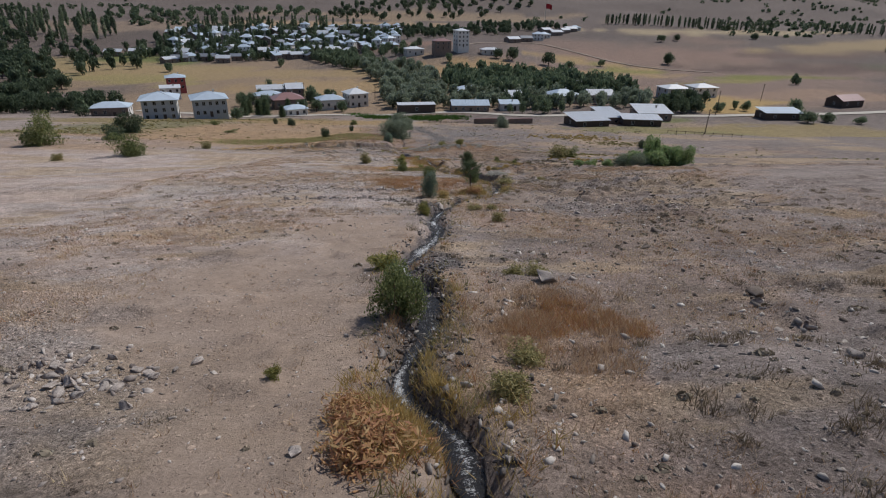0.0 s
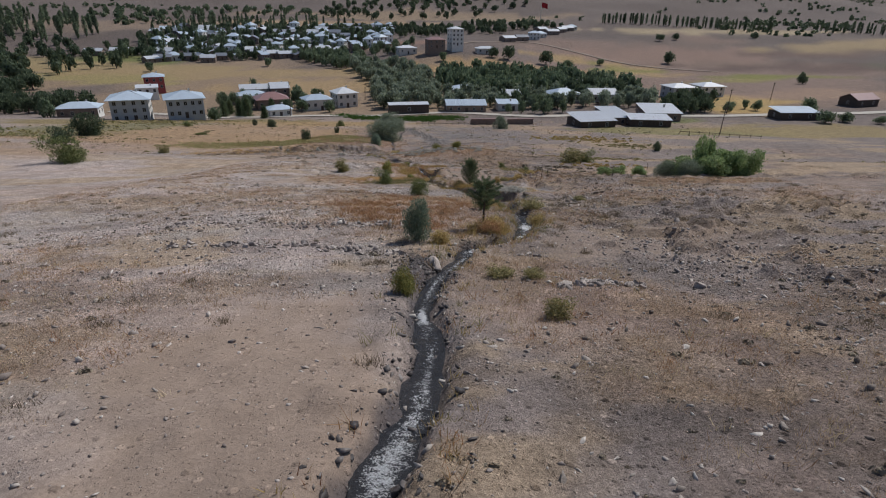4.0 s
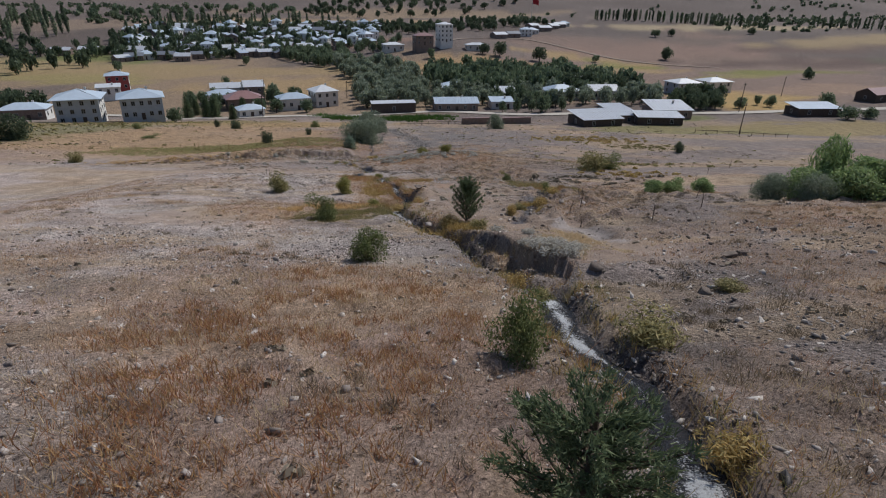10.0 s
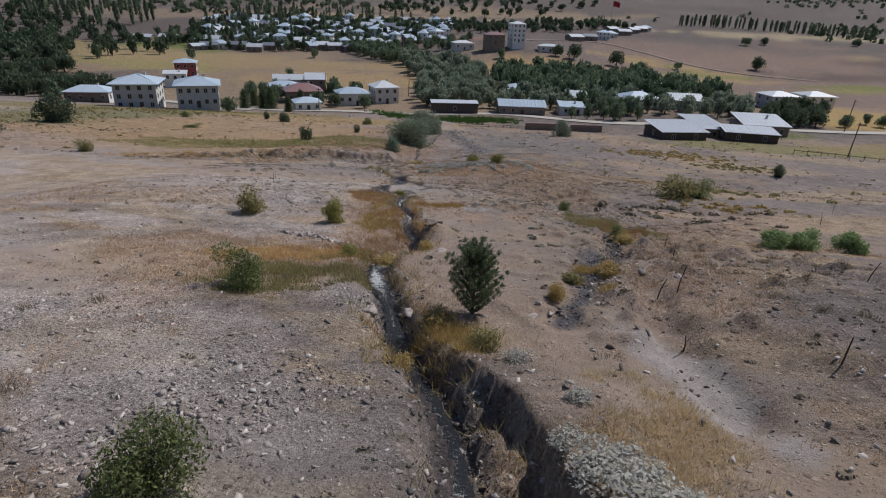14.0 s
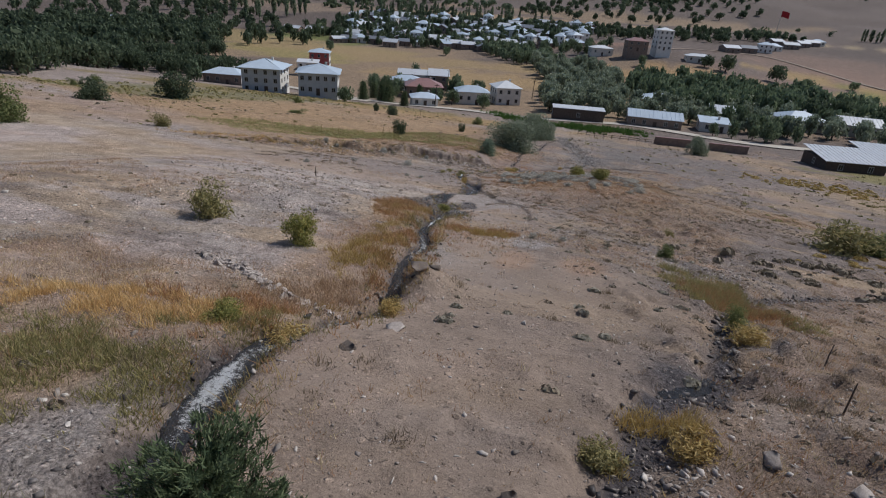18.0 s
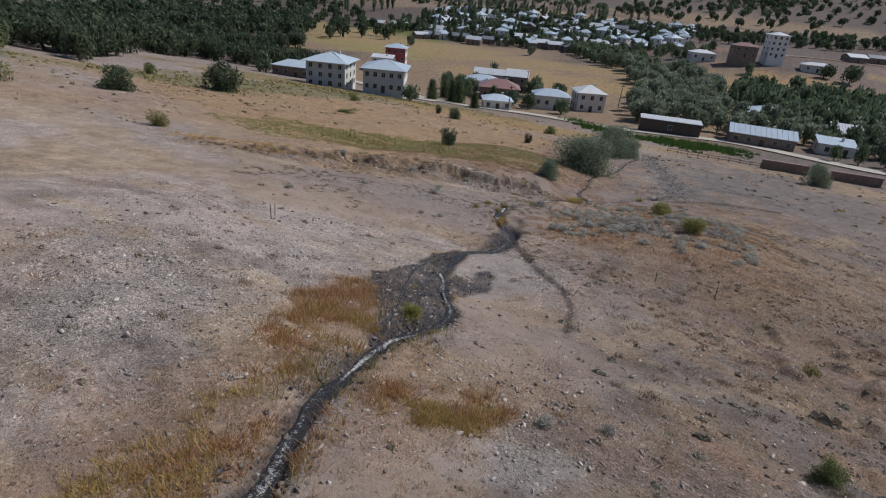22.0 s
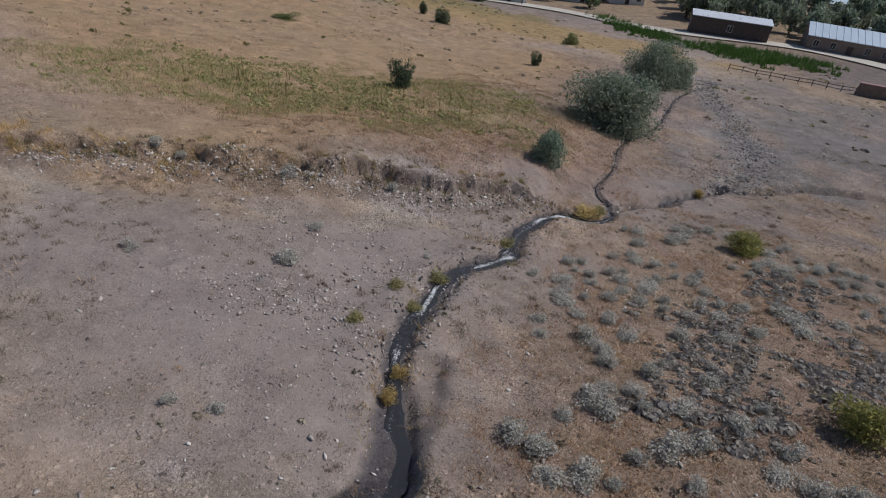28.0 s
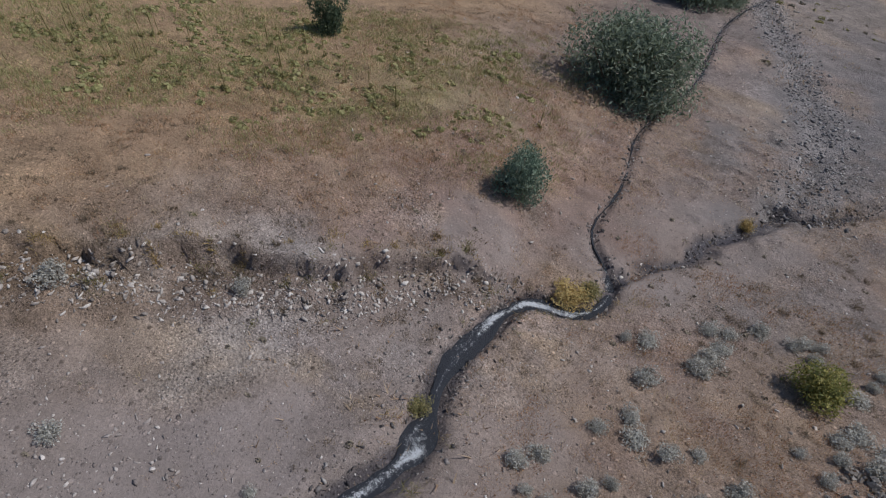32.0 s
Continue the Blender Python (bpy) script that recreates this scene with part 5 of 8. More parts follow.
THORN = foliage("thorn_cushions", [(0.0, (0.12, 0.1, 0.075)), (0.5, (0.25, 0.21, 0.16)), (1.0, (0.42, 0.36, 0.27))], 0.8, 0.15)
SCRUB = foliage("mauve_scrub", [(0.0, (0.24, 0.21, 0.185)), (0.5, (0.38, 0.345, 0.31)), (1.0, (0.55, 0.51, 0.46))], 0.8, 0.3)
DUSTY = foliage("dusty_cushions", [(0.0, (0.22, 0.2, 0.155)), (0.5, (0.37, 0.34, 0.275)), (1.0, (0.52, 0.48, 0.41))], 0.8, 0.35)
gx, gy = scatter(30000, -20, 24, 4, 150, lambda x, y: (0.1 + 0.9 * smooth(0.46, 0.62, fbm(x, y, 6, 456))) * (0.12 + 0.5 * smooth(0, 6, x - 4 * smooth(20, 40, y) + 12 * smooth(100, 112, y))) * (sample(brook_at, x, y) > 0.8) * (1 - 0.75 * sample(bare_at, x, y)), r5)
cushions("thorn_cushions", gx, gy, 0.05 + 0.13 * r5.random(len(gx)) ** 2, THORN, "small withered brown thorn cushions dotted over the slope", 8)
gx, gy = scatter(9000, -26, 14, 104, 146, lambda x, y: (0.12 + 0.88 * smooth(0.44, 0.6, fbm(x, y, 3.2, 457))) * (0.15 + 0.45 * smooth(-9, -3, x)) * (sample(brook_at, x, y) > 1.2), r5)
gx, gy = scatter(6000, -140, -55, 120, 232, lambda x, y: patch(x, y, -100, 178, 52, 15, 62, 347) * smooth(0.35, 0.55, fbm(x, y, 5, 463)), r5)
cushions("rough_weeds", gx, gy, 0.2 + 0.5 * r5.random(len(gx)) ** 2, OLIVE, "rough olive weeds below the orchard", 13, 18)
for k, (cx, cy, rx, ry, turn, n) in enumerate(((44, 176, 15, 8, 30, 260), (53, 162, 7, 5, 0, 110), (21, 99, 8, 5, 20, 60), (28, 106, 7, 5, 0, 50), (31, 120, 9, 6, 30, 70))):
    gx, gy = cx + rx * r5.normal(0, 0.5, n), cy + ry * r5.normal(0, 0.5, n)
    cushions("rank_weeds", gx, gy, 0.15 + 0.45 * r5.random(n) ** 1.6, (GOLD, OLIVE, THORN)[k % 3], "rank brown and olive weeds on the lower slope", 30 + k, 40)
fx2, fy2 = scatter(14000, -110, 95, 112, 236, lambda x, y: (0.15 + 0.85 * smooth(0.45, 0.6, fbm(x, y, 9, 459))) * 0.35 * ((y > 168) | (x < -50) | (x > 22)), r5)
half = len(fx2) // 2
cushions("dry_shrublets", fx2[:half], fy2[:half], 0.12 + 0.4 * r5.random(half) ** 2.5, THORN, "withered brown shrublets dotted over the lower slope", 11, 16)
cushions("olive_shrublets", fx2[half:], fy2[half:], 0.12 + 0.42 * r5.random(len(fx2) - half) ** 2.5, OLIVE, "olive shrublets dotted over the lower slope", 12, 16)
gx, gy = scatter(420, 0.5, 12, 74, 108, lambda x, y: 0.3 * smooth(0.42, 0.58, fbm(x, y, 3.0, 464)) * (sample(brook_at, x, y) > 0.8), r5)
cushions("grey_clumps", gx, gy, 0.08 + 0.16 * r5.random(len(gx)) ** 1.5, DUSTY, "low grey-brown clumps on the bare spur", 14, 60)
mx2, my2 = scatter(9000, -60, -14, 120, 166, lambda x, y: patch(x, y, -35, 143.5, 20, 8, 28, 431) * smooth(0.42, 0.58, fbm(x, y, 2.5, 458)), r5)
cushions("meadow_clumps", mx2, my2, 0.1 + 0.25 * r5.random(len(mx2)) ** 1.6, MEADOW, "clumps of olive and yellow weeds in the meadow", 10)
sx, sy = scatter(2600, -5, 8, 120, 137, lambda x, y: smooth(0.42, 0.56, fbm(x, y, 3.4, 611)) * smooth(-5, 0, x + 0.5 * (126 - y)), r5)
cushions("sage_scrub", sx, sy, 0.1 + 0.22 * r5.random(len(sx)) ** 1.5, SCRUB, "low mauve-grey scrub between sage cushions", 15, 44)
cushions("dusty_cushions", gx, gy, 0.07 + 0.16 * r5.random(len(gx)) ** 1.8, DUSTY, "small dusty grey-green cushions on bare earth", 9)


# weeds along the water's edge
def fringe_weight(seed):
    def weight(x, y):
        d = sample(brook_at, x, y)
        w, dep = brook_form(y)
        lush = np.interp(y, [0, 14, 20, 34, 38, 48, 60, 66, 78, 92, 95, 108, 115, 140], [1, .8, .2, .3, .9, .7, .25, .8, .9, .8, .1, .1, .3, .25])
        return lush * (d > w + 0.02) * (1 - smooth(0.5, 1.7, d)) * smooth(0.38, 0.6, fbm(x, y, 1.6, seed))
    return weight


for k, (mat, label) in enumerate(((GOLD, "golden weeds crowding the edge of the brook"), (RUSSET, "rusty weeds crowding the edge of the brook"), (OLIVE, "olive weeds crowding the edge of the brook"))):
    gx, gy = scatter(26000, -13, 8, 3, 142, fringe_weight(470 + k), r5)
    blades("brookside_weeds", gx, gy, r5.uniform(0.15, 0.45, len(gx)), 0.1, 14, 0.009, mat, label, 0.5, 20 + k)


# thick stands of weeds and grass: x, y, reach along and across, turn, material, tallest blade, label
STANDS = [(-2.7, 80.5, 1.1, 4.6, 14, GOLD, 0.34, "golden weeds on the bank of the brook"), (-2.2, 75.2, 1.3, 1.6, 0, STRAW, 0.3, "straw-coloured grass behind the stone row"), (0.6, 88.2, 1.5, 0.9, 30, GOLD, 0.36, "golden weeds on the bank of the brook"),
          (-2.6, 87.4, 0.5, 1.6, 10, OLIVE, 0.34, "olive weeds at the edge of the brook"), (-5.5, 91, 1.3, 4.2, 20, RUSSET, 0.38, "orange-brown weeds beside the gravel fan"), (-4.9, 90.2, 1.0, 3.6, 20, GOLD, 0.34, "golden weeds beside the gravel fan"),
          (0.2, 88.6, 1.9, 0.9, 32, RUSSET, 0.36, "orange-brown weeds on the bank of the brook"), (-1.6, 81.5, 1.2, 5, 14, RUSSET, 0.36, "orange-brown weeds on the bank of the brook"),
          (-5.2, 70.8, 2.8, 1.5, 15, GOLD_GRASS, 0.34, "bright gold grass above the stone row"), (-2.6, 72.2, 2.2, 1.0, 10, RUSSET, 0.34, "rusty weeds below the stone row"), (-1.7, 71.2, 1.6, 1.2, 0, OLIVE, 0.3, "olive weeds beside the brook"),
          (-36, 119.5, 10, 1.6, 20, GOLD_GRASS, 0.45, "gold grass along the foot of the meadow"), (-3.4, 67.4, 2.6, 2.4, 0, OLIVE, 0.26, "olive grass between the shrub and the brook"), (12, 85.4, 1.9, 3.2, 20, OLIVE, 0.4, "olive weeds below the side rill"), (12.3, 85, 1.5, 2.6, 20, RUSSET, 0.35, "rusty weeds below the side rill"), (3.0, 11.8, 2.0, 2.6, 0, STRAW, 0.3, "straw-coloured grass on the bank"),
          (3.4, 12.2, 1.5, 2.0, 0, RUSSET, 0.25, "rusty weeds on the bank"), (-1.2, 46, 4.2, 6, 0, RUSSET, 0.28, "rusty dry weeds on the mound"), (-0.6, 8.0, 0.8, 2.2, 0, GOLD, 0.35, "golden weeds along the water"),
          (2.2, 38.7, 1.1, 1.1, 0, GOLD, 0.45, "golden weeds round the small pine"), (2.2, 62, 1.4, 1.6, 0, GOLD, 0.45, "golden weeds round the foot of the pine"), (8.4, 70.3, 1.0, 1.8, 0, GOLD, 0.4, "golden weeds beside the side rill"),
          (-9.2, 117.2, 0.5, 1.5, 10, GOLD_GRASS, 0.4, "straw-gold weeds on an island in the brook"), (7.2, 57.5, 1.3, 3, 0, PALE_STRAW, 0.22, "pale grass on the mound by the gully")]
for k, (cx, cy, rx, ry, turn, mat, tall, label) in enumerate(STANDS):
    reach = 1.5 * max(rx, ry)
    gx, gy = scatter(int(min(9000, 330 * (2 * reach) ** 2 / 4)), cx - reach, cx + reach, cy - reach, cy + reach,
                     lambda x, y: patch(x, y, cx, cy, rx, ry, turn, 700 + k, 0.4) * smooth(0.38, 0.58, fbm(x, y, 1.1, 730 + k)) * (sample(brook_at, x, y) > brook_form(y)[0] + 0.05), r5)
    blades("weed_stand", gx, gy, r5.uniform(0.4, 1.0, len(gx)) * tall, 0.1, 13, 0.011, mat, label, 0.5, 60 + k)

# short brown grass between the terrace and the willows, and weeds on the lip of the bank
for k, (mat, low, high) in enumerate(((STRAW, 0.42, 0.6), (RUSSET, 0.46, 0.62), (TUSSOCK, 0.5, 0.64))):
    gx, gy = scatter(26000, -45, 0, 128, 176, lambda x, y: np.maximum(patch(x, y, -22, 141, 14, 7, 28, 760), patch(x, y, -20, 158, 10, 14, 0, 761)) * smooth(low, high, fbm(x, y, 1.5, 762 + k)) * (sample(bare_at, x, y) < 0.5), r5)
    blades("brown_grass", gx, gy, r5.uniform(0.07, 0.2, len(gx)), 0.12, 9, 0.011, mat, "short brown and rusty grass above the cut bank", 0.5, 90 + k)
CLOD = bpy.data.materials["clod_earth"]
for x, y, size in ((0.75, 77.5, 0.55), (1.2, 77.9, 0.4), (0.4, 78.1, 0.35), (1.3, 71.2, 0.35), (5.6, 52.6, 0.45), (6.4, 51.6, 0.4), (11.7, 53.4, 0.45), (12.2, 53.6, 0.35), (8.8, 49.4, 0.35), (5.9, 67.6, 0.25), (9.2, 14.0, 0.4), (8.6, 21, 0.35), (10.4, 24.5, 0.4)):
    lump = stone(x, y, size, "dark crumbling lump of earth on the slope", "lumps of earth", tall=0.8, sink=0.35)
    lump.name, lump.data = "earth_lump", lump.data.copy()
    lump.data.materials[0] = CLOD
lip = np.array(sharpened(TERRACE[1:], 0.15))
for k, (mat, n, label) in enumerate(((GOLD, 60, "golden weeds along the lip of the bank"), (OLIVE, 55, "olive weeds along the lip of the bank"), (TUSSOCK, 130, "withered tussocks along the lip of the bank"))):
    p = lip[r5.integers(len(lip), size=n)] + r5.normal(0, 0.7, (n, 2))
    blades("bank_weeds", p[:, 0], p[:, 1], r5.uniform(0.1, 0.3, n), r5.uniform(0.08, 0.2, n), 60, 0.012, mat, label, 0.5, 95 + k)
gx, gy = scatter(16000, -8, 12, 114, 146, lambda x, y: smooth(0.46, 0.62, fbm(x, y, 2.6, 770)) * (sample(brook_at, x, y) > 1.2), r5)
blades("rusty_grass", gx, gy, r5.uniform(0.06, 0.18, len(gx)), 0.13, 9, 0.011, RUSSET, "short rusty grass between sage cushions", 0.5, 99)
gx, gy = scatter(2600, -30, 14, 108, 146, lambda x, y: smooth(0.48, 0.62, fbm(x, y, 4.0, 772)) * (sample(brook_at, x, y) > 1.0), r5)
blades("low_tussocks", gx, gy, r5.uniform(0.08, 0.2, len(gx)), r5.uniform(0.08, 0.2, len(gx)), 50, 0.01, TUSSOCK, "low withered tussocks on bare soil", 0.5, 98)


# ---- plants ----
def tube(rows, sides=6):
    """A bent tapering limb through rows of (place, radius): verts and faces."""
    v, f = [], []
    for k, (p, rad) in enumerate(rows):
        p = np.array(p, float)
        q = np.array(rows[min(k + 1, len(rows) - 1)][0], float) - np.array(rows[max(k - 1, 0)][0], float)
        q /= np.linalg.norm(q) + 1e-9
        a = np.cross(q, (0.3, 0.9, 0.2))
        a /= np.linalg.norm(a)
        b = np.cross(q, a)
        for s in range(sides):
            t = 2 * math.pi * s / sides
            v.append(p + rad * (math.cos(t) * a + math.sin(t) * b))
    for k in range(len(rows) - 1):
        for s in range(sides):
            i, j = k * sides + s, k * sides + (s + 1) % sides
            f.append((i, j, j + sides, i + sides))
    return v, f


def tubes(list_of_rows, name, mat, sides=6):
    v, f = [], []
    for rows in list_of_rows:
        a, b = tube(rows, sides)
        f += [tuple(i + len(v) for i in q) for q in b]
        v += a
    return mesh_of(name, np.array(v), np.array(f), mat, True)


def leaf_mesh(name, centres, out, size, mat, r, long=1.6, droop=0.0):
    """A leaf, folded to a lozenge, at each place, facing more or less outward."""
    n = len(centres)
    d = out + r.normal(0, 0.75, (n, 3))
    d /= np.linalg.norm(d, axis=1)[:, None]
    t = np.cross(d, r.normal(size=(n, 3)))
    t /= np.linalg.norm(t, axis=1)[:, None] + 1e-9
    t[:, 2] -= droop
    b = np.cross(d, t)
    s = size * r.uniform(0.6, 1.4, (n, 1))
    v = np.stack([centres - t * s * long, centres + b * s * 0.7, centres + t * s * long, centres - b * s * 0.7], 1).reshape(-1, 3)
    return mesh_of(name, v, np.arange(4 * n).reshape(-1, 4), mat)


def crown_points(r, n, lobes, rad, tall, low=0.2, shell=0.55):
    """Places in a crown of uneven lobes; radius 1 and height 1 before scaling by rad and tall."""
    cs, rs = [], []
    for k in range(lobes):
        a, q = r.uniform(0, 2 * np.pi), r.uniform(0.1, 0.68)
        z = r.uniform(low + 0.12, 0.82)
        q *= math.sqrt(max(0.1, 1 - ((z - 0.45) / 0.62) ** 2))
        cs.append((q * math.cos(a), q * math.sin(a), z))
        rs.append(r.uniform(0.24, 0.42))
    cs, rs = np.array(cs), np.array(rs)
    k = r.choice(lobes, n, p=rs**2 / (rs**2).sum())
    d = r.normal(size=(n, 3))
    d /= np.linalg.norm(d, axis=1)[:, None]
    q = shell + (1 - shell) * r.random((n, 1)) ** 0.6 + 0.1 * r.normal(size=(n, 1))
    q += 0.45 * r.random((n, 1)) * (r.random((n, 1)) < 0.22)
    p = cs[k] + d * q * rs[k][:, None] * np.array([1, 1, 0.85])
    p[:, 2] = np.clip(p[:, 2], low * 0.4, 1.05)
    return p * (rad, rad, tall), d, cs * (rad, rad, tall)


def bush_kind(seed, mat, n, size, rad=1.0, tall=1.0, lobes=9, long=1.6, low=0.05, bark=TWIG):
    """Stem and leaf meshes of one bush, about a metre in reach and height."""
    r = np.random.default_rng(seed)
    p, d, cs = crown_points(r, n, lobes, rad, tall, low)
    stems = []
    for c in cs:
        base = np.array([0.12 * c[0], 0.12 * c[1], -0.08])
        mid = base * 0.4 + c * 0.5 + r.normal(0, 0.04, 3)
        stems.append([(base, 0.02), (mid, 0.013), (c, 0.006)])
    return tubes(stems, "branchwork", bark, 4), leaf_mesh("foliage", p, d, size, mat, r, long)


def plant(name, kind, x, y, rad, tall, label, category="bush", group="", upper="foliage", lower="branchwork", sink=0.0, turn=None):
    root = empty(name, pose(x, y, level(x, y) - sink, 0, 0, rng.uniform(0, 360) if turn is None else turn) @ Matrix.Diagonal((rad, rad, tall, 1)), label, category, group)
    tagged(part(lower, kind[0], None, root), kind="stuff")
    part(upper, kind[1], None, root)
    return root


GREEN_BUSH = [bush_kind(900 + k, LEAF, 5200, 0.023, lobes=15, low=-0.1) for k in range(3)]
DARK_BUSH = [bush_kind(910 + k, DARK, 3600, 0.034, lobes=14, low=-0.1) for k in range(3)]
YELLOW_BUSH = [bush_kind(920 + k, YELLOWING, 4200, 0.024, lobes=16, long=2.2, low=-0.1) for k in range(3)]
OLIVE_BUSH = [bush_kind(930 + k, OLIVE, 1900, 0.03, lobes=24, long=2.8, low=-0.1) for k in range(2)]
WILLOW_BUSH = [bush_kind(940 + k, SILVER, 17000, 0.0135, lobes=26, long=2.2, low=-0.08) for k in range(2)]
FRESH_BUSH = [bush_kind(950 + k, BRIGHT, 5200, 0.03, lobes=17, long=2.4, low=-0.1) for k in range(2)]
BLUE_BUSH = [bush_kind(955, BLUE_LEAF, 5600, 0.025, lobes=15, low=-0.1)]
SAGE_BUSH = [bush_kind(960 + k, SAGE, 1500, 0.05, lobes=22, long=1.2, low=-0.15) for k in range(4)]
GOLD_BUSH = [bush_kind(970 + k, GOLD, 1700, 0.028, lobes=30, long=3.4, low=-0.1) for k in range(2)]
RUSSET_BUSH = [bush_kind(980 + k, RUSSET, 1800, 0.028, lobes=30, long=3.2, low=-0.1) for k in range(2)]

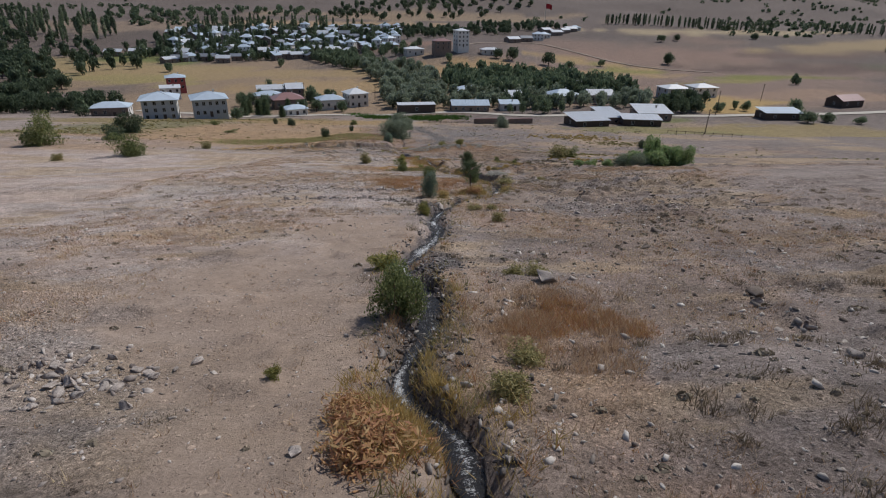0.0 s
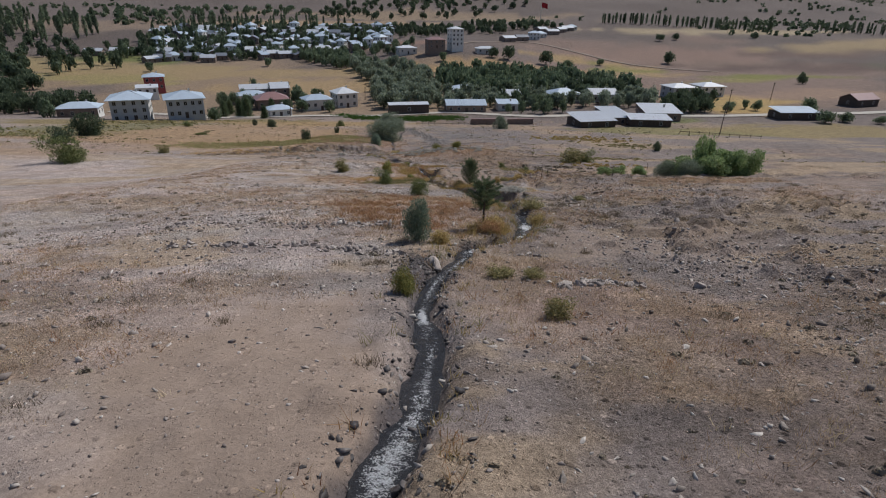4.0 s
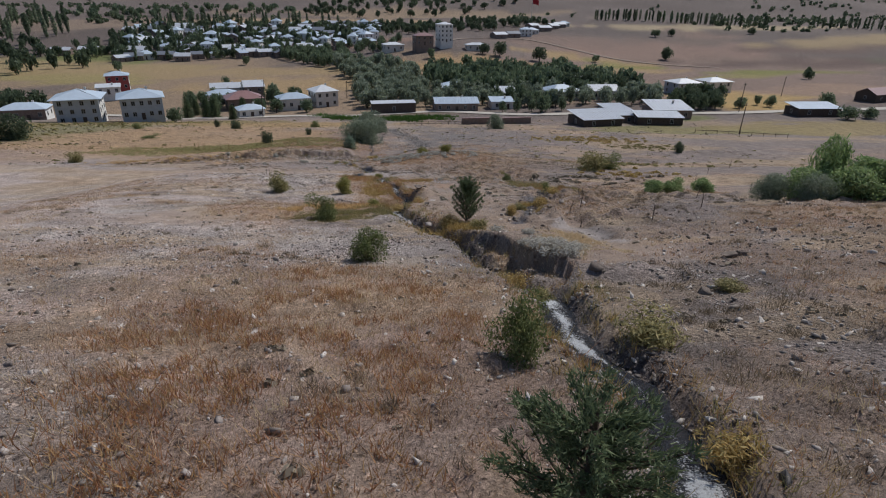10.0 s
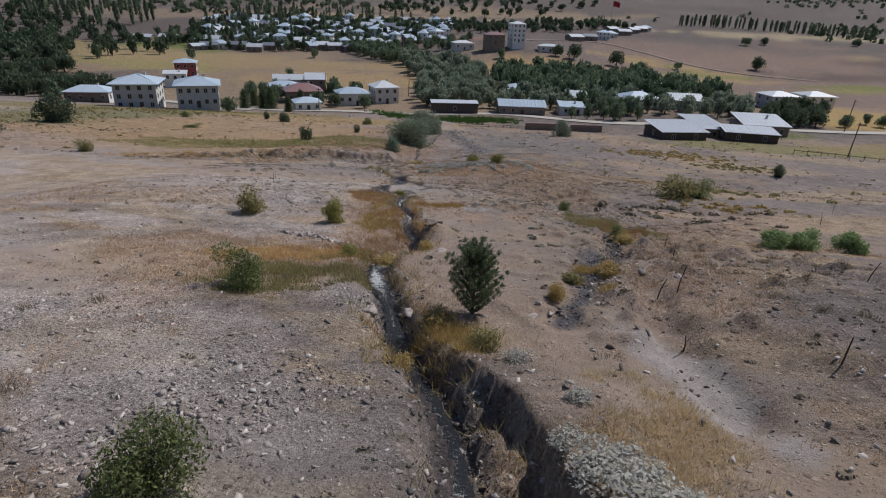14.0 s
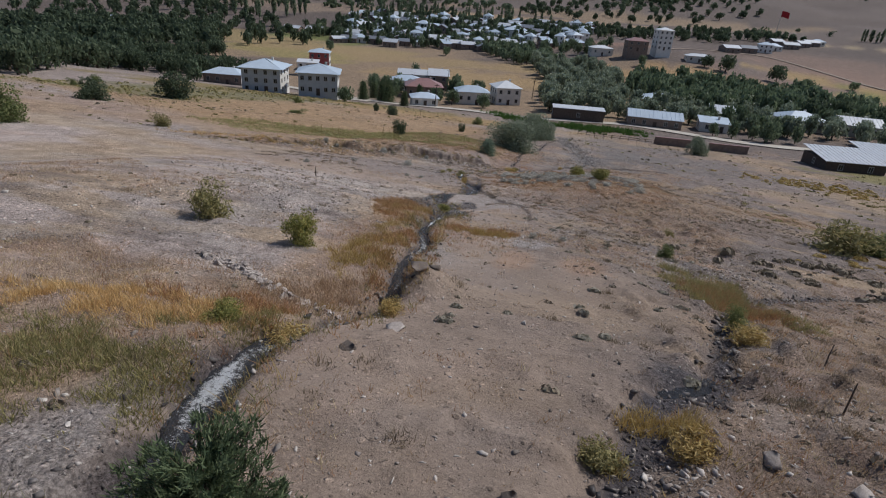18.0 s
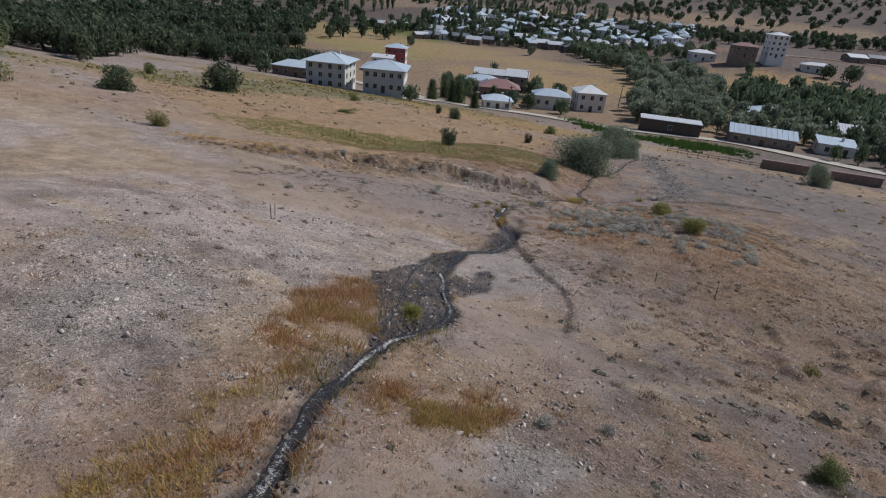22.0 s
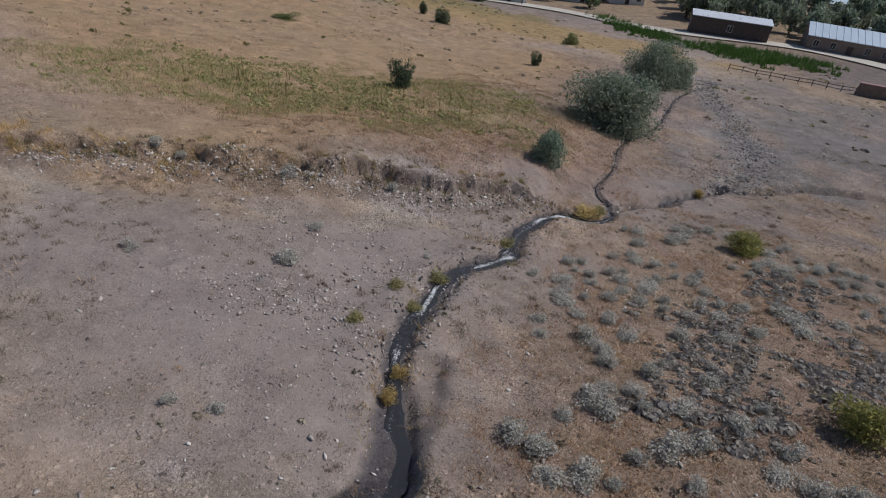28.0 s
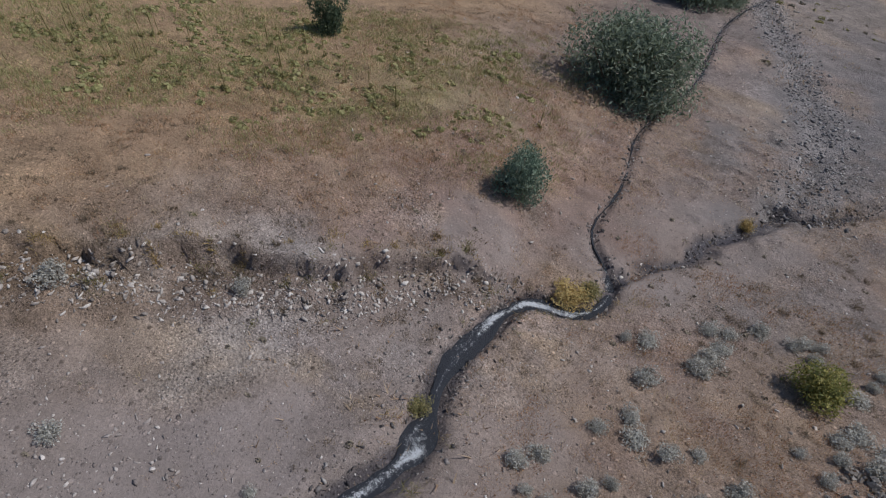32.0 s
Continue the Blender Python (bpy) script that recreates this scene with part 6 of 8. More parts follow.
BUSHES = [
    ("shrub", GREEN_BUSH, -1.0, 12.7, 0.95, 1.6, "leafy green shrub with yellowing tips beside the brook"),
    ("weed_clump", RUSSET_BUSH, -0.9, 6.2, 0.95, 0.5, "rusty red and orange weeds crowding the brook"),
    ("weed_clump", RUSSET_BUSH, -1.4, 7.3, 0.6, 0.4, "rusty weeds on the edge of the brook"),
    ("weed_clump", YELLOW_BUSH, -1.3, 14.6, 0.5, 0.6, "yellow-green weeds behind the shrub"),
    ("weed_clump", OLIVE_BUSH, 2.6, 16.6, 0.5, 0.35, "grey-olive cushion beside the pale boulder"),
    ("weed_clump", OLIVE_BUSH, 3.4, 17.0, 0.6, 0.4, "grey-olive cushion beside the pale boulder"),
    ("weed_clump", OLIVE_BUSH, 1.4, 8.2, 0.6, 0.45, "olive and straw weeds on the bank"),
    ("weed_clump", OLIVE_BUSH, 1.9, 9.8, 0.6, 0.4, "olive and straw weeds on the bank"),
    ("weed_clump", YELLOW_BUSH, -1.9, 17.9, 0.75, 0.65, "yellow-green weeds beside the white water"),
    ("weed_clump", YELLOW_BUSH, -0.7, 29.9, 0.48, 0.75, "round yellow-green bush at the edge of the brook"),
    ("tall_shrub", BLUE_BUSH, -0.6, 36.6, 0.68, 1.75, "upright blue-green shrub beside the brook"),
    ("weed_clump", GOLD_BUSH, 0.4, 36.4, 0.6, 0.5, "golden weeds at the foot of the shrub"),
    ("weed_clump", GOLD_BUSH, 2.8, 39.2, 0.75, 0.6, "golden yellow weeds under the small pine"),
    ("weed_clump", RUSSET_BUSH, 2.6, 38.4, 0.7, 0.5, "rusty weeds between the pine and the brook"),
    ("weed_clump", GOLD_BUSH, 5.4, 42.0, 0.6, 0.5, "orange and gold weeds overhanging the brook"),
    ("weed_clump", OLIVE_BUSH, 5.9, 46.2, 1.0, 0.6, "grey-olive weeds on the bank"),
    ("shrub", GREEN_BUSH, 2.9, 45.2, 0.75, 1.3, "leafy green shrub on the lip of the brook"),
    ("shrub", GREEN_BUSH, -1.0, 55.0, 0.95, 1.15, "open leafy green shrub among stones"),
    ("shrub", GREEN_BUSH, -4.5, 65.8, 1.15, 1.3, "round leafy green shrub in dry grass"),
    ("shrub", OLIVE_BUSH, -10.9, 80.7, 1.25, 1.5, "olive-green shrub on stony soil"),
    ("shrub", YELLOW_BUSH, -5.4, 79.6, 1.0, 1.45, "yellow-green upright shrub on stony soil"),
    ("shrub", GREEN_BUSH, 9.9, 92.9, 0.65, 0.85, "small dark green shrub beside rubble"),
    ("weed_clump", YELLOW_BUSH, -3.6, 93.3, 0.6, 0.4, "yellow-olive weeds on the gravel fan"),
    ("shrub", OLIVE_BUSH, 24.2, 109.0, 3.0, 2.4, "grey-brown thicket with some green"),
    ("shrub", GREEN_BUSH, 26.8, 110.2, 2.0, 2.0, "green shrub at the edge of a thicket"),
    ("willow_thicket", WILLOW_BUSH, 23.9, 70.4, 1.7, 1.7, "low silver-green willow thicket on the slope"),
    ("willow_thicket", FRESH_BUSH, 25.7, 69.2, 2.2, 2.1, "bright green willow thicket on the slope"),
    ("willow_thicket", FRESH_BUSH, 27.0, 67.6, 1.9, 1.8, "bright green willow thicket on the slope"),
    ("willow_thicket", WILLOW_BUSH, 24.9, 68.2, 1.6, 1.6, "low silver-green willow thicket on the slope"),
    ("willow_thicket", FRESH_BUSH, 29.6, 69.4, 1.9, 2.2, "yellow-green willow thicket on the slope"),
    ("willow_thicket", FRESH_BUSH, 27.4, 70.4, 1.5, 4.0, "tall open willow rising from a thicket"),
    ("willow_thicket", FRESH_BUSH, 28.3, 68.4, 2.0, 2.3, "bright green willow thicket on the slope"),
    ("willow_thicket", FRESH_BUSH, 30.1, 67.2, 1.7, 2.5, "yellow-green willow thicket on the slope"),
    ("shrub", FRESH_BUSH, 21.6, 83.0, 1.3, 1.1, "low fresh green bush on the slope"),
    ("shrub", FRESH_BUSH, 23.6, 83.4, 1.2, 1.2, "low fresh green bush on the slope"),
    ("shrub", FRESH_BUSH, 26.1, 83.0, 1.2, 1.2, "low fresh green bush on the slope"),
    ("willow", WILLOW_BUSH, -12.4, 158.6, 5.7, 5.6, "broad silver-green willow beside the brook"),
    ("willow", WILLOW_BUSH, -13.4, 186, 4.8, 6.0, "broad silver-green willow beside the brook"),
    ("willow", WILLOW_BUSH, -10.6, 188, 3.2, 4.2, "silver-green willow beside the brook"),
    ("shrub", BLUE_BUSH, -13.3, 143.2, 1.75, 2.3, "dark blue-green shrub on the cut bank"),
    ("shrub", DARK_BUSH, -30.9, 150.3, 1.5, 2.4, "dark green shrub in the meadow"),
    ("shrub", DARK_BUSH, -28.3, 180, 0.85, 1.8, "small dark green shrub in dry grass"),
    ("shrub", GREEN_BUSH, -31.2, 204, 1.9, 2.0, "green shrub near the road"),
    ("shrub", DARK_BUSH, -51.5, 194, 1.7, 2.3, "dark green shrub in dry grass"),
    ("shrub", DARK_BUSH, -58.2, 199, 0.9, 2.0, "dark green shrub in dry grass"),
    ("shrub", GREEN_BUSH, -63.1, 169, 2.6, 0.8, "low spreading green bush"),
    ("shrub", GREEN_BUSH, -75.7, 189, 1.9, 1.6, "green shrub in rough grass"),
    ("shrub", DARK_BUSH, -90.5, 163, 4.6, 5.6, "large dark green bush in rough grass"),
    ("shrub", GREEN_BUSH, -59, 104, 3.9, 4.4, "large grey-green shrub on the slope"),
    ("shrub", OLIVE_BUSH, -49.5, 117, 1.4, 1.6, "sparse grey-brown shrub on dry grass"),
    ("shrub", OLIVE_BUSH, -67.5, 96.5, 1.5, 1.3, "low grey-olive shrub on dry grass"),
    ("shrub", GREEN_BUSH, -84, 117, 4.6, 6.5, "tall green bush on the slope"),
    ("shrub", DARK_BUSH, -77, 131, 3.0, 3.2, "spreading dark green bush in rough grass"),
    ("shrub", GREEN_BUSH, -115, 164, 2.0, 2.4, "green shrub in rough grass"),
    ("shrub", GREEN_BUSH, -110, 154, 1.3, 1.6, "green shrub in rough grass"),
    ("willow", WILLOW_BUSH, 23.4, 206, 3.3, 4.6, "rounded silver-green willow in front of a wall"),
    ("shrub", DARK_BUSH, 57.3, 155, 1.3, 2.3, "dark green shrub on the slope"),
    ("shrub", YELLOW_BUSH, 1.2, 140.1, 1.5, 1.3, "yellow-green bush in a ring of dry grass"),
    ("shrub", YELLOW_BUSH, 4.6, 123.4, 1.3, 1.2, "yellow-green bush in dry grass"),
    ("shrub", OLIVE_BUSH, 10.8, 102.4, 0.5, 0.6, "small olive shrub on bare soil"),
    ("weed_clump", GOLD_BUSH, -8.6, 139.4, 1.1, 0.45, "golden weeds where two rills meet"),
    ("weed_clump", OLIVE_BUSH, -7.9, 140.2, 0.7, 0.5, "olive weeds where two rills meet"),
    ("weed_clump", GOLD_BUSH, -2.6, 150.9, 0.55, 0.6, "golden weeds on the edge of a dry rill"),
    ("weed_clump", GOLD_BUSH, -9.0, 116.6, 0.45, 0.5, "straw-gold weeds on an island in the brook"),
    ("weed_clump", GOLD_BUSH, -9.3, 117.7, 0.4, 0.5, "straw-gold weeds on an island in the brook"),
    ("weed_clump", OLIVE_BUSH, -11.6, 124.4, 0.7, 0.45, "olive weeds beside the brook"),
    ("weed_clump", OLIVE_BUSH, -11.2, 121.6, 0.55, 0.4, "olive weeds beside the brook"),
    ("weed_clump", OLIVE_BUSH, -12.4, 122.2, 0.5, 0.35, "olive weeds on bare earth"),
    ("weed_clump", OLIVE_BUSH, -12.2, 119.0, 0.5, 0.35, "olive weeds on bare earth"),
    ("weed_clump", OLIVE_BUSH, -10.9, 131.0, 0.6, 0.4, "olive weeds overhanging the brook"),
    ("weed_clump", GOLD_BUSH, 2.4, 63.4, 0.7, 0.5, "golden weeds round the foot of the pine"),
    ("weed_clump", GOLD_BUSH, 1.6, 61.4, 0.6, 0.45, "golden weeds on the bank of the gully"),
    ("weed_clump", OLIVE_BUSH, 3.8, 61.8, 0.7, 0.55, "olive weeds on the bank of the gully"),
    ("weed_clump", GOLD_BUSH, 4.1, 52.6, 0.6, 0.6, "golden weeds in the gully"),
    ("weed_clump", OLIVE_BUSH, 4.6, 50.9, 0.6, 0.4, "olive weeds in the gully"),
    ("weed_clump", GOLD_BUSH, 6.2, 66.7, 0.5, 0.6, "golden weeds beside the side rill"),
    ("weed_clump", OLIVE_BUSH, 7.2, 69.6, 0.6, 0.5, "olive weeds beside the side rill"),
    ("weed_clump", GOLD_BUSH, 8.9, 70.6, 0.7, 0.45, "golden weeds beside the side rill"),
    ("weed_clump", GOLD_BUSH, 11.6, 79.5, 0.8, 0.6, "golden weeds beside the side rill"),
    ("shrub", GREEN_BUSH, 11.4, 80.6, 0.55, 0.8, "small dark green shrub among golden weeds"),
    ("weed_clump", GOLD_BUSH, -0.6, 71.6, 0.8, 0.5, "golden weeds on the bank of the brook"),
    ("weed_clump", GOLD_BUSH, 0.7, 75.0, 0.6, 0.45, "golden weeds on the bank of the brook"),
    ("weed_clump", YELLOW_BUSH, -2.3, 71.2, 0.7, 0.4, "yellow-green weeds by the brook"),
    ("weed_clump", YELLOW_BUSH, -3.2, 9.0, 0.22, 0.3, "small green weed on bare earth"),
    ("weed_clump", OLIVE_BUSH, 9.5, 49.5, 0.6, 0.3, "low olive weeds on the slope"),
    ("weed_clump", OLIVE_BUSH, 2.2, 31.4, 0.6, 0.35, "grey-green low bush in dry grass"),
    ("weed_clump", OLIVE_BUSH, 3.2, 31.0, 0.5, 0.3, "grey-green low bush in dry grass"),
    ("weed_clump", OLIVE_BUSH, 3.3, 27.9, 0.5, 0.5, "olive weeds in dry grass"),
]
for k, (name, kinds, x, y, rad, tall, label) in enumerate(BUSHES):
    plant(name, kinds[k % len(kinds)], x, y, rad, tall, label, sink=0.14 * tall if name == "willow" else 0.0, category="weeds" if name == "weed_clump" else "willow" if "willow" in name else "bush")

# grey sage cushions
SAGES = [(6.05, 55.0, 0.9, 0.34), (6.6, 55.2, 0.7, 0.3), (5.6, 56.3, 0.75, 0.3), (6.0, 56.6, 0.65, 0.28), (6.95, 55.5, 0.6, 0.3), (5.3, 57.3, 0.5, 0.26), (4.6, 61.1, 0.5, 0.28), (5.7, 58.7, 0.4, 0.18), (6.2, 54.2, 0.7, 0.3), (6.2, 56.0, 0.7, 0.3),
         (-18.4, 123.9, 0.55, 0.4), (-17.1, 120.5, 0.8, 0.45), (-23.2, 127.2, 0.7, 0.7), (-29.8, 123.8, 0.55, 0.5), (-28.6, 124.4, 0.5, 0.4), (-5.1, 131.5, 0.5, 0.4), (-2.8, 132.1, 0.4, 0.35),
         (-8.2, 128.1, 0.42, 0.35), (-4.4, 128.1, 0.6, 0.45), (-3.9, 125.8, 0.55, 0.4), (-22.6, 107.6, 0.5, 0.4), (-2.0, 121.1, 0.5, 0.4), (3.4, 142.6, 0.5, 0.4), (-18.5, 130.9, 0.5, 0.45),
         (-12.5, 112.8, 0.35, 0.3), (-13.8, 112.2, 0.3, 0.3), (-13.0, 125.8, 0.3, 0.25), (2.8, 89.5, 0.35, 0.3), (4.3, 90.4, 0.3, 0.3), (-22.2, 116.8, 0.5, 0.35), (-5.5, 133.9, 0.5, 0.35), (-4.4, 130.8, 0.6, 0.4), (-4.1, 129.4, 0.55, 0.35),
         (-1.0, 134.0, 0.55, 0.4), (-0.5, 132.0, 0.55, 0.35), (-1.1, 126.2, 0.6, 0.4), (-3.0, 124.9, 0.65, 0.42), (-4.3, 123.8, 0.7, 0.42), (3.3, 131.0, 0.8, 0.45), (2.7, 131.8, 0.7, 0.4), (3.7, 130.2, 0.7, 0.4),
         (1.2, 131.1, 0.5, 0.35), (-6.4, 127.6, 0.5, 0.35), (0.2, 129.1, 0.6, 0.3), (-6.0, 122.9, 0.4, 0.3), (-0.9, 128.6, 0.55, 0.3), (0.6, 127.2, 0.6, 0.35), (1.8, 128.6, 0.6, 0.3)]
r6 = np.random.default_rng(21)
while len(SAGES) < 160:
    x, y = r6.uniform(-7.5, 9), r6.uniform(116, 143)
    if fbm(np.array([x]), np.array([y]), 5.0, 610)[0] > 0.44 and all(math.hypot(x - a, y - b) > 0.7 for a, b, *_ in SAGES) and sample(brook_at, [x], [y])[0] > 1.6:
        SAGES.append((x, y, r6.uniform(0.3, 0.75), r6.uniform(0.26, 0.48)))
for k, (x, y, rad, tall) in enumerate(SAGES):
    plant("sage_cushion", SAGE_BUSH[k % 4], x, y, rad, tall, "silver-grey sage cushion on dry earth" if rad < 0.5 else "broad silver-grey sage cushion on dry earth", "sage", "sage cushions")


def pine_kind(seed, whorls, tall, reach, bare, per=6, tuft=16, up=0.5):
    """A young pine: a trunk, boughs in whorls, and needles in bottle-brush tufts."""
    r = np.random.default_rng(seed)
    boughs, cs, out = [], [], []
    for k in range(whorls):
        z = bare + (tall - bare) * k / whorls
        span = reach * (1 - 0.78 * ((z - bare) / (tall - bare)) ** 1.3) * (0.75 if k == 0 else 1.0)
        for j in range(per):
            a = 2 * np.pi * (j + 0.5 * (k % 2)) / per + r.normal(0, 0.25)
            ln = span * r.uniform(0.7, 1.12)
            d = np.array([math.cos(a), math.sin(a), up])
            tip = np.array([0, 0, z]) + d * ln + np.array([0, 0, 0.15 * ln])
            mid = np.array([0, 0, z]) + d * ln * 0.5
            boughs.append([((0, 0, z), 0.025), (mid, 0.016), (tip, 0.007)])
            for q in np.linspace(0.3, 1.05, 5):
                p = np.array([0, 0, z]) * (1 - q) + tip * q if q <= 1 else tip + d * 0.05
                cs.append(p + r.normal(0, 0.04, (tuft, 3)))
                out.append(np.tile(d + (0, 0, 0.4), (tuft, 1)))
    top = np.array([0, 0, tall])
    cs.append(top + r.normal(0, 0.05, (tuft, 3)))
    out.append(np.tile((0.0, 0.0, 1.0), (tuft, 1)))
    trunk = tubes([[((0, 0, -0.1), 0.075), ((0.02, 0.01, bare), 0.06), ((0, 0, tall), 0.015)]], "trunk", BARK, 8)
    cs, out = np.concatenate(cs), np.concatenate(out)
    n = len(cs)
    d = out / np.linalg.norm(out, axis=1)[:, None] + r.normal(0, 0.55, (n, 3))
    d /= np.linalg.norm(d, axis=1)[:, None]
    s = np.cross(d, r.normal(size=(n, 3)))
    s /= np.linalg.norm(s, axis=1)[:, None]
    ln = r.uniform(0.07, 0.13, (n, 1))
    v = np.stack([cs - s * 0.011, cs + s * 0.011, cs + d * ln], 1).reshape(-1, 3)
    return trunk, tubes(boughs, "boughs", BARK, 4), mesh_of("needles", v, np.arange(3 * n).reshape(-1, 3), NEEDLE)


def pine(kind, x, y, sc, label):
    root = empty("pine_tree", pose(x, y, level(x, y), 0, 0, 40) @ Matrix.Scale(sc, 4), label, "pine tree")
    for name, me in zip(("trunk", "branchwork", "foliage"), kind):
        part(name, me, None, root)


pine(pine_kind(31, 9, 2.3, 1.1, 0.02, 7, 52, 0.95), 3.4, 64.4, 0.95, "young bushy dark green pine on the bank of the gully")
pine(pine_kind(32, 6, 2.8, 1.2, 1.3, 8, 40, 0.4), 2.4, 39.6, 0.8, "small pine with bare dark trunk and round crown by the brook")


def stick(x, y, tall, lean, label="grey weathered stick standing in dry soil"):
    me = tubes([[((0, 0, -0.15), 0.025), ((lean * 0.4, 0.1 * lean, tall * 0.5), 0.022), ((lean, 0, tall), 0.014)], [((lean * 0.45, 0.1 * lean, tall * 0.55), 0.012), ((lean * 0.45 - 0.2, 0.1, tall * 0.8), 0.006)]], "stick", DARK_WOOD, 5)
    ob = new("stick", me)
    ob.matrix_basis = pose(x, y, level(x, y), 0, 0, rng.uniform(0, 360))
    return tagged(ob, label, "stick", "sticks and fence posts")


for sx, sy, sh in [(12.6, 74.4, 0.9), (10.0, 67.9, 0.8), (10.6, 67.8, 1.0), (6.9, 110, 0.9), (20.6, 127.5, 1.3), (12.3, 61.4, 0.8), (9.3, 63, 0.6), (16.8, 65.5, 1.0), (21.9, 137, 1.6), (44.7, 112, 1.4),
                   (13.5, 78.4, 0.7), (3.6, 110, 0.8), (-17.5, 100.8, 0.8), (-16.8, 99.8, 0.9), (19.8, 72, 1.0), (26, 76, 1.1), (33, 98, 1.2), (38, 105, 1.2)]:
    stick(sx, sy, sh, rng.uniform(-0.25, 0.25))

# dried mullein stalks over the meadow
STALK = tubes([[((0, 0, -0.1), 0.02), ((0.02, 0, 0.6), 0.02), ((0.03, 0.02, 1.0), 0.045), ((0.04, 0.02, 1.35), 0.03), ((0.05, 0.02, 1.5), 0.008)]], "stalk", grainy("dry_stalk", (0.22, 0.18, 0.08), (0.38, 0.31, 0.15), 5.0), 6)
STALK_LEAF = [bush_kind(990, OLIVE, 160, 0.1, lobes=4, long=2.0)[1]]
r7 = np.random.default_rng(33)
for k in range(46):
    u, v = r7.normal(0, 7.5), r7.normal(0, 2.3)
    x, y = -36 + u * 0.883 - v * 0.469, 141 + u * 0.469 + v * 0.883
    root = empty("mullein_stalk", pose(x, y, level(x, y), 0, 0, r7.uniform(0, 360)) @ Matrix.Scale(r7.uniform(0.55, 1.05), 4), "dried mullein stalk with withered leaves in the meadow", "weed", "mullein stalks")
    part("stalk", STALK, None, root)
    leaves = part("foliage", STALK_LEAF[0], None, root)
    leaves.scale = (0.28, 0.28, 0.35)


# ---- the village ----
def box(bm, x0, x1, y0, y1, z0, z1):
    v = [bm.verts.new((x, y, z)) for z in (z0, z1) for x, y in ((x0, y0), (x1, y0), (x1, y1), (x0, y1))]
    for f in ((3, 2, 1, 0), (4, 5, 6, 7), (0, 1, 5, 4), (1, 2, 6, 5), (2, 3, 7, 6), (3, 0, 4, 7)):
        bm.faces.new([v[i] for i in f])


def box_mesh(name, mat, *boxes):
    bm = bmesh.new()
    for b in boxes:
        box(bm, *b)
    me = bpy.data.meshes.new(name)
    bm.to_mesh(me)
    bm.free()
    me.materials.append(mat)
    return me


def roof_mesh(kind, w, d, rise, over, mat):
    """A sheet roof with eaves and thickness, resting at height 0."""
    bm = bmesh.new()
    a, b, t = w / 2 + over, d / 2 + over, 0.12
    if kind == "hip":
        r = max(a - b, 0.0) + 0.3 if a >= b else 0.3
        q = max(b - a, 0.0) + 0.3 if b > a else 0.3
        top = [(-r, -q if b > a else 0, rise), (r, -q if b > a else 0, rise), (r, q if b > a else 0, rise), (-r, q if b > a else 0, rise)]
        if b > a:
            top = [(0, -q, rise), (0, q, rise)]
            sides = [(0, 1, "a"), (1, 2, "a", "b"), (2, 3, "b"), (3, 0, "b", "a")]
        else:
            top = [(-r, 0, rise), (r, 0, rise)]
            sides = [(0, 1, "b", "a"), (1, 2, "b"), (2, 3, "a", "b"), (3, 0, "a")]
        ridge = {"a": bm.verts.new(top[0]), "b": bm.verts.new(top[1])}
        eave = [bm.verts.new(p) for p in ((-a, -b, 0), (a, -b, 0), (a, b, 0), (-a, b, 0))]
        low = [bm.verts.new(p) for p in ((-a, -b, -t), (a, -b, -t), (a, b, -t), (-a, b, -t))]
        for i, j, *up in sides:
            bm.faces.new([eave[i], eave[j], *(ridge[u] for u in up)])
            bm.faces.new([low[i], low[j], eave[j], eave[i]])
        bm.faces.new(low[::-1])
    else:
        prof = [(-b, 0), (0, rise), (b, 0)] if kind == "gable" else [(-b, 0), (b, rise)]
        up = [[bm.verts.new((x, y, z)) for y, z in prof] for x in (-a, a)]
        dn = [[bm.verts.new((x, y, z - t)) for y, z in prof] for x in (-a, a)]
        for k in range(len(prof) - 1):
            bm.faces.new([up[0][k], up[1][k], up[1][k + 1], up[0][k + 1]])
            bm.faces.new([dn[0][k + 1], dn[1][k + 1], dn[1][k], dn[0][k]])
            for s in (0, 1):
                q = [up[s][k], up[s][k + 1], dn[s][k + 1], dn[s][k]]
                bm.faces.new(q if s else q[::-1])
        for k in (0, len(prof) - 1):
            q = [up[0][k], up[1][k], dn[1][k], dn[0][k]]
            bm.faces.new(q[::-1] if k == 0 else q)
    bmesh.ops.recalc_face_normals(bm, faces=bm.faces)
    me = bpy.data.meshes.new("roof")
    bm.to_mesh(me)
    bm.free()
    me.materials.append(mat)
    return me


FRAME = grainy("window_frame_paint", (0.3, 0.3, 0.3), (0.44, 0.44, 0.44), 2.0, 0.7, 0.0)
WINDOW_FRAME = box_mesh("window", FRAME, (-0.6, 0.6, -0.05, 0.03, -0.75, -0.63), (-0.6, 0.6, -0.05, 0.03, 0.63, 0.75), (-0.6, -0.5, -0.05, 0.03, -0.63, 0.63), (0.5, 0.6, -0.05, 0.03, -0.63, 0.63), (-0.04, 0.04, -0.04, 0.03, -0.63, 0.63))
WINDOW_PANE = box_mesh("pane", PANE, (-0.5, 0.5, -0.015, 0.02, -0.63, 0.63))
DOOR = box_mesh("door", DARK_WOOD, (-0.5, 0.5, -0.05, 0.03, 0.0, 2.1), (-0.56, -0.5, -0.07, 0.03, 0.0, 2.18), (0.5, 0.56, -0.07, 0.03, 0.0, 2.18), (-0.5, 0.5, -0.07, 0.03, 2.1, 2.18))
CHIMNEY = box_mesh("chimney", CONCRETE, (-0.3, 0.3, -0.3, 0.3, -0.9, 0.7), (-0.36, 0.36, -0.36, 0.36, 0.7, 0.85))


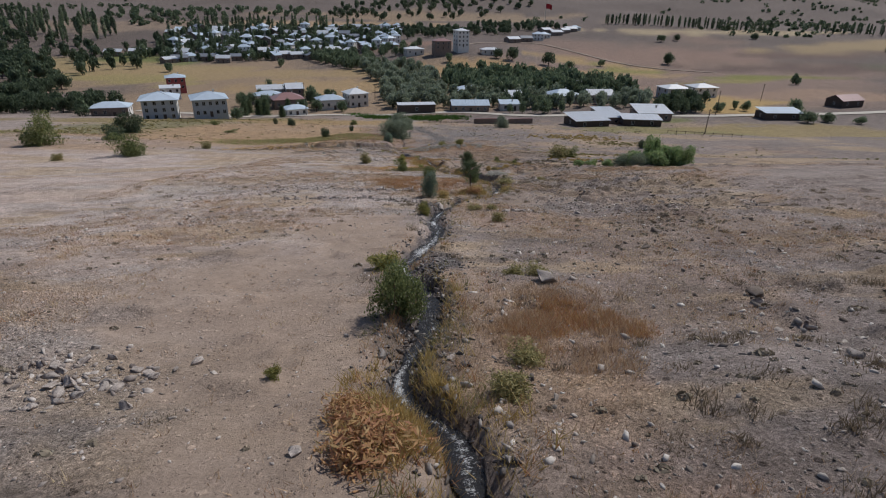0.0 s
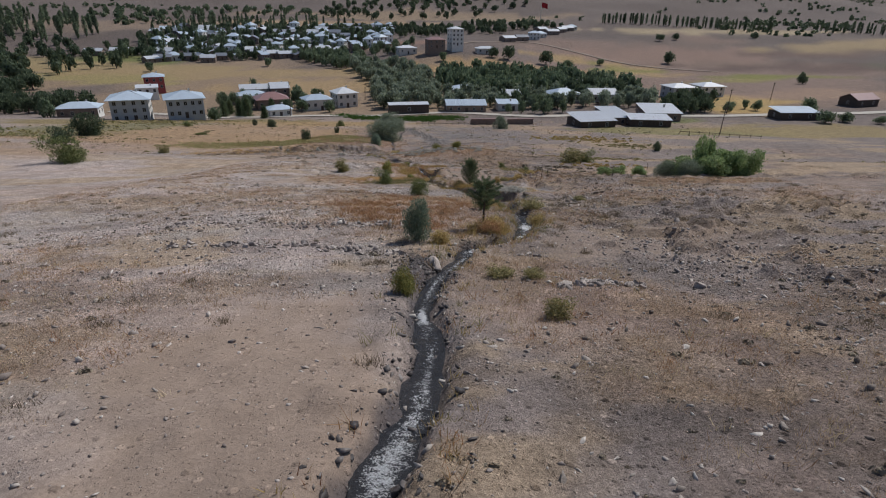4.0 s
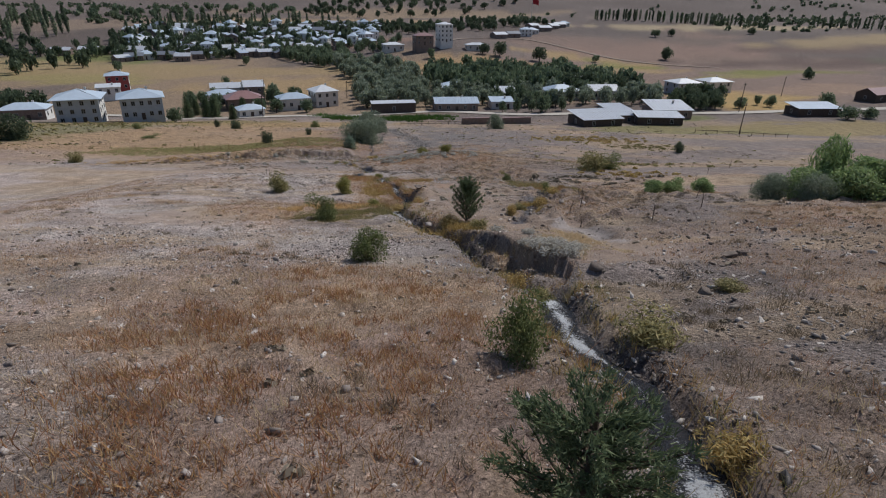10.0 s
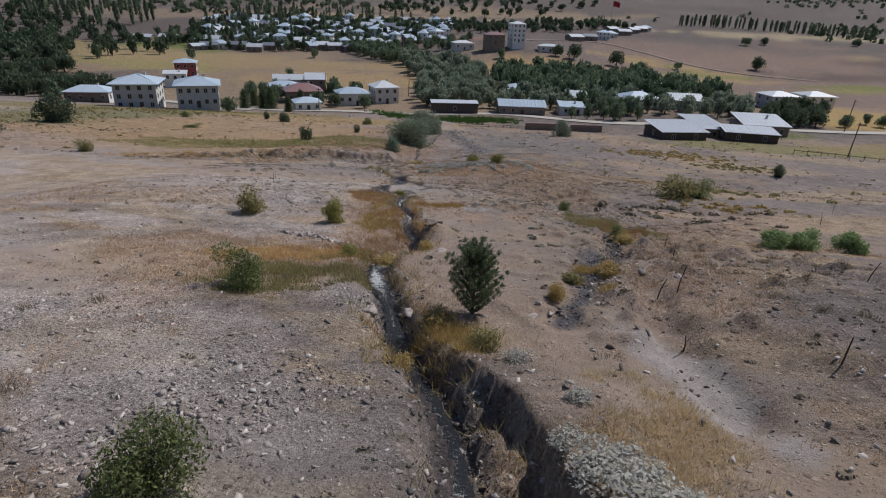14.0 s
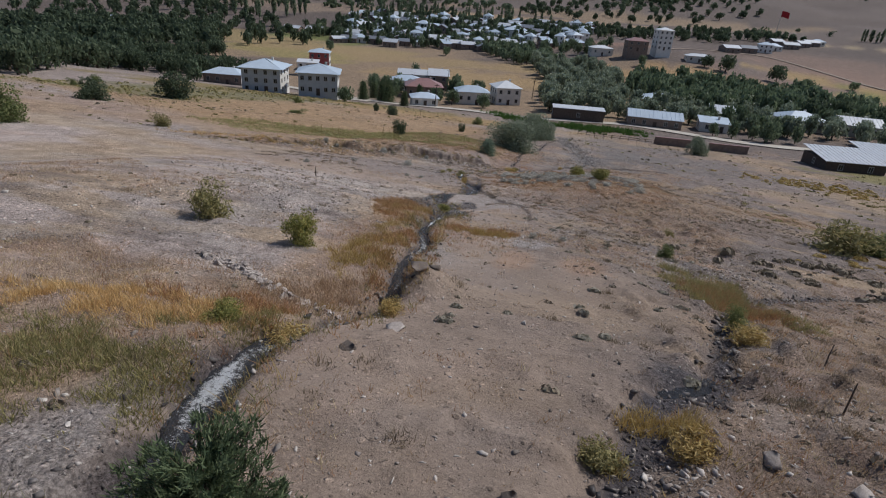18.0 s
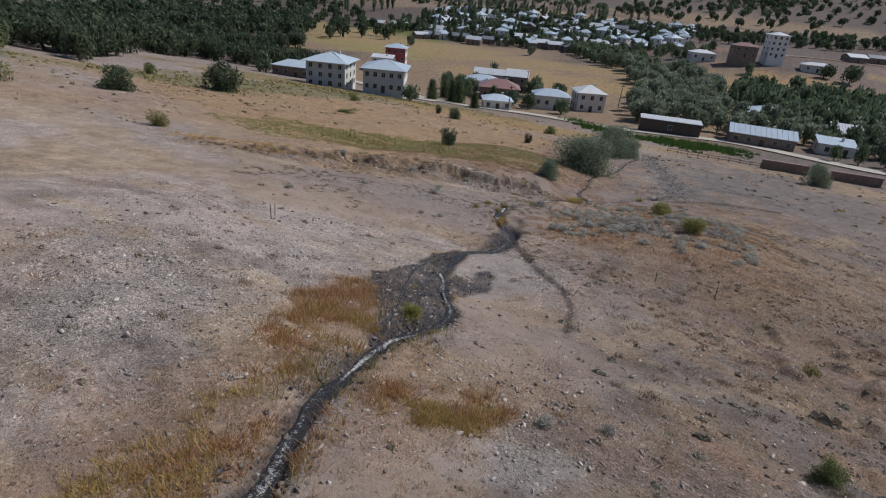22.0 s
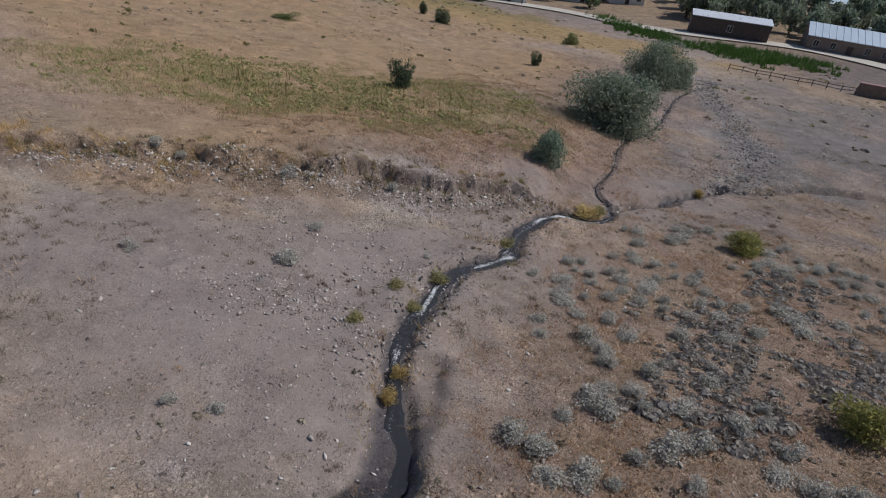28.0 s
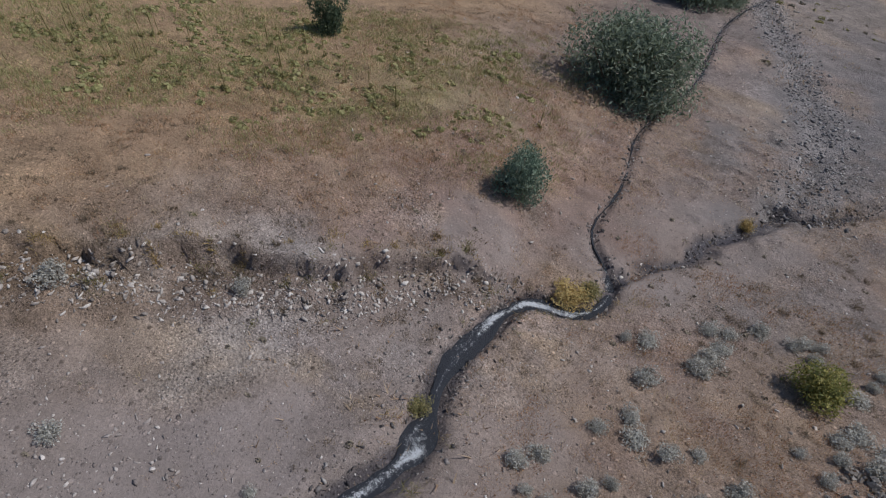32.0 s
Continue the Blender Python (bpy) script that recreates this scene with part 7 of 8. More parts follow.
def house(x, y, yaw, w, d, h, kind, rise, wall, roof, label, windows=(3, 2), storeys=1, over=0.45, ribs=0.0, name="house", chimney=True, door=True, group="", base=None, side_wall=None):
    """A house with its front towards local -y. windows: how many on the front and on the sides."""
    z = level(x, y) if base is None else base
    root = empty(name, pose(x, y, z, 0, 0, yaw), label, name.replace("_", " "), group)
    foot = min(-1.5, float(surface([x - w / 2, x + w / 2, x, x], [y, y, y - d / 2, y + d / 2]).min()) - z - 0.8)
    part("wall", box_mesh("wall", wall, (-w / 2, w / 2, -d / 2, d / 2, foot, h)), None, root)
    # thin white slab on the sunward side, its tone standing for sunlight
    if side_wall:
        part("side_wall", box_mesh("side_wall", side_wall, (w / 2 + 0.004, w / 2 + 0.06, -d / 2, d / 2, foot, h - 0.02)), None, root, "whitewashed side wall in a sunlit tone")
    if kind == "gable":
        for s in (-1, 1):
            bm = bmesh.new()
            v = [bm.verts.new((s * (w / 2 - q), yy, zz)) for q in (0.0, 0.2) for yy, zz in ((-d / 2, h), (d / 2, h), (0, h + rise * 0.97))]
            for f in ((0, 1, 2), (5, 4, 3), (0, 3, 4, 1), (1, 4, 5, 2), (2, 5, 3, 0)):
                bm.faces.new([v[i] for i in f])
            bmesh.ops.recalc_face_normals(bm, faces=bm.faces)
            part("gable", bm, wall, root)
    top = part("roof", roof_mesh(kind, w, d, rise, over, roof), None, root)
    top.location = (0, 0, h + 0.12)
    if ribs:
        b = d / 2 + over
        prof = [(-b, 0), (0, rise), (b, 0)] if kind == "gable" else [(-b, 0), (b, rise)]
        for k, ((y0, z0), (y1, z1)) in enumerate(zip(prof, prof[1:])):
            bm = bmesh.new()
            v = [bm.verts.new((dx, y, z + dz)) for y, z in ((y0, z0), (y1, z1)) for dx, dz in ((-0.09, 0.004), (0.09, 0.004), (0.0, 0.09))]
            for f in ((0, 2, 5, 3), (2, 1, 4, 5), (0, 1, 2), (3, 5, 4)):
                bm.faces.new([v[i] for i in f])
            me = bpy.data.meshes.new("rib")
            bm.to_mesh(me)
            bm.free()
            me.materials.append(roof)
            for q in np.arange(-w / 2 - over + ribs, w / 2 + over - 0.1, ribs):
                part("rib", me, None, top).location = (q, 0, 0)
    if chimney:
        c = part("chimney", CHIMNEY, None, top)
        c.location = (w * 0.18, d * 0.12, rise * 0.75)
    tall = h / storeys
    for s in range(storeys):
        zz = s * tall + tall * 0.55
        for k in range(windows[0]):
            if s == 0 and door and k == windows[0] // 2:
                continue
            wx = -w / 2 + w * (k + 0.5) / windows[0]
            for face, (px, py, rz) in enumerate(((wx, -d / 2 - 0.03, 0), (wx, d / 2 + 0.03, 180))):
                if face and storeys == 1:
                    continue
                win = part("window", WINDOW_FRAME, None, root)
                win.matrix_basis = pose(px, py, zz, 0, 0, rz)
                part("pane", WINDOW_PANE, None, win)
        for k in range(windows[1]):
            wy = -d / 2 + d * (k + 0.5) / windows[1]
            for px, rz in ((w / 2 + (0.09 if side_wall else 0.03), 90), (-w / 2 - 0.03, -90)):
                win = part("window", WINDOW_FRAME, None, root)
                win.matrix_basis = pose(px, wy, zz, 0, 0, rz)
                part("pane", WINDOW_PANE, None, win)
    if door:
        dr = part("door", DOOR, None, root)
        dr.location = (-w / 2 + w * (windows[0] // 2 + 0.5) / max(windows[0], 1), -d / 2 - 0.03, 0.0)
    return root


house(-109.9, 223.4, 21, 12.2, 12.6, 7.6, "hip", 2.4, SHADED_GREY_WALL, ROOF_BLUE, "three-storey house, shade-toned grey front, sunlit white side, blue-grey hip roof", (4, 3), 3, 1.2, side_wall=WHITE_WALL, base=-45.8)
house(-92.6, 228.2, 26, 12.2, 12.4, 6.8, "hip", 2.3, SHADED_GREY_WALL, ROOF_BLUE, "two-storey house, shade-toned grey front, sunlit white side, blue-grey hip roof", (5, 3), 2, 1.0, side_wall=WHITE_WALL, base=-45.2)
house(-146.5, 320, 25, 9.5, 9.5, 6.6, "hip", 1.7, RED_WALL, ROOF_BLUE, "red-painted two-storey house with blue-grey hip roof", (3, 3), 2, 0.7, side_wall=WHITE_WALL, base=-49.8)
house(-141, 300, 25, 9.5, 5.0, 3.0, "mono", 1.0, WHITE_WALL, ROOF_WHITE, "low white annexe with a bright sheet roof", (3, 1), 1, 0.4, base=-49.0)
house(-139, 240, 17, 14, 9, 4.0, "hip", 1.8, MUD_WALL, ROOF_BLUE, "long low house half hidden by a tree, sunlit white side", (4, 2), 1, 0.7, side_wall=WHITE_WALL)
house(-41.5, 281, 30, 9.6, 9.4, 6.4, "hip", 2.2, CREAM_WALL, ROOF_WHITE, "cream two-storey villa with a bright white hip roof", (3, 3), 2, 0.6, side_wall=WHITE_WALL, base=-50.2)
house(-52.5, 272, 24, 12, 8.5, 4.8, "hip", 1.9, CREAM_WALL, ROOF_BLUE, "cream house with a wide blue-grey roof", (4, 2), 1, 0.6)
house(-64, 251, 28, 9, 7, 3.0, "hip", 1.5, CREAM_WALL, ROOF_BLUE, "low cream house with pale blue roof behind a wall", (3, 2), 1, 0.6)
house(-74, 277, 24, 14, 11, 4.6, "hip", 2.6, MUD_WALL, ROOF_PINK, "brown house with a faded pinkish roof", (4, 2), 1, 0.6)
house(-77, 303, 20, 8.5, 12, 6.0, "gable", 2.2, MUD_WALL, ROOF_GREY, "brown-walled tall house with a grey sheet roof", (2, 3), 2, 0.5)
house(-88, 293, 20, 13, 9, 4.0, "hip", 1.8, CREAM_WALL, ROOF_BLUE, "house with a weathered blue-grey roof", (3, 2), 1, 0.6)
house(-91, 309, 20, 14, 8, 4.4, "gable", 2.0, CREAM_WALL, ROOF_GREY, "long house with a weathered grey roof", (4, 2), 1, 0.6)
house(58.5, 222, 14, 14, 11, 2.8, "mono", 1.4, DARK_WOOD, ROOF_GREY, "low barn with a broad tilted sheet roof", (2, 1), 1, 0.5, 1.1, "barn", False, False)
house(71, 236, 8, 8.5, 17, 3.2, "mono", 1.2, MUD_WALL, ROOF_GREY, "narrow barn with a ribbed grey sheet roof", (1, 2), 1, 0.5, 1.1, "barn", False, False)
house(81, 225.5, -3, 15, 7.5, 2.8, "mono", 0.9, DARK_WOOD, ROOF_GREY, "dark-walled barn with a pale sheet roof", (2, 1), 1, 0.4, 1.1, "barn", False, False)
house(91, 242, 0, 14, 12, 3.4, "mono", 1.8, MUD_WALL, ROOF_GREY, "barn with a large ribbed sheet roof", (3, 2), 1, 0.5, 1.1, "barn", True, False)
house(127.5, 312, 12, 13, 11, 5.4, "hip", 1.6, SHADED_GREY_WALL, ROOF_WHITE, "grey house with a dazzling white sheet roof", (3, 2), 2, 0.7)
house(145.5, 318, 12, 13, 11, 5.4, "hip", 1.6, CREAM_WALL, ROOF_WHITE, "cream house with a dazzling white sheet roof", (3, 2), 2, 0.7)
house(14, 265, 6, 17, 10, 3.2, "gable", 1.8, MUD_WALL, ROOF_BLUE, "long low house with a pale blue sheet roof", (5, 2), 1, 0.5, 1.4)
house(16, 312, 8, 14, 11, 3.8, "hip", 2.0, CREAM_WALL, ROOF_BLUE, "house among trees with a pale blue roof", (3, 2), 1, 0.6)
house(37.5, 288, 0, 8, 10, 4.0, "mono", 1.6, MUD_WALL, ROOF_GREY, "shed with a ribbed grey roof among trees", (2, 1), 1, 0.4, 0.8, "shed", False, False)
house(63, 293, 20, 15, 12, 4.0, "hip", 2.4, CREAM_WALL, ROOF_BLUE, "house among trees with a broad blue-grey roof", (3, 2), 1, 0.6)
house(80, 332, 16, 11, 9, 4.4, "gable", 2.0, CREAM_WALL, ROOF_GREY, "house behind trees with a grey roof", (3, 2), 1, 0.5)
house(82.5, 296, 4, 13, 11, 3.8, "gable", 2.2, CREAM_WALL, ROOF_GREY, "house among trees with a ribbed grey roof", (3, 2), 1, 0.5, 1.2)
house(33, 268, 4, 9, 7, 3.0, "mono", 1.0, CREAM_WALL, ROOF_BLUE, "small house with a pale roof behind a poplar", (2, 1), 1, 0.4)
house(149, 246, 4, 17, 8, 3.0, "mono", 1.2, DARK_WOOD, ROOF_BLUE, "dark timber barn with a pale blue roof", (2, 1), 1, 0.4, 1.2, "barn", False, False)
house(204, 285, 20, 15, 9, 3.4, "gable", 2.4, DARK_WOOD, ROOF_PINK, "dark weathered barn on the open slope", (2, 1), 1, 0.4, 0.0, "barn", False, False)
house(-10.5, 256.5, 12, 17, 4, 4.0, "mono", 0.5, DARK_WOOD, ROOF_GREY, "black timber shed beside the road", (1, 1), 1, 0.2, 0.0, "shed", False, False)
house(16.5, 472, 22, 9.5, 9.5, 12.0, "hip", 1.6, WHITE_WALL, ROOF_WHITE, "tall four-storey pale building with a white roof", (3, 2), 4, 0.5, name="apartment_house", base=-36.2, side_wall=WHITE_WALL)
house(1, 462, 18, 13, 9, 6.0, "hip", 1.8, MUD_WALL, ROOF_PINK, "two-storey house with a red roof on a mound", (3, 2), 2, 0.5, base=-37.5)
house(-21, 468, 20, 14, 10, 4.5, "hip", 1.6, CREAM_WALL, ROOF_WHITE, "house with a pale roof on the village edge", (3, 2), 1, 0.5)
house(40, 470, 10, 15, 8, 3.6, "hip", 1.4, CREAM_WALL, ROOF_WHITE, "low house with a white roof above trees", (3, 2), 1, 0.5)

# mud walls along the lower edge of the village
for wx, wy, wl, yaw in ((18.5, 221, 9.5, 8), (32.5, 223.5, 10, 10)):
    root = empty("garden_wall", pose(wx, wy, level(wx, wy), 0, 0, yaw), "low reddish mud-brick garden wall", "wall", "mud garden walls")
    part("wall", box_mesh("wall", MUD_WALL, (-wl / 2, wl / 2, -0.2, 0.2, -1.2, 2.0)), None, root)
    part("coping", box_mesh("coping", ROOF_PINK, (-wl / 2 - 0.1, wl / 2 + 0.1, -0.32, 0.32, 2.0, 2.12)), None, root)
    for k in range(4):
        p = part("pier", box_mesh("pier", MUD_WALL, (-0.25, 0.25, -0.3, 0.3, -1.2, 2.0)), None, root)
        p.location = (-wl / 2 + 0.3 + k * (wl - 0.6) / 3, -0.02, 0)

# the far village: a few kinds of house, each built once and copied
KINDS = []
for k, (w, d, h, kind, wall, roof, storeys, label) in enumerate([
        (11, 9, 3.4, "hip", CREAM_WALL, ROOF_BLUE, 1, "small cream house with a blue-grey roof in the village"),
        (12, 8, 3.2, "gable", MUD_WALL, ROOF_DARK, 1, "low brown house with a dark sheet roof in the village"),
        (10, 9, 5.6, "hip", WHITE_WALL, ROOF_BLUE, 2, "white two-storey house with a blue-grey roof in the village"),
        (13, 9, 3.2, "gable", MUD_WALL, ROOF_GREY, 1, "low brown house with a galvanised roof in the village"),
        (9, 8, 3.0, "mono", MUD_WALL, ROOF_BLUE, 1, "small shed-roofed house in the village")]):
    KINDS.append(house(-200 + 16 * k, 505, 10 * k, w, d, h, kind, 2.0, wall, roof, label, (3, 2), storeys, 0.5, group="village houses"))
r8 = np.random.default_rng(5)
placed = [(-200 + 16 * k, 505) for k in range(5)]
for u in np.linspace(0, 1, 20):
    for v in np.linspace(0, 1, 9):
        x = (-208 + 168 * u) * (1 - v) + (-262 + 215 * u) * v + r8.normal(0, 3)
        y = (462 + 50 * u) * (1 - v) + (590 + 60 * u) * v + r8.normal(0, 5)
        if r8.random() < 0.1 or any(math.hypot(x - a, y - b) < 8.6 for a, b in placed):
            continue
        placed.append((x, y))
        copy_thing(KINDS[r8.integers(5)], pose(x, y, level(x, y), 0, 0, r8.choice([0, 90]) + r8.normal(18, 30)) @ Matrix.Diagonal((r8.uniform(0.7, 1.15), r8.uniform(0.75, 1.2), r8.uniform(0.85, 1.3), 1)))
for x, y in ((68, 560), (82, 572), (96, 585), (104, 600), (120, 622), (132, 640), (142, 655), (150, 668), (112, 640), (-268, 484), (-251, 490), (-205, 462), (-186, 470), (-330, 430), (-345, 445), (-372, 405)):
    copy_thing(KINDS[r8.integers(4)], pose(x, y, level(x, y), 0, 0, r8.normal(20, 12)))


# ---- roads and poles ----
def strip(name, line, half, lift, mat, label):
    pts = sharpened(line, 3.0)
    tang = np.gradient(pts, axis=0)
    tang /= np.linalg.norm(tang, axis=1)[:, None]
    off = np.linspace(-1, 1, 5)
    x = pts[:, 0, None] + tang[:, 1, None] * off * half
    y = pts[:, 1, None] - tang[:, 0, None] * off * half
    z = surface(x.ravel(), y.ravel()).reshape(x.shape) + lift
    i = np.arange(x.size).reshape(x.shape)
    faces = np.stack([i[:-1, :-1].ravel(), i[:-1, 1:].ravel(), i[1:, 1:].ravel(), i[1:, :-1].ravel()], 1)
    return tagged(new(name, mesh_of(name, np.stack([x.ravel(), y.ravel(), z.ravel()], 1), faces, mat, True)), label, "road", kind="structure")


strip("road", [(-140, 262), (-104, 250), (-93, 246), (-71, 244), (-49, 249), (-24, 249), (5, 258), (25, 254), (46, 249), (75, 253), (106, 250), (143, 254), (189, 262), (270, 288)], 2.6, 0.25, ROAD, "pale dusty road along the village")
strip("road_upper", [(20, 500), (45, 540), (62, 552), (90, 560), (110, 540), (140, 500), (170, 470), (215, 450)], 1.5, 0.4, TRACK, "pale dusty track to the upper houses")
strip("road_yard", [(-98, 240), (-86, 238), (-78, 241)], 3.5, 0.3, ROAD, "pale concrete yard beside the houses")


def pole(x, y, tall, label="weathered wooden power pole with a crossarm"):
    root = empty("power_pole", pose(x, y, level(x, y), 0, 2, 30), label, "power pole", "power poles")
    part("post", tubes([[((0, 0, -0.5), 0.16), ((0, 0, tall), 0.11)]], "post", DARK_WOOD, 8), None, root)
    arm = part("crossarm", box_mesh("crossarm", DARK_WOOD, (-0.9, 0.9, -0.07, 0.07, tall - 0.6, tall - 0.45)), None, root)
    for q in (-0.8, 0.0, 0.8):
        part("insulator", tubes([[((q, 0, tall - 0.45), 0.04), ((q, 0, tall - 0.3), 0.06), ((q, 0, tall - 0.2), 0.03)]], "insulator", CONCRETE, 6), None, arm)


for x, y, tall in ((124, 252, 11), (96.4, 200.6, 9), (-58.5, 247.5, 8), (-71, 298, 9), (-34, 300, 8), (170, 300, 9)):
    pole(x, y, tall)

# the tall flagpole on the hill
fz = level(124, 715)
root = empty("flagpole", pose(124, 715, fz), "tall flagpole with a large red flag on the hill", "flagpole")
part("post", tubes([[((0, 0, -1), 0.35), ((0, 0, 24), 0.18)]], "post", CONCRETE, 8), None, root)
u, v = np.meshgrid(np.linspace(0, 1, 15), np.linspace(0, 1, 9))
i = np.arange(u.size).reshape(u.shape)
fv = np.stack([0.3 + 11 * u.ravel(), (0.9 * np.sin(u * 9 + v * 2) * u).ravel(), (23.5 - 8.5 * v - 2.5 * u * u).ravel()], 1)
fv = fv * (0.62, 0.62, 0.62) + (0, 0, 9)
part("flag", mesh_of("flag", fv, np.stack([i[:-1, :-1].ravel(), i[:-1, 1:].ravel(), i[1:, 1:].ravel(), i[1:, :-1].ravel()], 1), FLAG_RED, True), None, root, "plain red cloth flag in the wind")


# ---- trees of the valley ----
def tree_kind(seed, mat, n=900, size=0.07, lobes=16, low=0.22, bare=0.22):
    """Trunk and crown of a tree one unit in reach and height."""
    r = np.random.default_rng(seed)
    p, d, cs = crown_points(r, n, lobes, 1.0, 1.0, low)
    limbs = [[((0, 0, -0.06), 0.075), ((0.02, 0.01, bare), 0.055), ((0.03, 0.0, 0.55), 0.03), ((0.0, 0.02, 0.8), 0.01)]]
    for c in cs:
        limbs.append([((0.02, 0.01, bare + 0.1 * r.random()), 0.03), (tuple(np.array([0, 0, bare + 0.1]) * 0.4 + c * 0.55), 0.02), (tuple(c), 0.008)])
    return tubes(limbs, "trunk", BARK, 5), leaf_mesh("crown", p, d, size, mat, r, 1.3)


def poplar_kind(seed, mat):
    r = np.random.default_rng(seed)
    n = 420
    z = r.uniform(0.08, 1.0, n)
    q = 0.125 * np.sin(np.pi * np.clip((z - 0.04) / 0.98, 0, 1)) ** 0.6 * r.uniform(0.3, 1.1, n) * (0.8 + 0.4 * value_noise(z * 9, z * 0 + seed, seed))
    a = r.uniform(0, 2 * np.pi, n)
    p = np.stack([q * np.cos(a), q * np.sin(a), z], 1)
    d = np.stack([np.cos(a), np.sin(a), 0.8 + 0 * a], 1)
    me = leaf_mesh("crown", p, d, 0.028, mat, r, 1.8)
    limbs = [[((0, 0, -0.03), 0.018), ((0, 0, 0.5), 0.012), ((0, 0, 0.97), 0.003)]]
    for k in range(8):
        zz, aa = 0.12 + 0.09 * k, 2.4 * k
        limbs.append([((0, 0, zz), 0.006), ((0.07 * math.cos(aa), 0.07 * math.sin(aa), zz + 0.12), 0.002)])
    return tubes(limbs, "trunk", BARK, 5), me


ORCHARD = [tree_kind(60 + k, DARK) for k in range(4)]
TREE_LEAF = foliage("tree_leaves", [(0.0, (0.075, 0.11, 0.065)), (0.5, (0.16, 0.21, 0.125)), (1.0, (0.29, 0.34, 0.21))], 0.6, 0.4)
BROAD = [tree_kind(70 + k, TREE_LEAF) for k in range(4)]
GROVE = [tree_kind(80 + k, SILVER) for k in range(3)]
POPLAR = [poplar_kind(90 + k, TREE_LEAF if k else DARK) for k in range(3)]
FIR = [pine_kind(95, 11, 1.0, 0.3, 0.05, 7, 10, -0.25)]


def inside(poly, x, y):
    n, c = len(poly), False
    for i in range(n):
        (ax, ay), (bx, by) = poly[i], poly[i - 1]
        if (ay > y) != (by > y) and x < (bx - ax) * (y - ay) / (by - ay) + ax:
            c = not c
    return c


def tree(kinds, x, y, rad, tall, label, name="tree", group=""):
    return plant(name, kinds[int(rng.integers(len(kinds)))], x, y, rad, tall, label, name.replace("_", " "), group, "crown", "trunk")


HOUSES = [(o.location.x, o.location.y) for o in scene.objects if o.parent is None and o.name.split(".")[0] in ("house", "barn", "shed", "apartment_house")]


FAR_TREE = [tree_kind(100 + k, DARK, 260, 0.125, 9) for k in range(4)]
FAR_GREEN = [tree_kind(110 + k, TREE_LEAF, 260, 0.125, 9) for k in range(4)]


def joined(places, kinds, name, label):
    """Many far trees as one mesh."""
    vs, fs, ms, base = [], [], [], 0
    for x, y, rad, tall, turn, k in places:
        z = level(x, y)
        c, s = math.cos(turn), math.sin(turn)
        for slot, me in enumerate(kinds[k % len(kinds)]):
            v = np.empty(len(me.vertices) * 3, np.float32)
            me.vertices.foreach_get("co", v)
            v = v.reshape(-1, 3) * (rad, rad, tall)
            f = np.empty(len(me.loops), np.int32)
            me.loops.foreach_get("vertex_index", f)
            vs.append(np.stack([v[:, 0] * c - v[:, 1] * s + x, v[:, 0] * s + v[:, 1] * c + y, v[:, 2] + z], 1))
            fs.append(f.reshape(-1, 4) + base)
            ms.append(np.full(len(fs[-1]), slot, np.int32))
            base += len(v)
    me = mesh_of(name, np.concatenate(vs), np.concatenate(fs), kinds[0][0].materials[0])
    me.materials.append(kinds[0][1].materials[0])
    me.polygons.foreach_set("material_index", np.concatenate(ms))
    return tagged(new(name, me), label, "trees", kind="stuff")


def grove(poly, gap, kinds, rads, talls, label, group, name="tree", clear=7.0, seed=1, most=400, stuff=""):
    r = np.random.default_rng(seed)
    places = []
    xs, ys = [q[0] for q in poly], [q[1] for q in poly]
    count = 0
    y = min(ys)
    while y < max(ys):
        x = min(xs) + (gap / 2 if int(y / gap) % 2 else 0)
        while x < max(xs):
            px, py = x + r.normal(0, gap * 0.25), y + r.normal(0, gap * 0.25)
            if inside(poly, px, py) and count < most and all(math.hypot(px - a, py - b) > clear for a, b in HOUSES):
                if stuff:
                    places.append((px, py, r.uniform(*rads), r.uniform(*talls), r.uniform(0, 6.28), count))
                else:
                    tree(kinds, px, py, r.uniform(*rads), r.uniform(*talls), label, name, group)
                count += 1
            x += gap
        y += gap
    if stuff:
        joined(places, FAR_TREE if kinds is ORCHARD else FAR_GREEN if kinds is BROAD else kinds, stuff, label)


grove([(-128, 158), (-150, 176), (-172, 215), (-178, 232), (-192, 240), (-200, 256), (-214, 340), (-232, 348), (-228, 300), (-214, 250), (-160, 165)], 9.5, ORCHARD, (4.8, 6.6), (7, 9.5), "dark leafy walnut tree on the edge of the orchard", "orchard trees", seed=3, most=90)
grove([(-118, 128), (-158, 178), (-190, 176), (-165, 140), (-135, 118)], 9, ORCHARD, (4.8, 6.6), (7, 9), "dark leafy walnut tree on the edge of the orchard", "orchard trees", seed=41, most=34)
grove([(-148, 258), (-160, 248), (-196, 236), (-206, 262), (-165, 285)], 8, ORCHARD, (3.8, 5.2), (6, 8.5), "dark leafy walnut tree on the edge of the orchard", "orchard trees", seed=23, most=30)
grove([(-165, 165), (-218, 250), (-232, 300), (-236, 350), (-330, 480), (-420, 420), (-420, 300), (-290, 170)], 12.5, ORCHARD, (5.4, 7.4), (7, 10), "dense dark leafy trees filling the orchard", "", seed=4, most=400, stuff="orchard")
grove([(-240, 355), (-205, 395), (-225, 445), (-310, 520), (-480, 640), (-620, 600), (-520, 430), (-340, 480)], 19, ORCHARD, (4, 6), (6.5, 10), "dark trees thinly filling the far valley", "", seed=24, most=240, stuff="valley_trees")
grove([(108, 262), (150, 262), (152, 274), (112, 276)], 9, BROAD, (2, 3), (3, 4.5), "green bushy tree at the edge of a field", "village trees", seed=25, most=12)
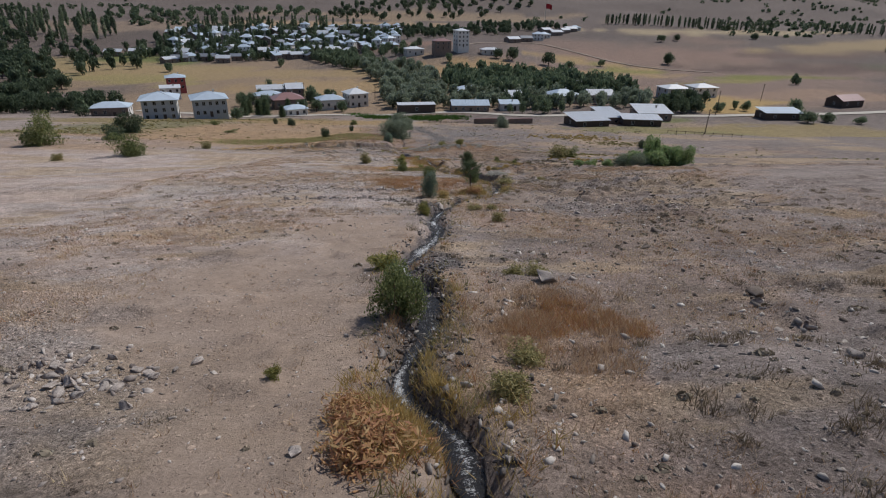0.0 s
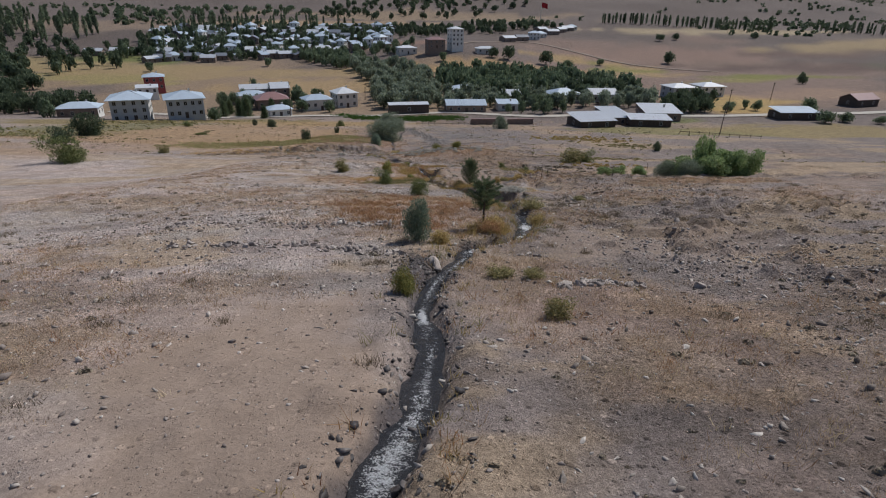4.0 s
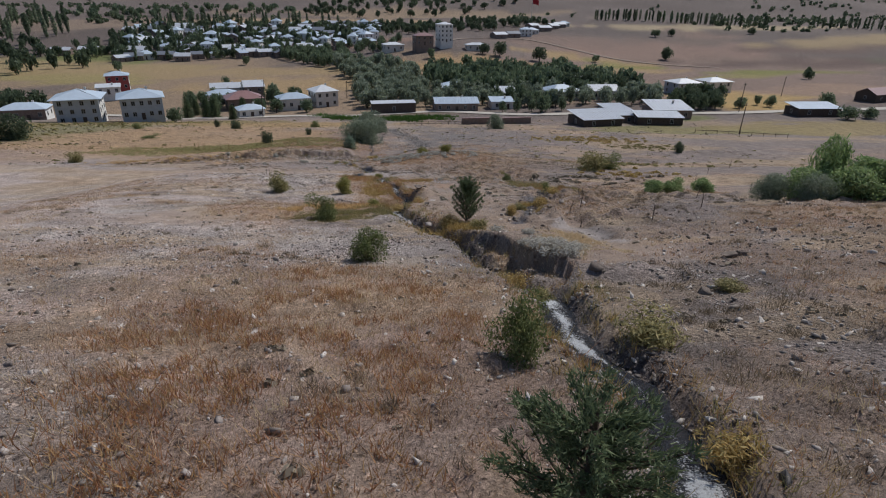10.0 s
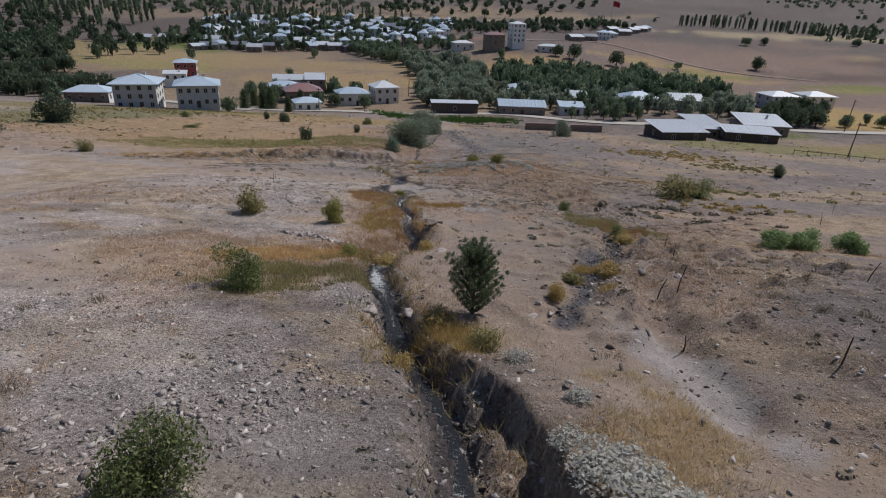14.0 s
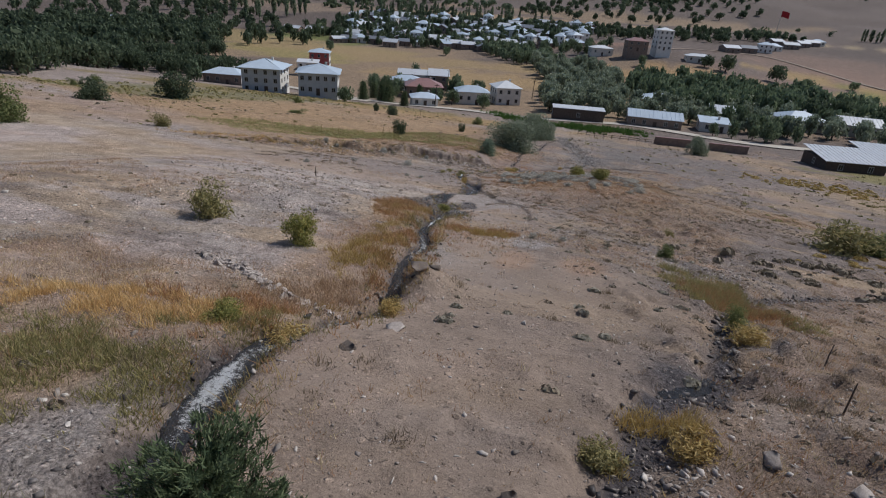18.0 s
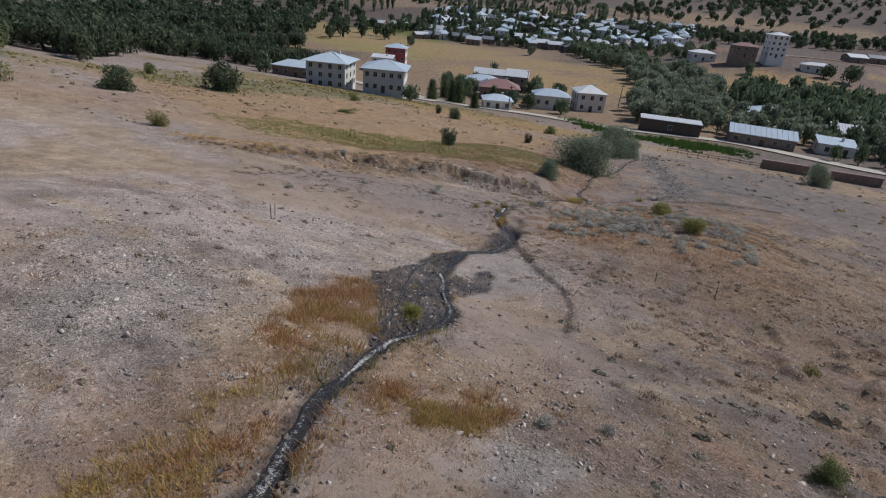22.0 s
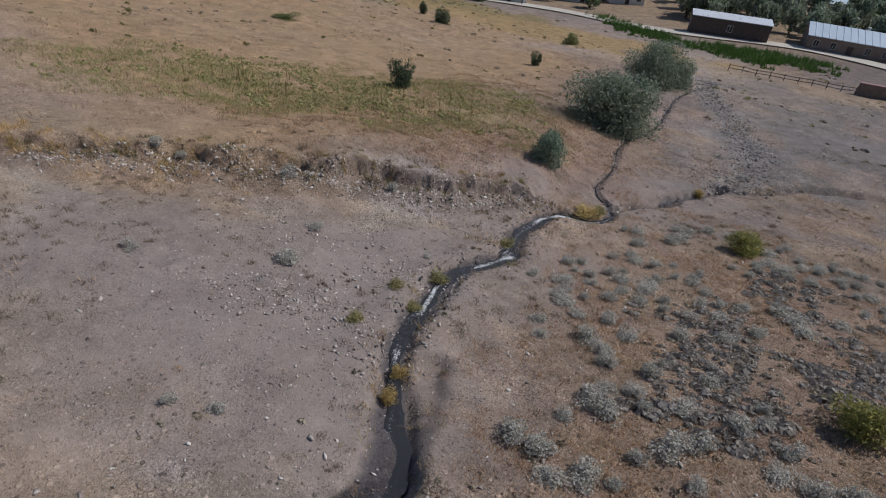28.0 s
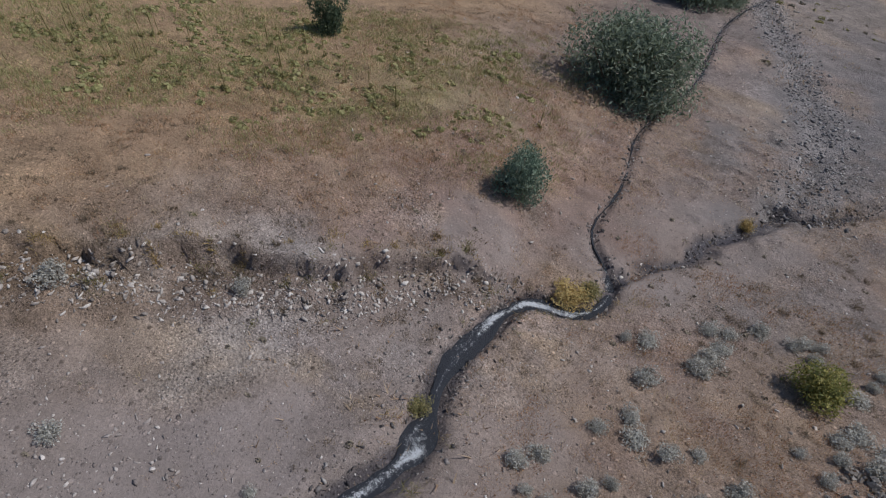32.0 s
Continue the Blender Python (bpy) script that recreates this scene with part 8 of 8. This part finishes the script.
grove([(-100, 268), (-60, 262), (-50, 300), (-100, 330)], 9.5, BROAD, (2.4, 3.6), (4.5, 7), "green garden tree between village houses", "village trees", clear=7.5, seed=26, most=20)
grove([(-30, 272), (-12, 268), (2, 285), (4, 330), (-6, 400), (-32, 425), (-62, 440), (-40, 360), (-28, 310)], 8.5, GROVE, (3.6, 5.2), (6, 9), "silver-green willow in the valley grove", "valley grove", seed=5, most=80)
grove([(2, 330), (30, 300), (58, 318), (95, 350), (88, 385), (20, 400), (0, 390)], 10.5, BROAD, (4, 6), (6.5, 10), "leafy green trees of the valley grove", "", seed=6, most=60, stuff="grove_trees_back")
grove([(22, 274), (52, 268), (60, 280), (50, 284), (30, 280)], 6.5, BROAD, (2.6, 3.6), (5, 8), "green tree beside the houses", "village trees", clear=4.5, seed=7, most=20)
grove([(98, 255), (118, 290), (140, 298), (128, 272), (112, 250)], 6.5, ORCHARD, (3, 4.2), (5.5, 8), "dark green tree below the white houses", "village trees", seed=8, most=30)
grove([(66, 305), (72, 330), (104, 345), (106, 312), (92, 306)], 8, ORCHARD, (3.4, 5), (6, 9.5), "dark green tree behind the houses", "village trees", seed=9, most=24)
grove([(-100, 455), (-30, 470), (-10, 500), (-40, 512), (-110, 478)], 9, BROAD, (2.6, 4.2), (5, 8), "green tree at the edge of the village", "village trees", clear=5, seed=10, most=40)
grove([(-260, 470), (-120, 470), (-40, 540), (-60, 640), (-250, 600)], 17, BROAD, (2.6, 4.4), (5, 9), "green trees between the village houses", "", clear=5.5, seed=11, most=90, stuff="village_trees")
grove([(-250, 612), (-60, 655), (-50, 690), (-260, 650)], 10, POPLAR, (9, 14), (9, 14), "slender poplar behind the village", "poplars", "poplar", 3, 12, 45)
grove([(-320, 520), (-420, 540), (-560, 740), (-480, 760), (-380, 660), (-310, 600)], 17, POPLAR, (13, 19), (13, 19), "tall dark poplar in the valley", "poplars", "poplar", 3, 13, 70)
grove([(200, 735), (390, 690), (392, 706), (205, 752)], 7, POPLAR, (10, 13), (10, 13), "poplar in a long row on the far slope", "poplars", "poplar", 3, 14, 80)
grove([(430, 690), (500, 660), (520, 690), (450, 715)], 10, POPLAR, (10, 13), (10, 13), "poplar in a row on the far slope", "poplars", "poplar", 3, 15, 30)
grove([(-135, 495), (-108, 482), (-85, 445), (-48, 405), (-30, 420), (-58, 452), (-92, 492), (-120, 512)], 7, BROAD, (2.6, 4.4), (5, 8.5), "leafy trees in a belt across the fields", "", clear=4.5, seed=31, most=80, stuff="belt_trees")
grove([(-210, 455), (-140, 470), (-60, 520), (-40, 560), (-50, 645), (-260, 600), (-268, 500)], 9.5, ORCHARD, (2.4, 4.2), (5, 8.5), "dark trees between the village houses", "", clear=5.2, seed=32, most=280, stuff="village_trees_dark")
grove([(-210, 455), (-140, 470), (-60, 520), (-40, 560), (-50, 645), (-260, 600), (-268, 500)], 19, POPLAR, (9, 14), (9, 14), "slender poplar among the village houses", "poplars", "poplar", 5, 33, 45)
grove([(-45, 560), (60, 610), (150, 690), (120, 720), (20, 660), (-60, 640)], 11, ORCHARD, (3, 5), (5, 8), "dark trees behind the village", "", clear=5, seed=34, most=110, stuff="trees_behind_village")
grove([(-8, 268), (24, 264), (60, 270), (100, 268), (112, 300), (96, 320), (40, 312), (0, 330)], 7.5, GROVE, (2.8, 4.4), (5, 8), "silver-green tree among the houses by the road", "village trees", clear=7.2, seed=35, most=70)
grove([(30, 252), (62, 256), (64, 264), (34, 262)], 6, BROAD, (1.8, 2.8), (3.5, 6), "leafy tree in front of the houses", "village trees", clear=5.0, seed=36, most=12)
grove([(20, 300), (110, 308), (112, 372), (70, 392), (10, 400), (0, 350)], 8, BROAD, (3.6, 5.4), (6, 9.5), "leafy green trees filling the valley grove", "", clear=6.5, seed=37, most=110, stuff="grove_trees")
grove([(-150, 730), (0, 760), (140, 900), (150, 1080), (-20, 1120), (-160, 900)], 27, ORCHARD, (4, 6.5), (6, 9), "dark trees dotted over the far hillside", "", clear=5, seed=38, most=140, stuff="hillside_trees")
grove([(-40, 960), (40, 960), (60, 1100), (-60, 1110)], 15, ORCHARD, (4, 6.5), (6, 9), "dense dark trees in a hollow of the far hillside", "", clear=5, seed=39, most=80, stuff="hollow_trees")
grove([(-330, 640), (-150, 780), (-180, 860), (-420, 760)], 24, BROAD, (4, 6), (6, 9), "trees dotted over the far slope", "", clear=5, seed=40, most=60, stuff="slope_trees")
for x, y, rad, tall in ((190, 487, 6, 9), (240, 386, 4.2, 7), (84, 450, 6, 9), (98, 440, 4.5, 6), (7, 438, 4, 6.5), (44, 458, 5.5, 7), (56, 455, 6, 9), (-243, 478, 5, 8), (-166, 272, 6, 8), (-154, 268, 5.5, 8),
                        (-146, 232, 4.2, 7), (-80, 222, 3.4, 4.6), (-66, 292, 4, 6), (-57, 262, 3.0, 5.5), (-45, 262, 3.2, 5), (156, 236, 4.5, 4.5), (166, 240, 4, 4), (166, 262, 4, 6), (178, 236, 3, 3), (47, 255, 3.4, 6.5),
                        (130, 470, 4, 5), (220, 590, 5, 6), (240, 600, 5, 6), (430, 560, 7, 8), (330, 620, 6, 6), (-186, 400, 4, 6), (-120, 440, 4, 6)):
    tree(BROAD if rad < 5 else ORCHARD, x, y, rad, tall, "lone leafy green tree" + (" in open fields" if y > 380 else " beside the village houses"))
for x, y, tall in ((-84, 243, 6.5), (-80, 250, 7), (-76, 247, 7.5), (-70, 262, 6), (-67, 240, 5), (-86, 256, 6)):
    root = empty("fir_tree", pose(x, y, level(x, y), 0, 0, 20 * tall) @ Matrix.Diagonal((tall * 0.85, tall * 0.85, tall, 1)), "dark narrow fir beside the village houses", "fir tree", "garden firs")
    for name, me in zip(("trunk", "branchwork", "foliage"), FIR[0]):
        part(name, me, None, root)

far_fence = empty("fence", pose(0, 0, 0), "weathered rail fence below the barns", "fence")
fp = np.array([(83 + 2.6 * k, 201 - 1.5 * k) for k in range(9)])
fh = surface(fp[:, 0], fp[:, 1])
for (x, y), z in zip(fp, fh):
    part("post", tubes([[((x, y, z - 0.3), 0.08), ((x, y, z + 1.3), 0.07)]], "post", DARK_WOOD, 6), None, far_fence)
for k in range(len(fp) - 1):
    part("rail", tubes([[((*fp[k], fh[k] + 0.95), 0.06), ((*fp[k + 1], fh[k + 1] + 0.95), 0.06)]], "rail", DARK_WOOD, 5), None, far_fence)

# scrub dotted over the far hillside
r9 = np.random.default_rng(77)
hx, hy = scatter(9000, -900, 1100, 640, 1500, lambda x, y: smooth(0.45, 0.7, fbm(x, y, 160, 650, 4)), r9)
hx, hy = hx[:1500], hy[:1500]
n = 26
d = r9.normal(size=(len(hx), n, 3))
d /= np.linalg.norm(d, axis=2)[..., None]
rad = r9.uniform(1.6, 4.6, (len(hx), 1, 1))
c = np.stack([hx, hy, surface(hx, hy)], 1)[:, None] + d * rad * r9.uniform(0.5, 1.0, (len(hx), n, 1)) * (1, 1, 0.8) + (0, 0, 1) * rad * 0.6
tagged(new("hillside_scrub", leaf_mesh("hillside_scrub", c.reshape(-1, 3), d.reshape(-1, 3), 1.5, ORCHARD[0][1].materials[0], r9, 1.0)), "scattered dark bushes on the far hillside", "bushes", kind="stuff")

# the garden below the road
gx, gy = scatter(16000, -52, 16, 214, 262, lambda x, y: np.maximum(patch(x, y, -28, 242, 14, 5, -38, 661, 0.2), patch(x, y, -2, 238, 13, 8, 25, 660, 0.2)) * (np.sin((y - 0.3 * x) * 3) > -0.5), r9)
blades("garden_crops", gx, gy, r9.uniform(0.5, 1.4, len(gx)), 0.15, 7, 0.07, CROP, "green rows of garden crops below the road", 0.3, 9)
fence = empty("fence", pose(0, 0, 0), "weathered rail fence below the garden", "fence")
fp = np.array([(x, 217 + 0.25 * x + 0.4 * math.sin(x)) for x in np.arange(-6, 14, 2.2)])
fh = surface(fp[:, 0], fp[:, 1])
for (x, y), z in zip(fp, fh):
    part("post", tubes([[((x, y, z - 0.3), 0.07), ((x, y, z + 1.2), 0.06)]], "post", DARK_WOOD, 6), None, fence)
for k in range(len(fp) - 1):
    for q in (0.5, 1.0):
        part("rail", tubes([[((*fp[k], fh[k] + q), 0.05), ((*fp[k + 1], fh[k + 1] + q), 0.05)]], "rail", DARK_WOOD, 5), None, fence)
